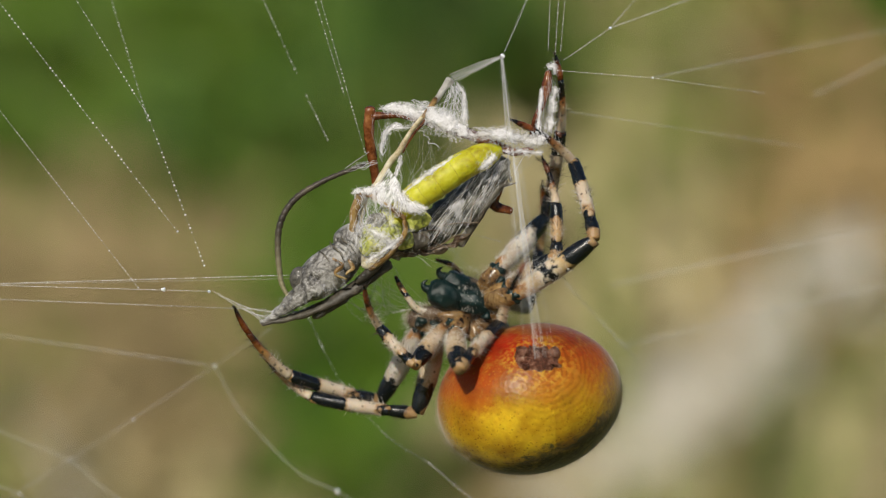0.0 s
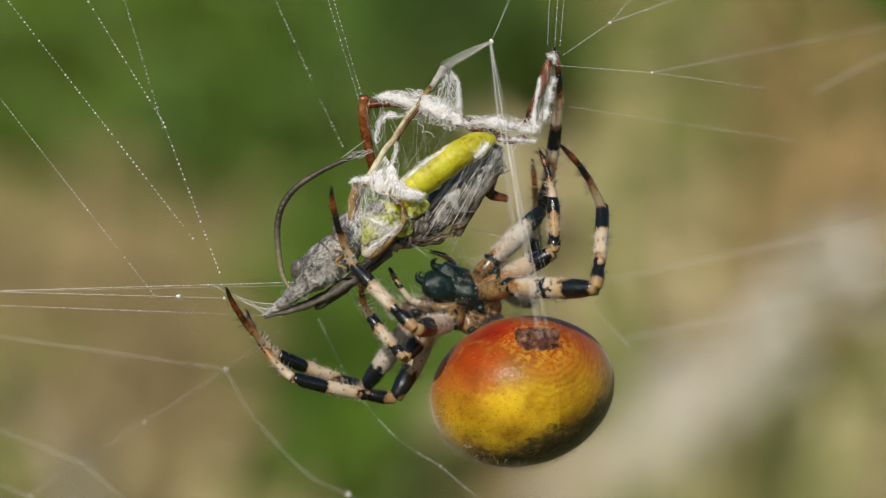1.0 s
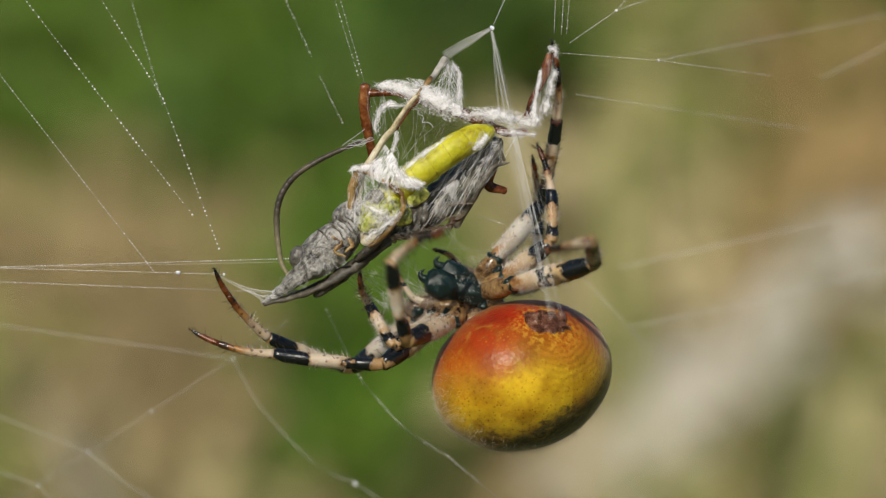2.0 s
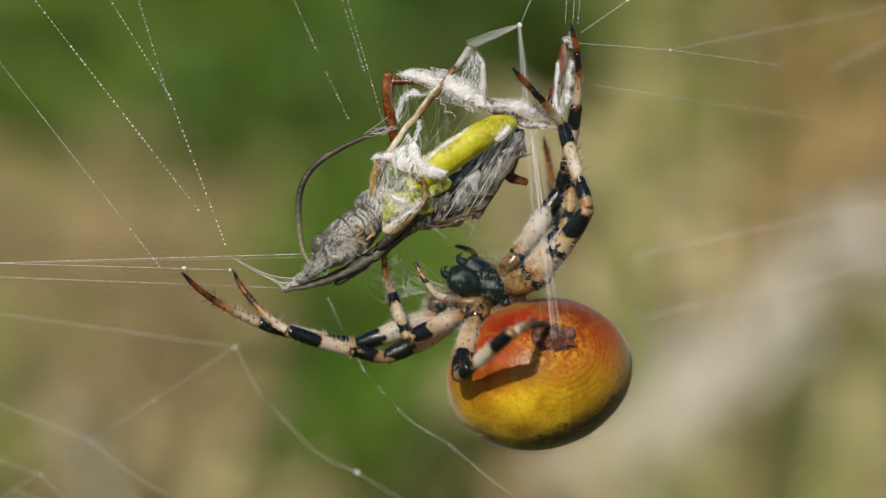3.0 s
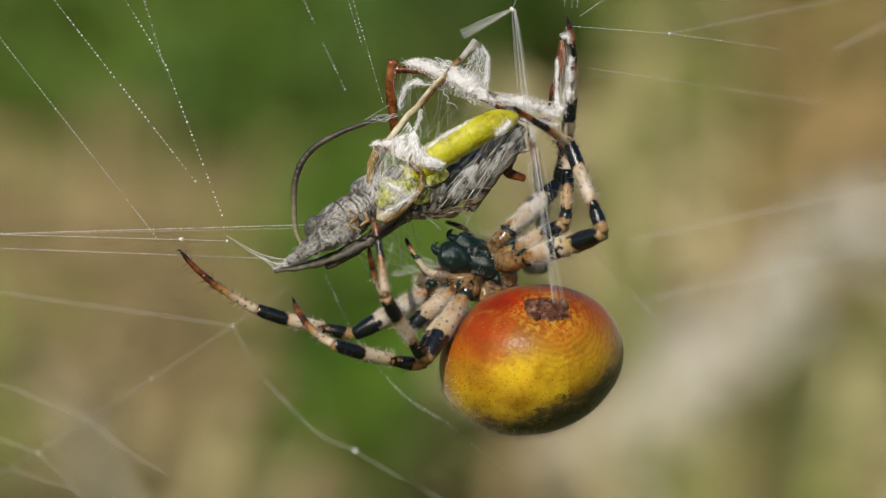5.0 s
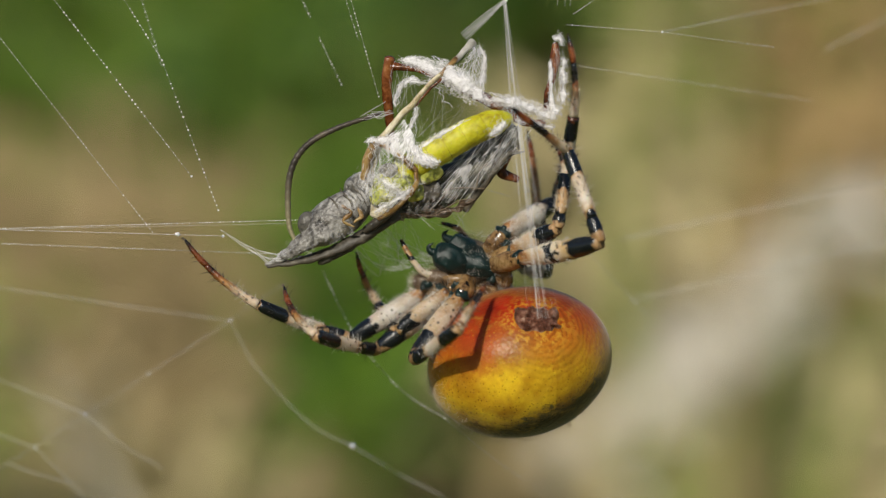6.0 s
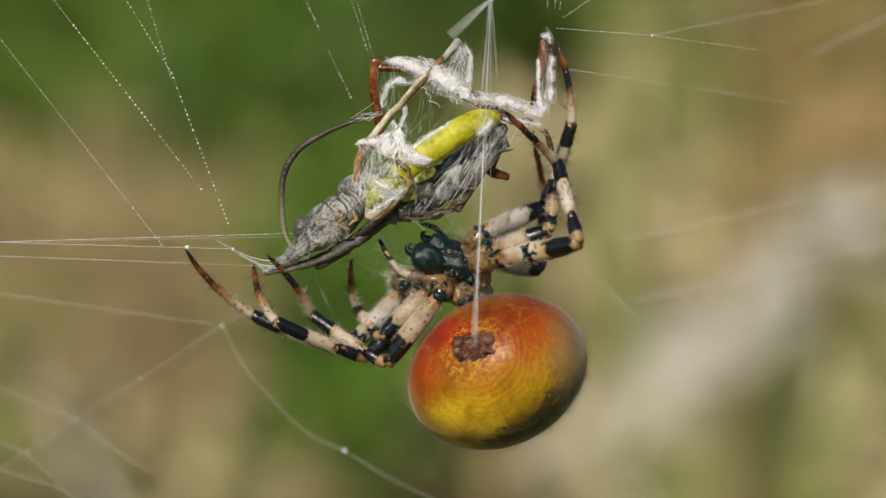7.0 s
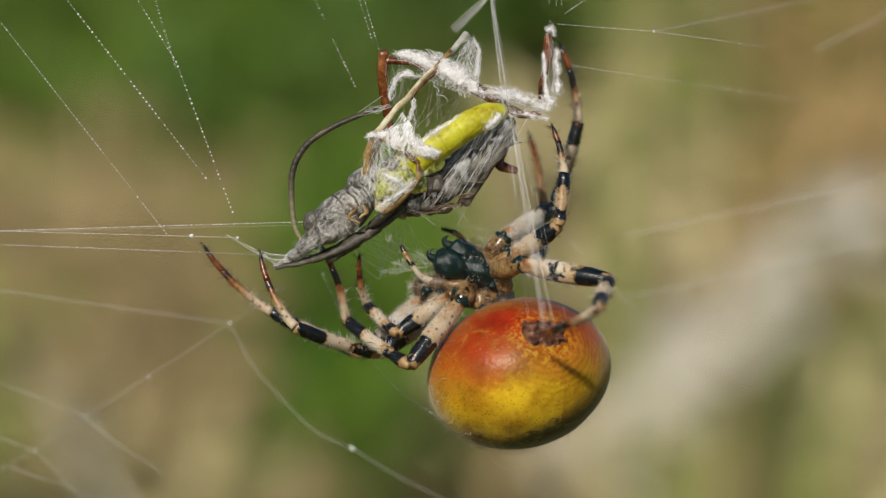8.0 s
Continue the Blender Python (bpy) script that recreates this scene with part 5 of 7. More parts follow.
def build_body():
    lean = Matrix.Rotation(radians(35), 3, "Y")
    chest = part("cephalothorax", blob(bmesh.new(), (-0.08, 1.60, -0.04), (3.3, 1.9, 2.4), 32, 22, 0.2, 1.0, lean), carapace_mat, spider, "brown hairy forebody")
    part("hairs", furred(bmesh.new(), (-0.08, 1.60, -0.04), (3.3, 1.9, 2.4), 900, 21, 0.9, lean), down_mat, chest, "fine pale hairs", kind="stuff")
    plate = part("sternum", blob(bmesh.new(), (0.26, -1.60, 0.54), (1.75, 0.8, 0.95), 28, 20, 0.35, 1.6, Matrix.Rotation(radians(22), 3, "Y")), jaw_mat, spider, "dark breast plate")
    part("hairs", furred(bmesh.new(), (0.26, -1.60, 0.54), (1.75, 0.8, 0.95), 260, 77, 0.55, Matrix.Rotation(radians(22), 3, "Y"), 0.012), femur_down, plate, "short white hairs", kind="stuff")
    for pts, r in (([(0.54, -0.40, 0.01), (-0.83, -1.10, 0.71), (-2.01, -1.50, 1.08), (-2.83, -1.40, 1.26)], [0.9, 1.15, 1.25, 1.12]), ([(0.73, -0.10, 0.46), (-0.28, -0.50, 1.38), (-1.10, -0.70, 1.93), (-1.60, -0.60, 2.30)], [0.9, 1.05, 1.05, 0.98])):
        jaw = part("chelicera", limb(pts, r, 36, 28, 0.9, 0.18), jaw_mat, spider, "glossy black jaw")
        q = Vector(pts[-1])
        part("fang", limb([q + Vector((-0.35, 0, 0.2)), q + Vector((-0.75, -0.1, 0.4)), q + Vector((-0.85, -0.2, 0.75)), q + Vector((-0.5, -0.25, 1.05))], [0.4, 0.3, 0.18, 0.03], 16, 10), jaw_mat, jaw)
    fur = bmesh.new()
    part("jaw_hairs", furred(furred(bmesh.new(), (-1.56, -0.80, 1.07), (2.2, 1.6, 1.6), 260, 31, 0.7), (-0.23, -0.40, 1.15), (1.9, 1.6, 1.7), 200, 32, 0.8), bristle_mat, spider, "short dark hairs", kind="stuff")
    for c, size, mat_, lab in (((-2.65, -0.80, -0.48), (1.5, 0.9, 0.7), carapace_mat, "brown hairy mouth lobe"), ((-1.38, -1.20, -0.75), (1.6, 0.8, 0.75), coxa_mat, "amber mouth lobe"),
                               ((2.52, 0.20, 2.06), (1.3, 1.1, 1.3), carapace_mat, "brown hairy mouth lobe"), ((-4.12, -0.40, -0.95), (0.9, 0.8, 0.8), carapace_mat, "dark hairy lobe")):
        part("mouth_lobe", blob(bmesh.new(), c, size, 20, 14, 0.18, 1.6), mat_, spider, lab)
        furred(fur, c, size, 700, int(abs(c[0]) * 10), 0.8, thin=0.010)
    white = bmesh.new()
    for c, r in (((2.54, -1.00, 0.62), 0.85), ((0.54, -1.00, -1.93), 0.85), ((-0.83, -0.80, -1.67), 0.7), ((3.11, -0.10, 1.51), 0.75), ((-2.01, -0.70, -1.76), 0.6), ((2.26, -1.10, -0.48), 0.82), ((1.26, -1.20, -1.29), 0.7)):
        part("hip_lobe", blob(bmesh.new(), c, (r, r * 0.85, r * 1.05), 24, 18, 0.22, 1.3), coxa_mat, spider, "glossy amber hip")
        furred(white, c, (r, r * 0.85, r * 1.0), 260, int(r * 100), 0.5, thin=0.008)
    for c, r in (((-1.52, -2.10, -1.08), 0.36), ((-4.01, -1.40, -1.19), 0.4), ((1.34, -1.90, -0.64), 0.34), ((0.89, -1.80, -2.54), 0.42), ((3.53, -1.60, 0.72), 0.4), ((-2.74, -1.70, -1.32), 0.26), ((2.49, -1.00, 2.16), 0.4)):
        part("hip_joint", blob(bmesh.new(), c, (r * 1.15, r * 0.7, r), 18, 14, 0.34, 2.2), jaw_mat, spider, "glossy black hip joint")
    dark = bmesh.new()
    for c, size, n in (((-1.38, -1.20, -0.75), (1.7, 0.9, 0.9), 300), ((-3.20, -1.00, -0.93), (1.4, 0.9, 0.9), 260), ((2.27, -0.80, 1.16), (1.0, 1.0, 1.2), 220), ((0.90, -1.10, -1.57), (1.1, 0.9, 1.0), 220)):
        furred(dark, c, size, n, n + 3, 0.8, thin=0.012)
    part("dark_hairs", dark, bristle_mat, spider, "short black hairs", kind="stuff")
    for c, size in (((-2.65, -0.80, -0.48), (1.6, 1.0, 0.9)), ((2.52, 0.20, 2.06), (1.5, 1.2, 1.5)), ((-4.12, -0.40, -0.95), (1.1, 0.9, 1.0)), ((0.3, 0.2, 1.6), (2.2, 1.6, 1.4))):
        furred(white, c, size, 340, int(abs(c[0]) * 77), 0.9, thin=0.008)
    part("white_hairs", white, femur_down, spider, "fine white hairs", kind="stuff")
    part("body_hairs", fur, brown_down, spider, "fine brown hairs", kind="stuff")
    part("waist", blob(bmesh.new(), (1.93, 0.60, -1.62), (1.3, 1.2, 0.9), 18, 14, 0.2, 2.0), film_mat, spider, "wrinkled pale waist")
    for pts in ([(-2.65, -1.00, -0.48), (-4.11, -1.30, -0.11), (-4.92, -1.60, 0.81), (-5.56, -1.40, 1.81), (-5.93, -1.20, 2.53)], [(0.38, 1.00, 1.68), (-0.54, 1.20, 2.50), (-1.37, 1.00, 3.43), (-2.66, 0.80, 3.89)]):
        part("pedipalp", limb(pts, [0.32, 0.27, 0.24, 0.22, 0.14], 18, 12), leg_palp, spider, "short banded feeler")


build_body()
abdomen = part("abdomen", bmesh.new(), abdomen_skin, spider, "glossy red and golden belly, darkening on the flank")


def build_abdomen():
    bm = bmesh.new()
    tilt = Matrix.Rotation(radians(-13), 3, "Y")
    blob(bm, (0, 0, 0), (7.5, 6.6, 6.0), 96, 64, 0.10, 0.35, tilt)
    bm.to_mesh(abdomen.data)
    bm.free()
    abdomen.data.polygons.foreach_set("use_smooth", [True] * len(abdomen.data.polygons))
    rnd = random.Random(3)
    hairs = bmesh.new()
    for _ in range(2600):
        d = Vector((rnd.gauss(0, 1), rnd.gauss(0.15, 0.55), rnd.gauss(-0.15, 1))).normalized()
        p = tilt @ Vector((d.x * 7.48, d.y * 6.58, d.z * 5.98))
        if d.y < -0.35 or (d.z > 0.1 and rnd.random() < 0.8):
            continue
        way = d + Vector((rnd.gauss(0, 0.3), rnd.gauss(0, 0.3), rnd.gauss(-0.25, 0.3)))
        spike(hairs, p, way, rnd.uniform(0.3, 0.95), 0.010, 0, rnd.gauss(0, 0.2))
    for _ in range(6000):
        d = Vector((rnd.gauss(0, 1), rnd.gauss(0.1, 0.3), rnd.gauss(0, 1))).normalized()
        if d.y < -0.22 + 0.12 * rnd.gauss(0, 1) + 0.25 * max(0, d.z):
            continue
        p = tilt @ Vector((d.x * 7.48, d.y * 6.58, d.z * 5.98))
        spike(hairs, p, d + Vector((rnd.gauss(0, 0.5), rnd.gauss(0, 0.5), rnd.gauss(0, 0.5))), rnd.uniform(0.15, 0.40), 0.005, 0, 0.1)
    part("hairs", hairs, down_mat, abdomen, "fine pale hairs", kind="stuff")
    hub = Vector((0, -5.75, 3.0))
    for dx, dz, s, l in ((-1.20, 0.75, 0.62, 1.2), (1.25, 0.65, 0.64, 1.1), (-1.35, -0.35, 0.55, 0.9), (1.40, -0.40, 0.55, 1.0), (-0.45, 1.15, 0.46, 0.7), (0.55, 1.10, 0.44, 0.8),
                         (0.05, 0.35, 0.5, 0.8), (-0.55, -0.05, 0.45, 1.2), (0.65, -0.10, 0.44, 1.2), (-0.85, 0.35, 0.4, 0.9), (1.0, 0.15, 0.38, 1.0), (0.2, 0.8, 0.38, 0.9), (0.10, -0.60, 0.42, 0.7), (-0.75, -0.85, 0.36, 0.6), (0.85, -0.90, 0.36, 0.6)):
        a = hub + Vector((dx * 1.15, 0.75 + abs(dx) * 0.2 + dz * 0.35, dz * 1.10))
        b = hub + Vector((dx * 0.85, -0.30 * l + 0.2 + dz * 0.25, dz * 0.95 + 0.10))
        a, b = hub + Vector(((a - hub).x * 0.82, (a - hub).y, (a - hub).z * 0.82)), hub + Vector(((b - hub).x * 0.82, (b - hub).y, (b - hub).z * 0.82))
        part("spinneret", limb([a, a.lerp(b, 0.5) + Vector((dx * 0.12, 0, 0.1)), a.lerp(b, 0.8), b], [s * 1.0, s * 0.85, s * 0.55, s * 0.2], 14, 12, 0.85, 0.42), spinneret_mat, abdomen, "knobbly brown spinneret")
    part("spinneret_mound", blob(bmesh.new(), hub + Vector((0, 0.55, 0.1)), (1.75, 0.75, 1.25), 28, 20, 0.22, 1.8, Matrix.Rotation(radians(-24), 3, "X")), spinneret_mat, abdomen, "brown wrinkled mound")


build_abdomen()


def bristled(line, length, r0, r1, n, seed, long=1.0, thin=0.018, flare=0.7, lo=0.05, hi=0.97):
    """Hairs of a leg segment, slanting towards its far end."""
    rnd = random.Random(seed)
    bm = bmesh.new()
    for _ in range(n):
        z, a = rnd.uniform(lo, hi), rnd.uniform(0, 6.283)
        r = (r0 + (r1 - r0) * z) * 0.95
        d = Vector((math.cos(a), math.sin(a), 0))
        spike(bm, d * r + Vector((line(z).x, 0, z * length)), d + Vector((rnd.gauss(0, 0.2), rnd.gauss(0, 0.2), flare * rnd.uniform(0.6, 1.4))), rnd.uniform(0.35, 0.9) * long, thin, 0, rnd.uniform(-0.05, 0.2))
    return bm


def build_leg(hip, lengths, girth, seed, bow, coat):
    """A leg of five segments after its hip; each segment lies along its own z from its joint."""
    hip = Vector(hip)
    femur_mat, patella_mat, tibia_mat, meta_mat, tarsus_mat = coat
    base = limb([hip * 0.35 + Vector((0, 0.6, 0)), hip * 0.75, hip], [0.75 * girth, 0.95 * girth, 0.7 * girth], 12, 16, 1, 0.05)
    leg = part("leg", base, coxa_mat, spider, "black and cream banded leg")
    part("trochanter", blob(bmesh.new(), hip, (0.78 * girth, 0.7 * girth, 0.7 * girth), 20, 16, 0.3, 2.0), jaw_mat, leg, "glossy black hip joint")
    f, t, m = lengths
    segs = []
    for name, start, ln, prof, mat_, link, spines, quills, down, hi in (
            ("femur", 0, f, (0.60, 0.84, 0.95, 0.92, 0.84, 0.62), femur_mat, 0, 16, 40, 700, 0.62),
            ("patella", 0, t * 0.25, (0.46, 0.56, 0.62, 0.61, 0.52), patella_mat, 1, 16, 0, 30, 0.3),
            ("tibia", t * 0.25, t * 0.75, (0.50, 0.58, 0.60, 0.63, 0.62, 0.54), tibia_mat, 1, 34, 36, 330, 0.55),
            ("metatarsus", 0, m * 0.66, (0.46, 0.38, 0.34, 0.31, 0.28), meta_mat, 2, 44, 18, 200, 0.55),
            ("tarsus", m * 0.66, m * 0.34, (0.28, 0.28, 0.26, 0.20, 0.08), tarsus_mat, 2, 14, 0, 0, 1.0)):
        prof = [p * girth for p in prof]
        n = 18
        whole = (f, t, m)[link]
        arch = bow * (0.10, 0.16, 0.48)[link]
        pts = []
        for i in range(n + 1):
            z = start + ln * i / n
            pts.append(Vector((arch * 4 * z / whole * (1 - z / whole), 0, z - start)))
        s = part(name, tube(bmesh.new(), pts, spread(prof, n), 18, 1, 0.05), mat_, leg)
        line = lambda q, pts=pts, n=n: pts[min(n, int(q * n))]
        segs.append((s, start, link))
        r0, r1 = prof[1], prof[-2]
        segs.append((part("spine_fringe", bristled(line, ln, r0, r1, spines, seed + len(segs), 1.1, 0.030, 0.6, 0.2), bristle_mat, leg, "dark standing spines", kind="stuff"), start, link))
        if quills:
            segs.append((part("quills", bristled(line, ln, r0, r1, quills, seed + 3 + len(segs), 1.0, 0.018, 0.35, 0.08, hi), femur_down, leg, "pale standing bristles", kind="stuff"), start, link))
        if down:
            segs.append((part("down", bristled(line, ln, r0, r1, down, seed + len(segs), 0.75 if name == "femur" else 0.5, 0.009, 0.9, 0.08, hi), down_mat if name != "femur" else femur_down, leg, "short pale hairs", kind="stuff"), start, link))
    claw = bmesh.new()
    for k in (-1, 1):
        tube(claw, curve([Vector((0, 0, -0.1)), Vector((0.06 * k, -0.1, 0.15)), Vector((0.1 * k, -0.28, 0.2))], 6), [0.07, 0.06, 0.05, 0.04, 0.03, 0.02, 0.01], 6)
    segs.append((part("claws", claw, bristle_mat, leg, "small dark claws"), m, 2))
    return leg, hip, lengths, segs


rusty = (leg_patella, leg_tibia, leg_meta_rusty, leg_tarsus_rusty)
front_left = build_leg((-4.02, -0.50, -1.59), (7.11, 8.19, 7.88), 0.88, 10, -1, (leg_femur_pale,) + rusty)
second_left = build_leg((-2.52, -1.00, -2.03), (6.66, 8.64, 6.84), 0.88, 20, -1, (leg_femur,) + rusty)
third_left = build_leg((-2.06, -1.70, -1.55), (5.31, 4.59, 4.72), 0.76, 30, -0.6, (leg_femur,) + rusty)
rear_left = build_leg((-1.12, -2.50, -1.91), (6.97, 7.56, 7.02), 0.88, 40, -0.8, (leg_femur, leg_patella, leg_tibia, leg_meta, leg_tarsus))
front_right = build_leg((2.28, -0.50, 3.07), (6.30, 7.30, 6.60), 0.88, 50, 0.7, (leg_femur_pale, leg_patella_dark, leg_tibia_ringed, leg_meta, leg_tarsus))
second_right = build_leg((3.00, -1.50, 1.60), (5.00, 4.50, 4.10), 0.84, 60, 0.3, (leg_femur, leg_patella, leg_tibia_warm, leg_meta, leg_tarsus))
third_right = build_leg((3.22, 0.50, 0.91), (4.27, 5.60, 6.10), 0.85, 70, 0.3, (leg_femur_pale, leg_patella_dark, leg_tibia, leg_meta_plain, leg_tarsus_rusty))
rear_right = build_leg((3.62, -4.50, 1.13), (7.74, 7.92, 6.97), 0.90, 80, 0.8, (leg_femur_rear, leg_patella, leg_tibia, leg_meta, leg_tarsus))

# ---- fresh silk drawn from the spinnerets: a sheaf hanging from the web and one rising from her ----
def build_swath(label, top, bottom, seed):
    sheaf = thing("silk_sheaf", web_pose(0, 0, 0), label, "silk", "fresh silk")
    rnd = random.Random(seed)
    for k in range(20):
        x = rnd.gauss(0, 0.6)
        pts = [Vector((x * top, rnd.gauss(0, 0.1), 0)), Vector((x * (top + bottom) / 2 + rnd.gauss(0, 0.06), 0, -7.5)), Vector((x * bottom, 0, -15 - rnd.uniform(0, 1.5)))]
        part("strand", tube(bmesh.new(), curve(pts, 8), rnd.choice((0.003, 0.005, 0.007, 0.014)), 5), fine_mat, sheaf)
    return sheaf


swath = build_swath("taut sheaf of fresh white silk hanging from the web", 0.12, 1.05, 8)
fresh = build_swath("taut sheaf of fresh white silk rising from the spinnerets", 1.5, 0.6, 9)


# ---- what moves ----
def strung(a, b):
    """The pose of a sheaf that hangs from a and runs towards b."""
    a, b = Vector(a), Vector(b)
    turn = Vector((0, 0, -1)).rotation_difference(b - a).to_matrix().to_4x4()
    return Matrix.Translation((a.x * MM, WEB + a.y * MM, EYE + a.z * MM)) @ turn


def swing(a):
    """The grasshopper's hind leg and its wrapping, turned a degrees about the knee."""
    knee = Vector((-2.92, 0.00, 8.32)) * MM
    return Matrix.Translation(knee) @ Matrix.Rotation(radians(a), 4, "Y") @ Matrix.Translation(-knee)


steps = {}


def at(leg, t, knee, ankle, tip):
    """Where a leg's knee, ankle and tip are at t, in the spider's own millimetres."""
    steps.setdefault(leg[0].name, (leg, []))[1].append((t, Vector(knee), Vector(ankle), Vector(tip)))


def stride(leg, rows):
    """Keys a leg's segments along its steps; they keep their lengths."""
    base, hip, lengths, segs = leg
    times = [r[0] for r in rows]
    count = 54
    dense = []
    for i in range(count + 1):
        t = 8.0 * i / count
        t = round(t * FPS) / FPS
        k = max(j for j in range(len(rows)) if times[j] <= t + 1e-6)
        n = min(k + 1, len(rows) - 1)
        f = 0 if n == k else (t - times[k]) / (times[n] - times[k])
        f = f * f * (3 - 2 * f)
        joint, links = hip, []
        for j, ln in zip((1, 2, 3), lengths):
            aim = rows[k][j].lerp(rows[n][j], f)
            d = (aim - joint).normalized()
            links.append((joint.copy(), d))
            joint = joint + d * ln
        dense.append((t, links))
    for s, start, link in segs:
        turn, last, out = None, None, []
        for t, links in dense:
            p, d = links[link]
            turn = Vector((0, 0, 1)).rotation_difference(d) if turn is None else last.rotation_difference(d) @ turn
            last = d
            out.append((t, Matrix.Translation((p + d * start) * MM) @ turn.to_matrix().to_4x4()))
        walk(s, out)


def motions():
    walk(hopper, [
        (0, web_pose(-2.88, 0.00, 2.74, 0, -0.00, 0)),
        (0.5, web_pose(-3.20, 0.00, 2.92, 0, -1.62, 0)),
        (1, web_pose(-3.38, 0.00, 3.58, 0, -2.22, 0)),
        (1.5, web_pose(-3.97, 0.00, 3.52, 0, -2.46, 0)),
        (2.8, web_pose(-3.01, 0.00, 3.51, 0, 0.03, 0)),
        (3, web_pose(-2.64, 0.00, 3.53, 0, -0.93, 0)),
        (3.5, web_pose(-2.64, 0.00, 3.54, 0, -0.87, 0)),
        (4, web_pose(-2.48, 0.00, 3.12, 0, -1.64, 0)),
        (4.2, web_pose(-1.90, 0.00, 3.10, 0, -0.60, 0)),
        (4.5, web_pose(-2.75, 0.00, 3.36, 0, 1.49, 0)),
        (5.8, web_pose(-2.82, 0.00, 2.29, 0, 3.60, 0)),
        (6, web_pose(-2.94, 0.00, 2.85, 0, 3.92, 0)),
        (6.5, web_pose(-1.94, 0.00, 2.10, 0, 1.68, 0)),
        (7, web_pose(-2.95, 0.00, 3.18, 0, 0.77, 0)),
        (7.2, web_pose(-3.15, 0.00, 3.25, 0, 0.40, 0)),
        (7.5, web_pose(-2.52, 0.00, 3.45, 0, -0.66, 0)),
        (8, web_pose(-2.52, 0.00, 3.55, 0, 0.10, 0)),
    ])
    walk(hind_leg, [(t, swing(a)) for t, a in ((0, 0), (0.5, 1), (1, 2), (1.5, 2.6), (3, 4), (3.5, 4), (4.5, 3.6), (6, 4.5), (6.5, 5.4), (7, 6.4), (7.5, 6.6), (8, 7.4))])
    walk(belly_part, [(t, mm_pose(-0.09 * a, 0, -0.165 * a)) for t, a in ((0, 0.5), (0.5, 1.5), (1, 2.6), (1.5, 3.2), (3, 4.4), (3.5, 4.4), (4.5, 4.2), (6, 5), (6.5, 5.9), (7, 6.9), (7.5, 7.1), (8, 7.9))])
    tilts = ((0, 0), (0.5, 4), (1, 5), (1.5, 7), (3, -3.6), (3.5, -3.6), (4, -4.2), (4.5, -7.6), (6, -14.8), (6.5, -16.5), (7, -12.5), (7.5, -14.3), (8, -16.1))
    lean = dict(((0, 0), (0.5, 1), (1, 2), (1.5, 2.6), (3, 4), (3.5, 4), (4, 3.8), (4.5, 3.6), (6, 4.5), (6.5, 5.4), (7, 6.4), (7.5, 6.6), (8, 7.4)))
    foot = Matrix.Translation(Vector((10.05, 0.40, 6.20)) * MM)
    walk(shin_part, [(t, swing(lean[t]) @ foot @ Matrix.Rotation(radians(a), 4, "Y") @ foot.inverted()) for t, a in tilts])
    walk(guy_line, [
        (0, web_pose(4.75, 0, 15.36)),
        (0.5, web_pose(3.90, 0, 15.62)),
        (1, web_pose(3.50, 0, 16.35)),
        (1.5, web_pose(2.44, 0, 16.56)),
        (3, web_pose(4.77, 0, 15.80)),
        (3.5, web_pose(4.45, 0, 15.53)),
        (4, web_pose(4.26, 0, 15.60)),
        (4.2, web_pose(4.95, 0, 15.60)),
        (4.5, web_pose(4.66, 0, 15.56)),
        (6, web_pose(3.95, 0, 16.12)),
        (6.5, web_pose(4.65, 0, 15.97)),
        (7, web_pose(3.46, 0, 16.48)),
        (7.5, web_pose(3.41, 0, 16.93)),
        (8, web_pose(3.32, 0, 16.83)),
    ])
    walk(guy_tie, [(t, mm_pose(0, 0, 0, 0, -a, 0)) for t, a in ((0, 24.3), (0.5, 27.7), (1, 28.1), (1.5, 32.9), (3, 21.8), (3.5, 19.7), (4, 28.2), (4.5, 24.8), (6, 41.8), (6.5, 47.5), (7, 42.3), (7.5, 45.9), (8, 44.3))])
    walk(upper, [
        (0, web_pose(0.00, 0, 0.00)),
        (0.5, web_pose(0.38, 0, -0.25)),
        (1, web_pose(0.85, 0, -0.72)),
        (1.5, web_pose(0.31, 0, 0.40)),
        (3, web_pose(0.30, 0, -0.32)),
        (3.5, web_pose(0.53, 0, 0.18)),
        (4, web_pose(0.67, 0, -0.31)),
        (4.2, web_pose(1.15, 0, -0.10)),
        (4.5, web_pose(0.17, 0, 0.54)),
        (6, web_pose(0.08, 0, 0.72)),
        (6.5, web_pose(1.25, 0, -0.14)),
        (7, web_pose(1.48, 0, -0.04)),
        (7.5, web_pose(1.13, 0, 0.17)),
        (8, web_pose(1.53, 0, 0.63)),
    ])
    walk(right, [
        (0, web_pose(0.00, 0, 0.00)),
        (0.5, web_pose(-0.14, 0, -0.00)),
        (1, web_pose(-0.41, 0, 0.22)),
        (1.5, web_pose(-0.55, 0, 0.26)),
        (3, web_pose(0.02, 0, 0.16)),
        (3.5, web_pose(0.02, 0, 0.16)),
        (4, web_pose(-0.03, 0, 0.07)),
        (4.5, web_pose(0.10, 0, 0.15)),
        (6, web_pose(-0.30, 0, -0.07)),
        (6.5, web_pose(-0.03, 0, -0.43)),
        (7, web_pose(-0.47, 0, -0.07)),
        (7.5, web_pose(-0.75, 0, -0.02)),
        (8, web_pose(-0.66, 0, 0.02)),
    ])
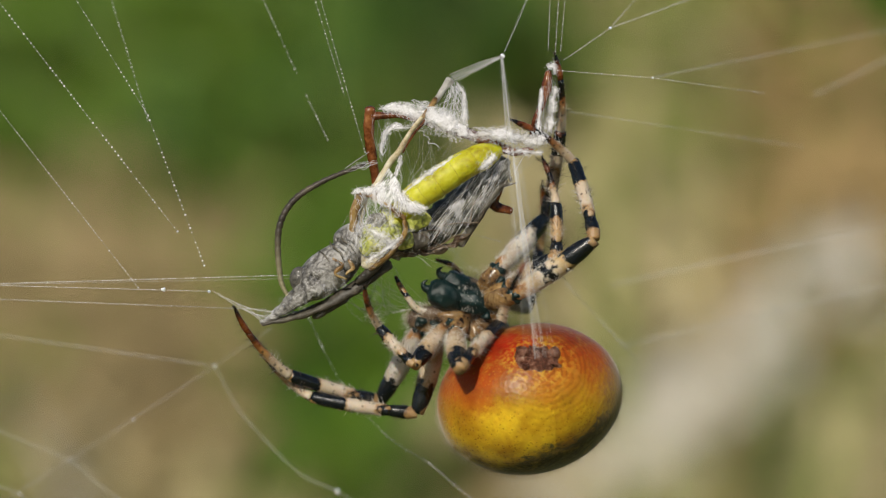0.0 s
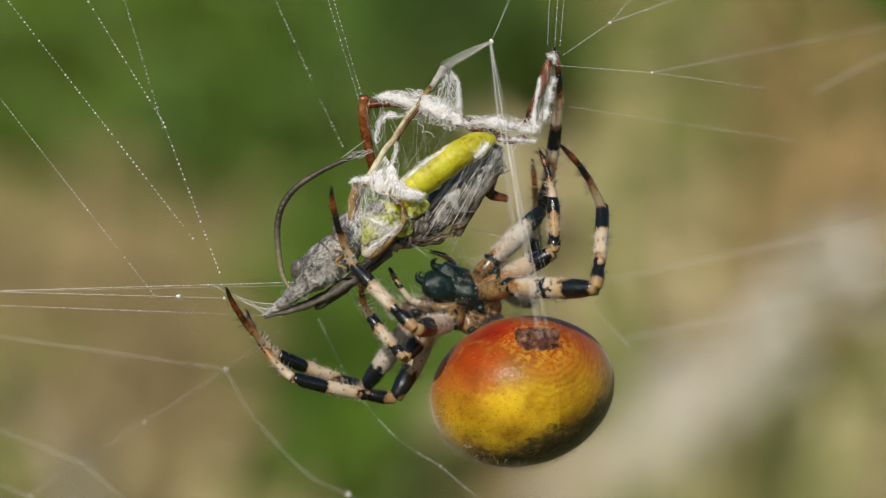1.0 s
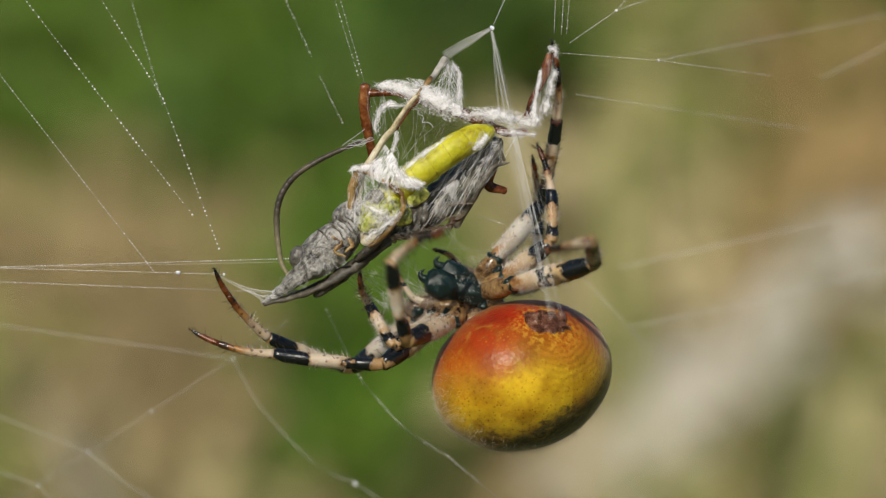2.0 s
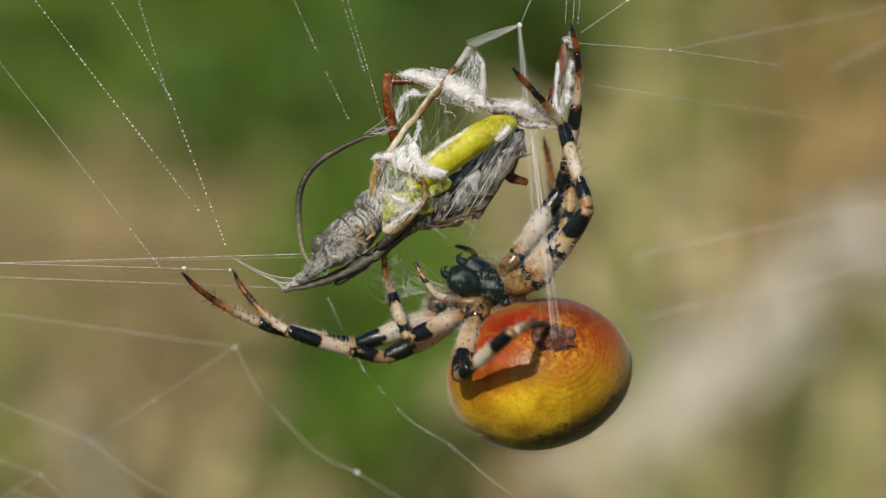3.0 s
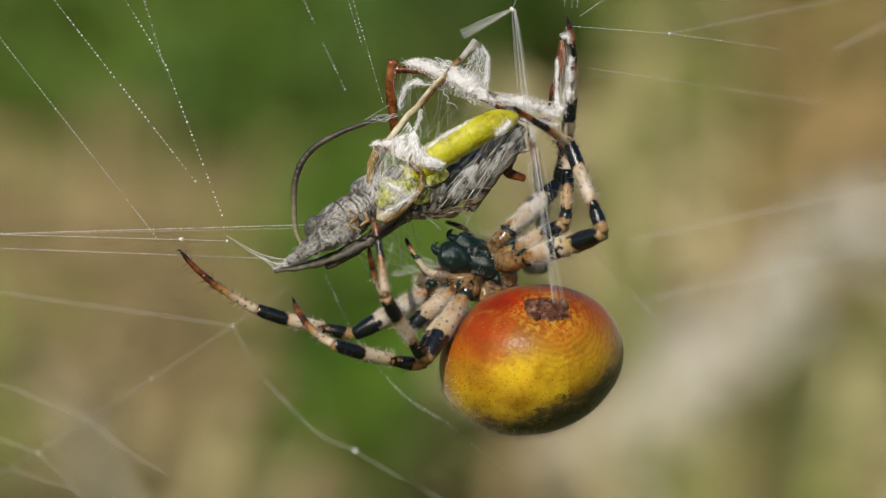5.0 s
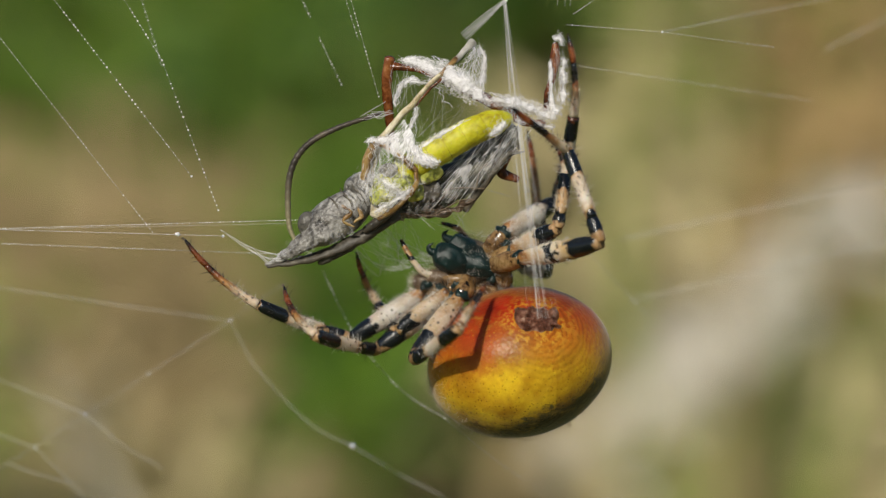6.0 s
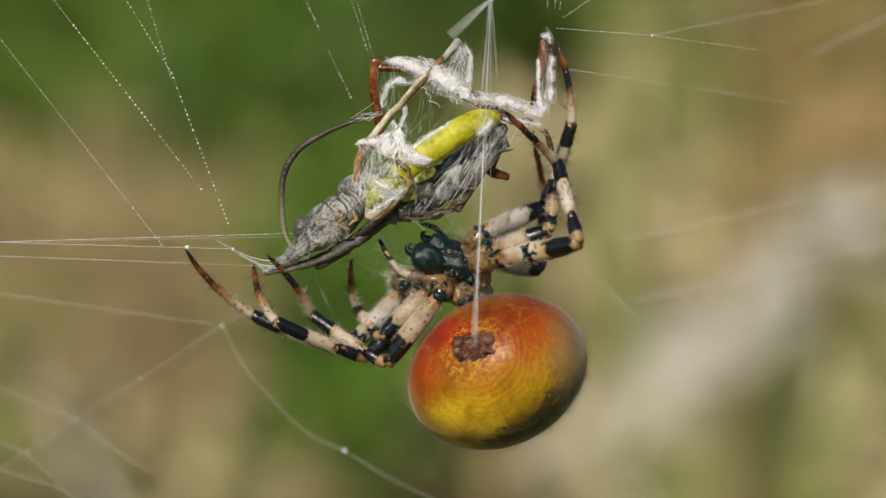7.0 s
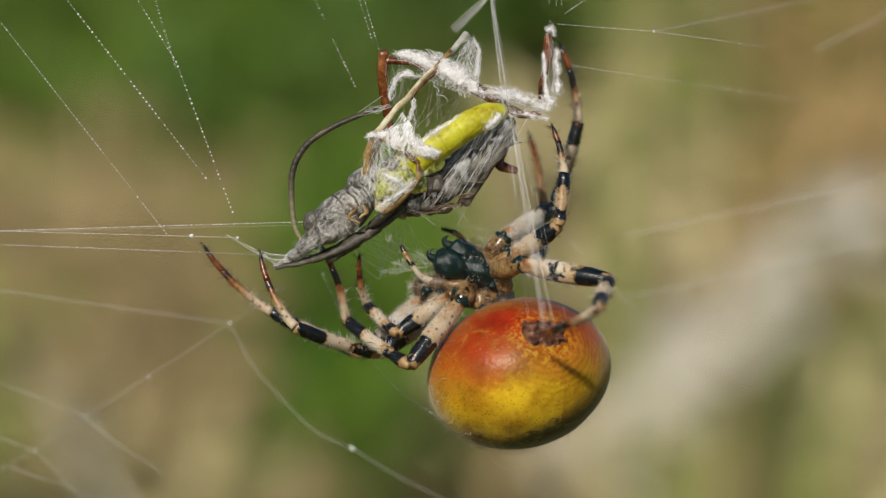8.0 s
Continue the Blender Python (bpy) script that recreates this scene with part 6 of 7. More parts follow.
    walk(lower, [
        (0, web_pose(0.00, 0, 0.00)),
        (0.5, web_pose(0.18, 0, -0.09)),
        (1, web_pose(0.54, 0, -0.45)),
        (1.5, web_pose(0.62, 0, -0.59)),
        (3, web_pose(0.25, 0, -0.59)),
        (3.5, web_pose(-0.02, 0, -0.28)),
        (4, web_pose(0.03, 0, -0.10)),
        (4.5, web_pose(0.07, 0, -0.19)),
        (6, web_pose(0.16, 0, -0.10)),
        (6.5, web_pose(0.12, 0, -0.10)),
        (7, web_pose(0.16, 0, -0.23)),
        (7.5, web_pose(0.39, 0, -0.32)),
        (8, web_pose(0.48, 0, -0.28)),
    ])
    walk(spider, [
        (0, web_pose(2.11, 3.50, -4.76)),
        (0.5, web_pose(1.69, 3.50, -4.53)),
        (1, web_pose(1.28, 3.50, -4.26)),
        (1.2, web_pose(1.19, 3.50, -4.88)),
        (1.5, web_pose(1.28, 3.50, -4.21)),
        (1.7, web_pose(0.95, 3.50, -4.64)),
        (2.8, web_pose(1.98, 3.50, -5.48)),
        (3, web_pose(2.33, 3.50, -5.68)),
        (3.5, web_pose(1.56, 3.50, -4.62)),
        (4, web_pose(2.38, 3.50, -5.72)),
        (4.2, web_pose(2.80, 3.50, -5.35)),
        (4.5, web_pose(2.15, 3.50, -4.76)),
        (5.8, web_pose(1.46, 3.50, -5.83)),
        (6, web_pose(1.51, 3.50, -5.54)),
        (6.5, web_pose(1.97, 3.50, -6.36)),
        (7, web_pose(0.41, 3.50, -5.26)),
        (7.2, web_pose(0.20, 3.50, -5.65)),
        (7.5, web_pose(1.28, 3.50, -6.00)),
        (8, web_pose(1.83, 3.50, -5.95)),
    ])
    walk(abdomen, [
        (0, mm_pose(4.85, -1.50, -7.28, -0.3, 0, 5.1)),
        (0.5, mm_pose(4.49, -1.50, -7.55, -2.9, -4, -5.5)),
        (1, mm_pose(4.75, -1.50, -7.33, -9.8, 0, 13.6)),
        (1.2, mm_pose(4.63, -1.50, -6.73, -8.4, 0, 23.6)),
        (1.5, mm_pose(4.42, -1.50, -7.15, -15.4, 0, 21.0)),
        (1.7, mm_pose(4.49, -1.50, -6.42, -12.3, 0, 27.1)),
        (2.8, mm_pose(4.44, -1.50, -6.09, -8.9, 0, 12.7)),
        (3, mm_pose(4.07, -1.50, -6.41, 3.6, 0, 9.9)),
        (3.5, mm_pose(4.35, -1.50, -7.60, 6.1, -6, -8.3)),
        (4, mm_pose(4.67, -1.50, -6.64, -5.1, 0, 0.8)),
        (4.5, mm_pose(4.35, -1.50, -7.01, -8.9, 0, 12.7)),
        (5.8, mm_pose(3.86, -1.50, -7.23, -5.6, 0, 14.0)),
        (6, mm_pose(3.63, -1.50, -7.28, -2.4, 0, 14.0)),
        (6.5, mm_pose(3.53, -1.50, -8.05, 11.3, -3, 2.0)),
        (7, mm_pose(3.50, -1.50, -8.06, 11.3, -10, -15.6)),
        (7.5, mm_pose(3.63, -1.50, -7.55, 7.7, -5, 0.0)),
        (8, mm_pose(3.60, -1.50, -7.73, -0.3, 0, 20.2)),
    ])
    walk(swath, [
        (0, strung((4.61, -3.00, 14.98), (7.30, -4.40, -8.53))),
        (0.5, strung((3.72, -3.00, 15.24), (5.37, -4.40, -8.31))),
        (1, strung((3.37, -3.00, 16.04), (7.17, -4.40, -7.17))),
        (1.5, strung((2.35, -3.00, 16.21), (7.61, -4.40, -6.47))),
        (2.8, strung((4.57, -3.00, 15.50), (7.62, -4.40, -7.25))),
        (3, strung((4.65, -3.00, 15.49), (7.30, -4.40, -8.98))),
        (3.5, strung((4.38, -3.00, 15.27), (4.80, -4.40, -9.37))),
        (4, strung((4.20, -3.00, 15.35), (6.91, -4.40, -8.36))),
        (4.5, strung((4.55, -3.00, 15.35), (7.70, -4.40, -7.43))),
        (6, strung((3.80, -3.00, 15.88), (6.51, -4.40, -9.07))),
        (6.5, strung((4.51, -3.00, 15.61), (5.55, -4.40, -12.06))),
        (7, strung((3.32, -3.00, 16.14), (2.07, -4.40, -11.01))),
        (7.5, strung((3.05, -3.00, 16.10), (4.76, -4.40, -10.83))),
        (8, strung((3.10, -3.00, 15.92), (7.26, -4.40, -10.12))),
    ])
    walk(fresh, [
        (0, strung((7.30, -4.40, -8.53), (4.61, -3.00, 14.98))),
        (0.5, strung((5.37, -4.40, -8.31), (3.72, -3.00, 15.24))),
        (1, strung((7.17, -4.40, -7.17), (3.37, -3.00, 16.04))),
        (1.5, strung((7.61, -4.40, -6.47), (2.35, -3.00, 16.21))),
        (2.8, strung((7.62, -4.40, -7.25), (4.57, -3.00, 15.50))),
        (3, strung((7.30, -4.40, -8.98), (4.65, -3.00, 15.49))),
        (3.5, strung((4.80, -4.40, -9.37), (4.38, -3.00, 15.27))),
        (4, strung((6.91, -4.40, -8.36), (4.20, -3.00, 15.35))),
        (4.5, strung((7.70, -4.40, -7.43), (4.55, -3.00, 15.35))),
        (6, strung((6.51, -4.40, -9.07), (3.80, -3.00, 15.88))),
        (6.5, strung((5.55, -4.40, -12.06), (4.51, -3.00, 15.61))),
        (7, strung((2.07, -4.40, -11.01), (3.32, -3.00, 16.14))),
        (7.5, strung((4.76, -4.40, -10.83), (3.05, -3.00, 16.10))),
        (8, strung((7.26, -4.40, -10.12), (3.10, -3.00, 15.92))),
    ])
    at(front_left, 0, (-7.21, 1.47, -7.63), (-14.43, -1.68, -5.38), (-18.61, -5.35, 0.20))
    at(front_left, 0.5, (-9.81, 1.93, -4.93), (-16.59, -2.10, -2.71), (-20.57, -6.10, 2.78))
    at(front_left, 1, (-7.99, 0.96, -7.30), (-14.83, -2.50, -4.42), (-18.61, -6.80, 0.99))
    at(front_left, 1.2, (-8.23, 2.88, -6.22), (-14.69, -1.74, -4.23), (-18.60, -5.26, 1.64))
    at(front_left, 1.5, (-8.87, -0.50, -6.79), (-15.39, -4.41, -3.75), (-18.72, -8.99, 1.72))
    at(front_left, 1.7, (-8.90, 1.86, -6.19), (-15.16, -2.63, -3.41), (-18.59, -6.79, 2.33))
    at(front_left, 2.8, (-10.50, 0.95, -4.14), (-18.38, -0.26, -2.27), (-24.68, -2.75, 1.75))
    at(front_left, 3, (-10.68, -0.50, -4.08), (-18.48, -2.22, -2.27), (-24.19, -5.85, 1.75))
    at(front_left, 3.5, (-9.72, 1.44, -5.37), (-17.67, 1.44, -3.41), (-23.53, -0.73, 1.38))
    at(front_left, 4, (-10.27, 0.78, -4.73), (-17.88, -1.62, -2.88), (-23.72, -4.46, 1.57))
    at(front_left, 4.5, (-10.09, -0.50, -5.30), (-17.89, -2.01, -3.34), (-24.04, -4.17, 1.08))
    at(front_left, 5.8, (-10.23, -0.50, -5.05), (-17.78, -2.64, -2.70), (-23.38, -3.62, 2.76))
    at(front_left, 6, (-9.96, -0.50, -5.49), (-17.31, -2.69, -2.60), (-23.22, -2.69, 2.60))
    at(front_left, 6.5, (-9.21, 1.99, -5.76), (-17.00, 1.99, -3.21), (-22.75, 1.99, 2.16))
    at(front_left, 7, (-8.77, 1.10, -6.63), (-16.38, 1.10, -3.60), (-21.38, -1.95, 1.65))
    at(front_left, 7.5, (-9.13, 1.32, -6.19), (-16.45, -0.38, -2.93), (-21.96, -2.39, 2.32))
    at(front_left, 8, (-9.13, 0.95, -6.32), (-16.57, 0.95, -2.89), (-22.17, 0.95, 2.64))

    at(second_left, 0, (-4.19, -1.00, -8.47), (-12.74, -1.00, -7.17), (-17.43, 0.95, -2.59))
    at(second_left, 0.5, (-5.95, -3.34, -7.23), (-14.19, -4.71, -5.02), (-17.97, -0.71, -0.96))
    at(second_left, 1, (-5.48, -1.73, -7.95), (-13.59, -4.12, -6.17), (-17.35, -1.91, -0.91))
    at(second_left, 1.2, (-4.79, -4.13, -7.45), (-11.56, -9.38, -6.31), (-16.37, -6.59, -2.33))
    at(second_left, 1.5, (-3.79, -2.45, -8.40), (-11.79, -5.31, -9.96), (-17.92, -2.28, -10.05))
    at(second_left, 1.7, (-5.90, -5.87, -5.06), (-14.53, -5.87, -4.86), (-21.29, -5.87, -3.79))
    at(second_left, 2.8, (-8.59, -1.00, -4.75), (-16.35, -3.73, -2.11), (-20.76, -1.65, 2.69))
    at(second_left, 3, (-8.49, -1.00, -4.97), (-16.11, -4.26, -2.53), (-20.47, -1.84, 2.15))
    at(second_left, 3.2, (-5.00, -4.50, -6.50), (-13.10, -5.50, -7.00), (-19.00, -4.50, -4.80))
    at(second_left, 3.3, (-4.80, -4.20, -6.90), (-12.60, -6.00, -7.80), (-17.50, -4.50, -6.00))
    at(second_left, 3.5, (-4.48, -3.70, -7.79), (-11.27, -8.66, -5.79), (-14.45, -3.42, -2.75))
    at(second_left, 4, (-4.72, -4.91, -6.94), (-11.31, -10.03, -4.70), (-14.72, -6.06, -0.30))
    at(second_left, 4.5, (-5.22, -3.74, -7.46), (-11.90, -8.55, -4.82), (-15.25, -4.42, -0.52))
    at(second_left, 5.8, (-3.65, -4.94, -7.27), (-10.21, -10.55, -6.96), (-13.64, -4.74, -5.80))
    at(second_left, 6, (-7.84, -1.00, -6.02), (-12.47, -8.15, -4.60), (-15.33, -3.21, -0.84))
    at(second_left, 6.5, (-7.42, -4.04, -5.34), (-14.36, -8.23, -2.34), (-17.57, -5.71, 3.16))
    at(second_left, 7, (-6.94, -1.00, -7.00), (-14.10, -4.68, -3.86), (-16.11, 0.04, 0.67))
    at(second_left, 7.5, (-7.71, -1.00, -6.18), (-14.67, -5.27, -3.37), (-17.19, -1.29, 1.60))
    at(second_left, 8, (-7.69, -1.00, -6.21), (-14.18, -6.16, -3.78), (-17.07, -4.22, 2.11))

    at(third_left, 0, (-4.34, -5.57, -4.39), (-7.15, -3.39, -1.49), (-8.26, -6.47, 1.92))
    at(third_left, 0.5, (-4.65, -4.92, -4.88), (-7.12, -4.92, -1.01), (-7.97, -8.32, 2.16))
    at(third_left, 1, (-4.64, -5.28, -4.50), (-7.44, -3.62, -1.27), (-8.00, -7.07, 1.91))
    at(third_left, 1.5, (-5.47, -4.57, -4.44), (-8.12, -3.58, -0.83), (-8.42, -7.69, 1.47))
    at(third_left, 1.7, (-5.45, -5.09, -3.82), (-7.69, -2.69, -0.61), (-8.22, -6.78, 1.70))
    at(third_left, 2.8, (-6.61, -3.98, -3.06), (-8.22, -1.00, 0.04), (-8.72, -3.30, 4.14))
    at(third_left, 3, (-6.39, -4.14, -3.42), (-7.75, -1.48, 0.07), (-8.35, -3.79, 4.14))
    at(third_left, 3.5, (-6.29, -3.64, -4.09), (-7.47, -0.08, -1.44), (-7.62, -2.42, 2.66))
    at(third_left, 4, (-6.40, -3.55, -3.99), (-8.02, -0.16, -1.35), (-8.15, -3.15, 2.31))
    at(third_left, 4.5, (-5.35, -4.72, -4.42), (-7.60, -1.96, -1.53), (-8.42, -4.56, 2.33))
    at(third_left, 5.8, (-6.18, -1.70, -4.89), (-7.77, 2.00, -2.68), (-9.62, 0.18, 1.27))
    at(third_left, 6, (-6.22, -1.70, -4.84), (-7.86, 2.09, -2.82), (-9.56, 0.96, 1.44))
    at(third_left, 6.5, (-5.13, -4.14, -5.11), (-7.41, -0.98, -2.69), (-8.57, -3.72, 0.99))
    at(third_left, 7, (-5.80, -1.70, -5.30), (-7.85, 1.73, -3.04), (-8.16, -0.86, 0.90))
    at(third_left, 7.5, (-5.71, -3.95, -4.66), (-7.78, -0.48, -2.49), (-8.36, -3.08, 1.41))
    at(third_left, 8, (-6.17, -3.38, -4.45), (-8.70, -0.23, -2.28), (-9.20, -2.46, 1.85))

    at(rear_left, 0, (-0.75, -10.66, -5.16), (1.76, -4.33, -1.89), (4.83, -6.14, 4.16))
    at(rear_left, 0.2, (-1.67, -10.85, -4.75), (-1.65, -4.47, -0.70), (-2.98, -8.24, 5.07))
    at(rear_left, 0.35, (-3.29, -10.92, -3.54), (-6.42, -5.70, 0.93), (-8.97, -9.45, 6.29))
    at(rear_left, 0.5, (-3.80, -10.82, -3.11), (-8.32, -7.78, 2.13), (-10.36, -11.57, 7.67))
    at(rear_left, 1, (-4.43, -10.62, -2.17), (-8.35, -6.19, 2.53), (-10.23, -8.94, 8.71))
    at(rear_left, 1.2, (-4.19, -10.72, -1.26), (-8.33, -6.73, 3.66), (-9.62, -10.81, 9.23))
    at(rear_left, 1.5, (-4.89, -10.34, -2.40), (-8.90, -5.76, 2.08), (-10.52, -8.23, 8.45))
    at(rear_left, 1.7, (-4.86, -10.37, -1.72), (-8.65, -6.33, 3.43), (-9.84, -10.42, 9.01))
    at(rear_left, 2.3, (-5.84, -8.52, -5.08), (-1.81, -14.55, -2.96), (1.72, -8.51, -2.32))
    at(rear_left, 2.8, (-4.99, -6.35, -7.39), (0.61, -10.66, -4.71), (4.61, -5.32, -2.54))
    at(rear_left, 3, (-2.30, -8.10, -6.60), (1.90, -12.50, -2.90), (5.50, -6.70, -2.60))
    at(rear_left, 3.25, (-4.27, -7.19, -5.34), (-6.69, -13.00, -2.00), (-9.39, -8.20, 1.32))
    at(rear_left, 3.5, (-5.63, -6.53, -4.67), (-10.50, -10.30, -0.69), (-13.90, -12.00, 4.88))
    at(rear_left, 4, (-5.43, -7.07, -4.01), (-10.85, -9.90, 0.07), (-13.03, -14.20, 4.69))
    at(rear_left, 4.5, (-4.19, -6.85, -5.87), (-9.93, -8.41, -1.27), (-11.55, -13.05, 3.65))
    at(rear_left, 5.2, (-4.11, -5.87, -6.86), (-6.57, -11.41, -2.10), (-7.48, -8.39, 3.81))
    at(rear_left, 5.8, (-5.48, -6.45, -6.96), (-3.77, -13.21, -4.04), (-1.79, -7.36, -0.71))
    at(rear_left, 6, (-5.34, -6.03, -7.22), (-1.30, -12.10, -3.80), (0.60, -6.20, -0.80))
    at(rear_left, 6.1, (-4.70, -5.65, -7.70), (-0.20, -11.30, -4.60), (2.20, -5.60, -1.80))
    at(rear_left, 6.2, (-4.00, -5.26, -8.19), (0.89, -10.56, -5.92), (4.43, -4.62, -4.71))
    at(rear_left, 6.5, (-4.21, -5.72, -8.01), (1.91, -9.15, -5.19), (5.24, -3.00, -5.77))
    at(rear_left, 6.75, (-5.64, -2.00, -7.18), (-8.24, -8.37, -3.87), (-10.15, -3.04, -0.10))
    at(rear_left, 7, (-5.34, -2.00, -7.42), (-11.47, 0.23, -3.59), (-14.68, -3.98, 1.02))
    at(rear_left, 7.5, (-4.77, -5.75, -6.48), (-10.52, -1.70, -3.72), (-14.13, -3.62, 1.98))
    at(rear_left, 8, (-5.01, -5.16, -6.73), (-10.36, -0.89, -3.52), (-12.43, -3.01, 2.84))

    at(front_right, 0, (6.23, 1.94, 7.33), (7.42, 0.15, 14.31), (6.85, -2.27, 20.42))
    at(front_right, 0.5, (6.68, 1.58, 7.07), (7.75, -0.59, 13.96), (6.99, -2.83, 20.12))
    at(front_right, 1, (6.38, 1.83, 7.25), (7.49, -0.59, 14.05), (7.24, -2.71, 20.30))
    at(front_right, 1.5, (6.16, 2.21, 7.22), (7.41, -0.28, 13.97), (6.88, -2.45, 20.18))
    at(front_right, 3, (5.75, -0.07, 8.31), (6.98, -2.14, 15.20), (6.49, -4.41, 21.38))
    at(front_right, 3.5, (6.78, 0.64, 7.33), (7.86, -1.80, 14.13), (7.26, -4.00, 20.32))
    at(front_right, 4, (6.11, -0.72, 8.07), (6.99, -3.07, 14.92), (6.35, -5.51, 21.02))
    at(front_right, 4.5, (6.25, 1.64, 7.47), (7.26, -0.38, 14.41), (6.85, -2.76, 20.55))
    at(front_right, 6, (6.72, 3.14, 5.67), (8.03, 0.87, 12.48), (7.56, 0.46, 19.06))
    at(front_right, 6.5, (7.06, 2.62, 5.74), (8.44, 1.24, 12.78), (7.41, 0.46, 19.25))
    at(front_right, 7, (7.41, 2.42, 5.26), (9.64, 0.61, 11.97), (8.38, 0.22, 18.69))
    at(front_right, 7.5, (6.80, 3.11, 5.57), (9.05, 2.75, 12.85), (7.37, 2.39, 19.40))
    at(front_right, 8, (6.52, 3.41, 5.62), (8.62, 3.05, 12.91), (6.94, 2.70, 19.30))

    at(second_right, 0, (6.90, -3.36, 4.12), (6.96, -1.89, 8.37), (5.93, -0.49, 12.09))
    at(second_right, 0.5, (7.31, -2.45, 3.96), (7.40, -0.36, 7.94), (6.00, -0.44, 11.83))
    at(second_right, 1, (7.18, -3.09, 3.83), (7.20, -1.75, 8.13), (6.18, -0.81, 11.99))
    at(second_right, 1.5, (6.94, -3.43, 4.00), (6.85, -1.71, 8.16), (5.70, -0.71, 11.96))
    at(second_right, 3, (6.48, -1.65, 5.82), (6.86, 0.38, 9.42), (6.15, 2.44, 12.89))
    at(second_right, 3.5, (7.28, -1.68, 4.43), (7.79, 0.89, 8.00), (7.11, 3.96, 10.63))
    at(second_right, 4, (7.07, -1.68, 4.79), (7.08, -0.04, 8.88), (6.39, 2.47, 12.05))
    at(second_right, 4.5, (6.81, -3.90, 3.77), (6.96, -2.68, 8.10), (6.20, 0.51, 10.56))
    at(second_right, 6, (6.51, -4.50, 3.51), (7.22, -3.09, 7.73), (6.70, 0.24, 10.06))
    at(second_right, 6.5, (7.31, -2.94, 3.69), (7.69, -1.02, 7.74), (7.04, 2.35, 9.99))
    at(second_right, 7, (7.75, -1.68, 3.28), (8.27, 0.32, 7.26), (7.52, 0.22, 11.46))
    at(second_right, 7.5, (7.05, -3.18, 4.01), (7.54, -1.66, 8.21), (6.76, -0.45, 12.05))
    at(second_right, 8, (6.62, -3.82, 4.16), (7.18, -2.14, 8.29), (6.22, -1.22, 12.17))

    at(third_right, 0, (4.90, 4.30, -0.09), (5.95, 6.80, 4.81), (6.11, 4.18, 10.32))
    at(third_right, 0.5, (5.86, 3.83, 0.48), (6.46, 4.67, 5.98), (5.93, 1.94, 11.41))
    at(third_right, 1, (5.64, 3.78, -0.36), (6.00, 3.73, 5.75), (5.67, 3.49, 11.95))
    at(third_right, 1.5, (6.21, 3.55, 0.84), (6.08, 4.59, 6.34), (5.70, 0.57, 10.91))
    at(third_right, 3, (5.01, 4.33, 1.53), (5.58, 6.00, 6.85), (4.61, 4.92, 12.77))
    at(third_right, 3.5, (6.19, 3.57, 0.97), (6.68, 5.83, 6.07), (5.28, 5.67, 12.02))
    at(third_right, 4, (5.51, 4.09, 1.30), (5.19, 4.05, 7.41), (3.89, 1.39, 12.21))
    at(third_right, 4.5, (5.14, 4.26, 0.26), (5.17, 5.24, 5.78), (3.89, 3.41, 11.45))
    at(third_right, 6, (6.12, 3.42, -0.23), (5.12, 3.92, 5.26), (4.40, 3.77, 11.36))
    at(third_right, 6.5, (5.59, 3.99, 0.24), (5.26, 6.31, 5.32), (4.43, 6.19, 11.50))
    at(third_right, 7, (7.10, 2.05, 0.01), (7.59, 4.43, 5.06), (6.66, 1.26, 10.18))
    at(third_right, 7.5, (6.21, 3.42, 1.81), (6.76, 7.23, 5.87), (5.51, 7.06, 12.58))
    at(third_right, 8, (5.52, 4.02, 1.64), (5.86, 7.62, 5.92), (4.54, 7.47, 12.23))

    at(rear_right, 0, (9.81, -6.05, 5.51), (8.36, -1.44, 11.79), (3.20, -4.85, 15.00))
    at(rear_right, 0.5, (9.77, -6.72, 5.30), (8.53, -1.84, 11.41), (3.20, -5.17, 14.44))
    at(rear_right, 0.8, (9.96, -8.58, 2.94), (9.16, -4.26, 9.54), (5.18, -8.84, 12.98))
    at(rear_right, 1, (10.30, -8.44, 0.83), (11.11, -3.81, 7.20), (7.79, -7.41, 12.17))
    at(rear_right, 1.2, (9.26, -9.75, 0.20), (12.93, -3.74, 3.83), (11.05, -9.98, 6.30))
    at(rear_right, 1.35, (10.32, -8.40, 0.84), (11.18, -16.23, 1.63), (8.35, -22.57, 0.93))
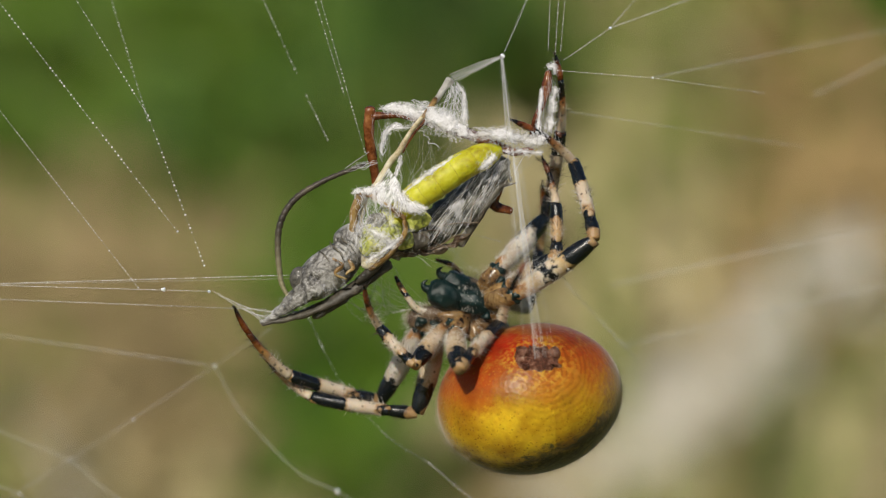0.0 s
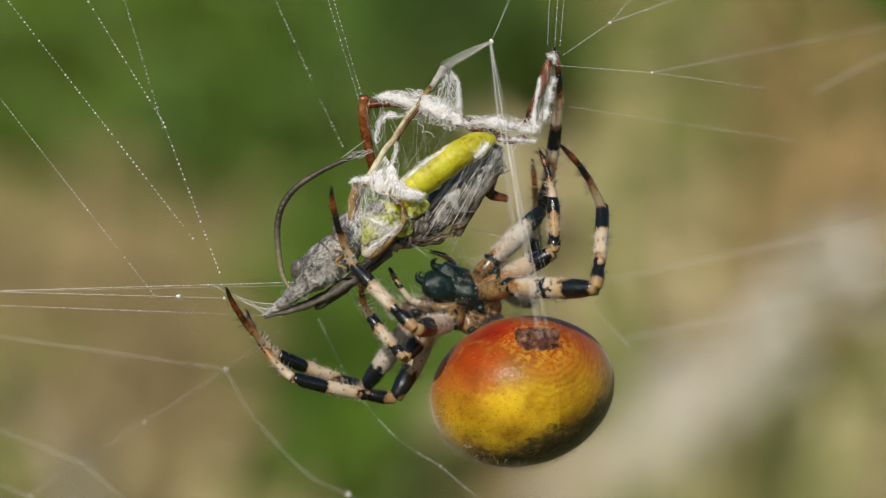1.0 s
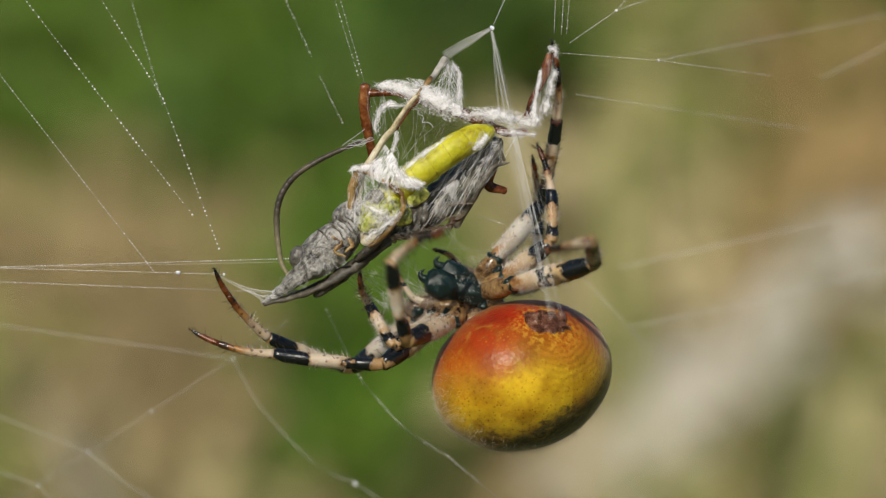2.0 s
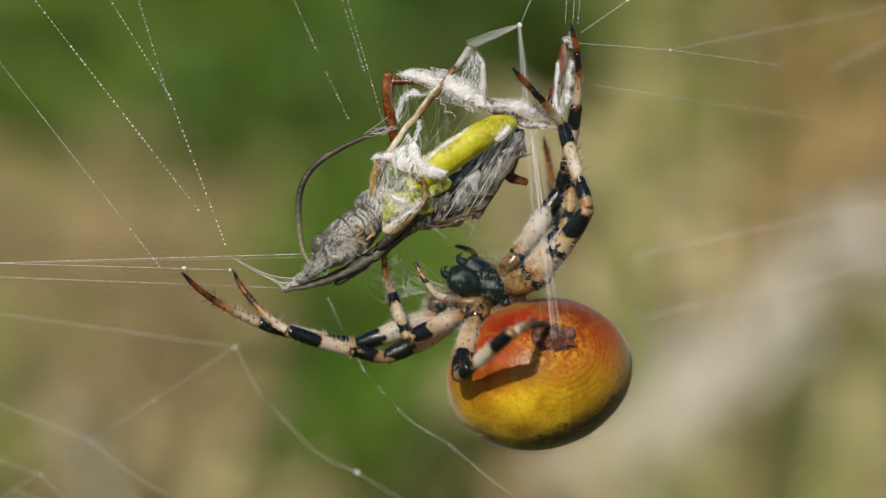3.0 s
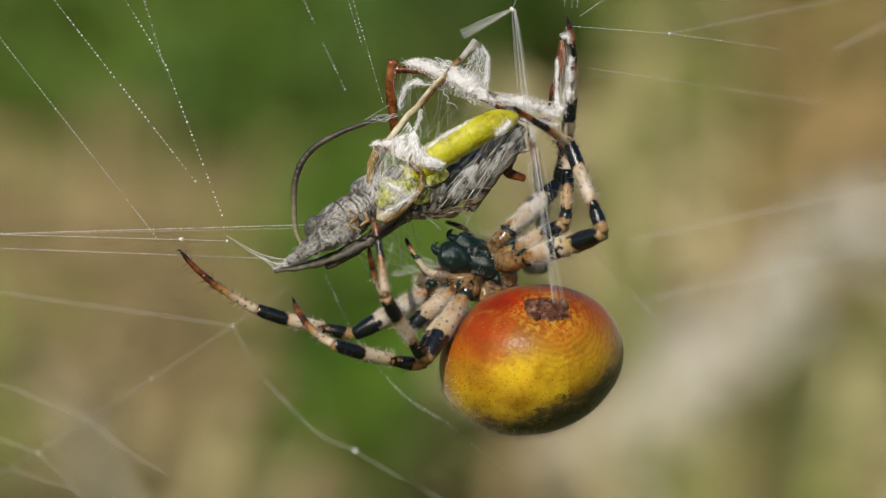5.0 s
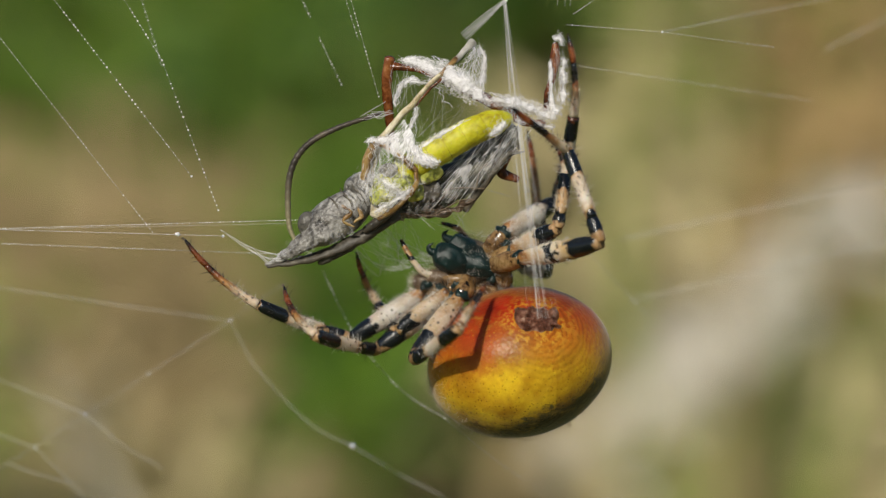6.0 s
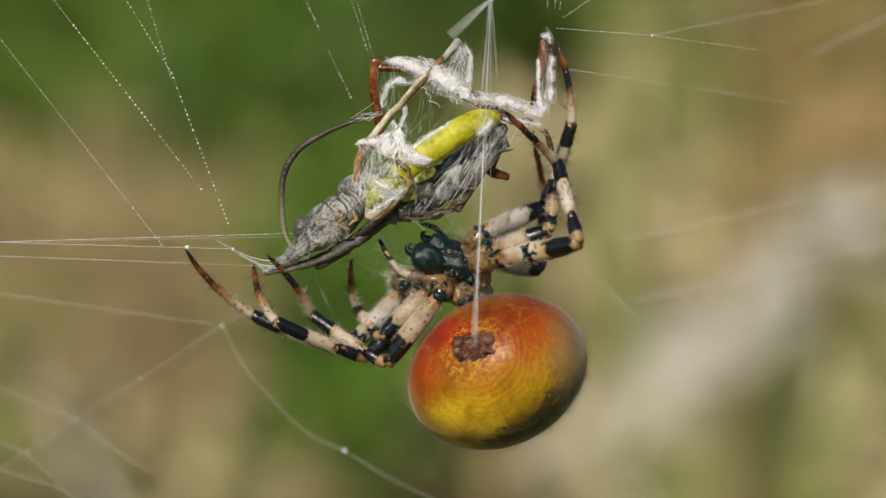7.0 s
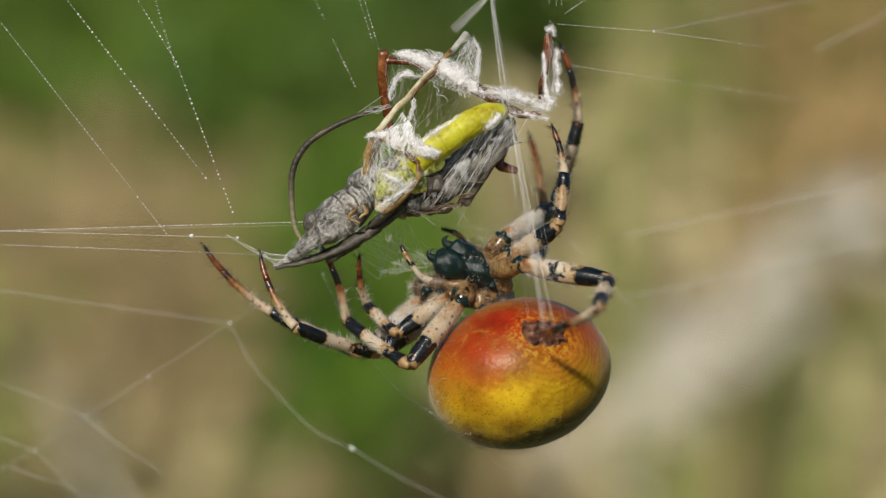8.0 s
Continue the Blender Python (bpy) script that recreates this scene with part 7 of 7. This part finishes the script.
    at(rear_right, 1.5, (10.82, -7.39, 1.26), (9.66, -15.01, -0.53), (5.57, -9.90, -2.94))
    at(rear_right, 1.7, (10.78, -7.45, 1.72), (9.67, -15.25, 0.90), (6.70, -9.34, -1.33))
    at(rear_right, 2.2, (9.43, -9.08, 3.46), (8.89, -16.41, 6.41), (5.25, -10.46, 6.45))
    at(rear_right, 2.8, (7.68, -7.75, 6.89), (5.81, -3.95, 13.58), (1.55, -7.18, 18.04))
    at(rear_right, 3, (7.66, -7.76, 6.89), (5.80, -3.94, 13.58), (1.70, -7.59, 17.89))
    at(rear_right, 3.5, (8.20, -8.80, 5.67), (6.80, -4.00, 11.81), (2.00, -6.10, 16.41))
    at(rear_right, 4, (8.75, -8.90, 4.92), (6.33, -6.87, 12.19), (2.00, -11.31, 15.37))
    at(rear_right, 4.5, (9.59, -8.91, 3.33), (6.94, -6.31, 10.32), (2.30, -10.76, 13.03))
    at(rear_right, 5.8, (9.46, -9.38, 2.62), (6.99, -7.49, 9.90), (2.70, -12.48, 12.21))
    at(rear_right, 6, (9.70, -9.12, 2.47), (7.25, -6.58, 9.56), (2.72, -10.72, 12.87))
    at(rear_right, 6.5, (9.59, -9.25, 2.51), (7.05, -8.79, 9.99), (2.98, -13.67, 12.89))
    at(rear_right, 7, (9.74, -9.11, 2.45), (8.17, -4.67, 8.82), (3.82, -8.46, 12.73))
    at(rear_right, 7.3, (9.06, -9.97, 2.00), (8.65, -4.95, 8.11), (4.51, -8.97, 12.02))
    at(rear_right, 7.5, (9.26, -9.75, 0.26), (10.50, -4.13, 5.70), (6.80, -4.13, 11.61))
    at(rear_right, 7.7, (9.22, -9.59, -0.51), (11.66, -2.66, 2.44), (7.88, -8.06, 4.72))
    at(rear_right, 7.85, (9.95, -8.77, -0.16), (10.36, -16.66, -0.72), (6.59, -22.53, -0.50))
    at(rear_right, 8, (10.45, -7.97, -0.02), (9.16, -15.56, -1.88), (4.88, -10.50, -4.05))

    for leg, rows in steps.values():
        stride(leg, rows)


motions()
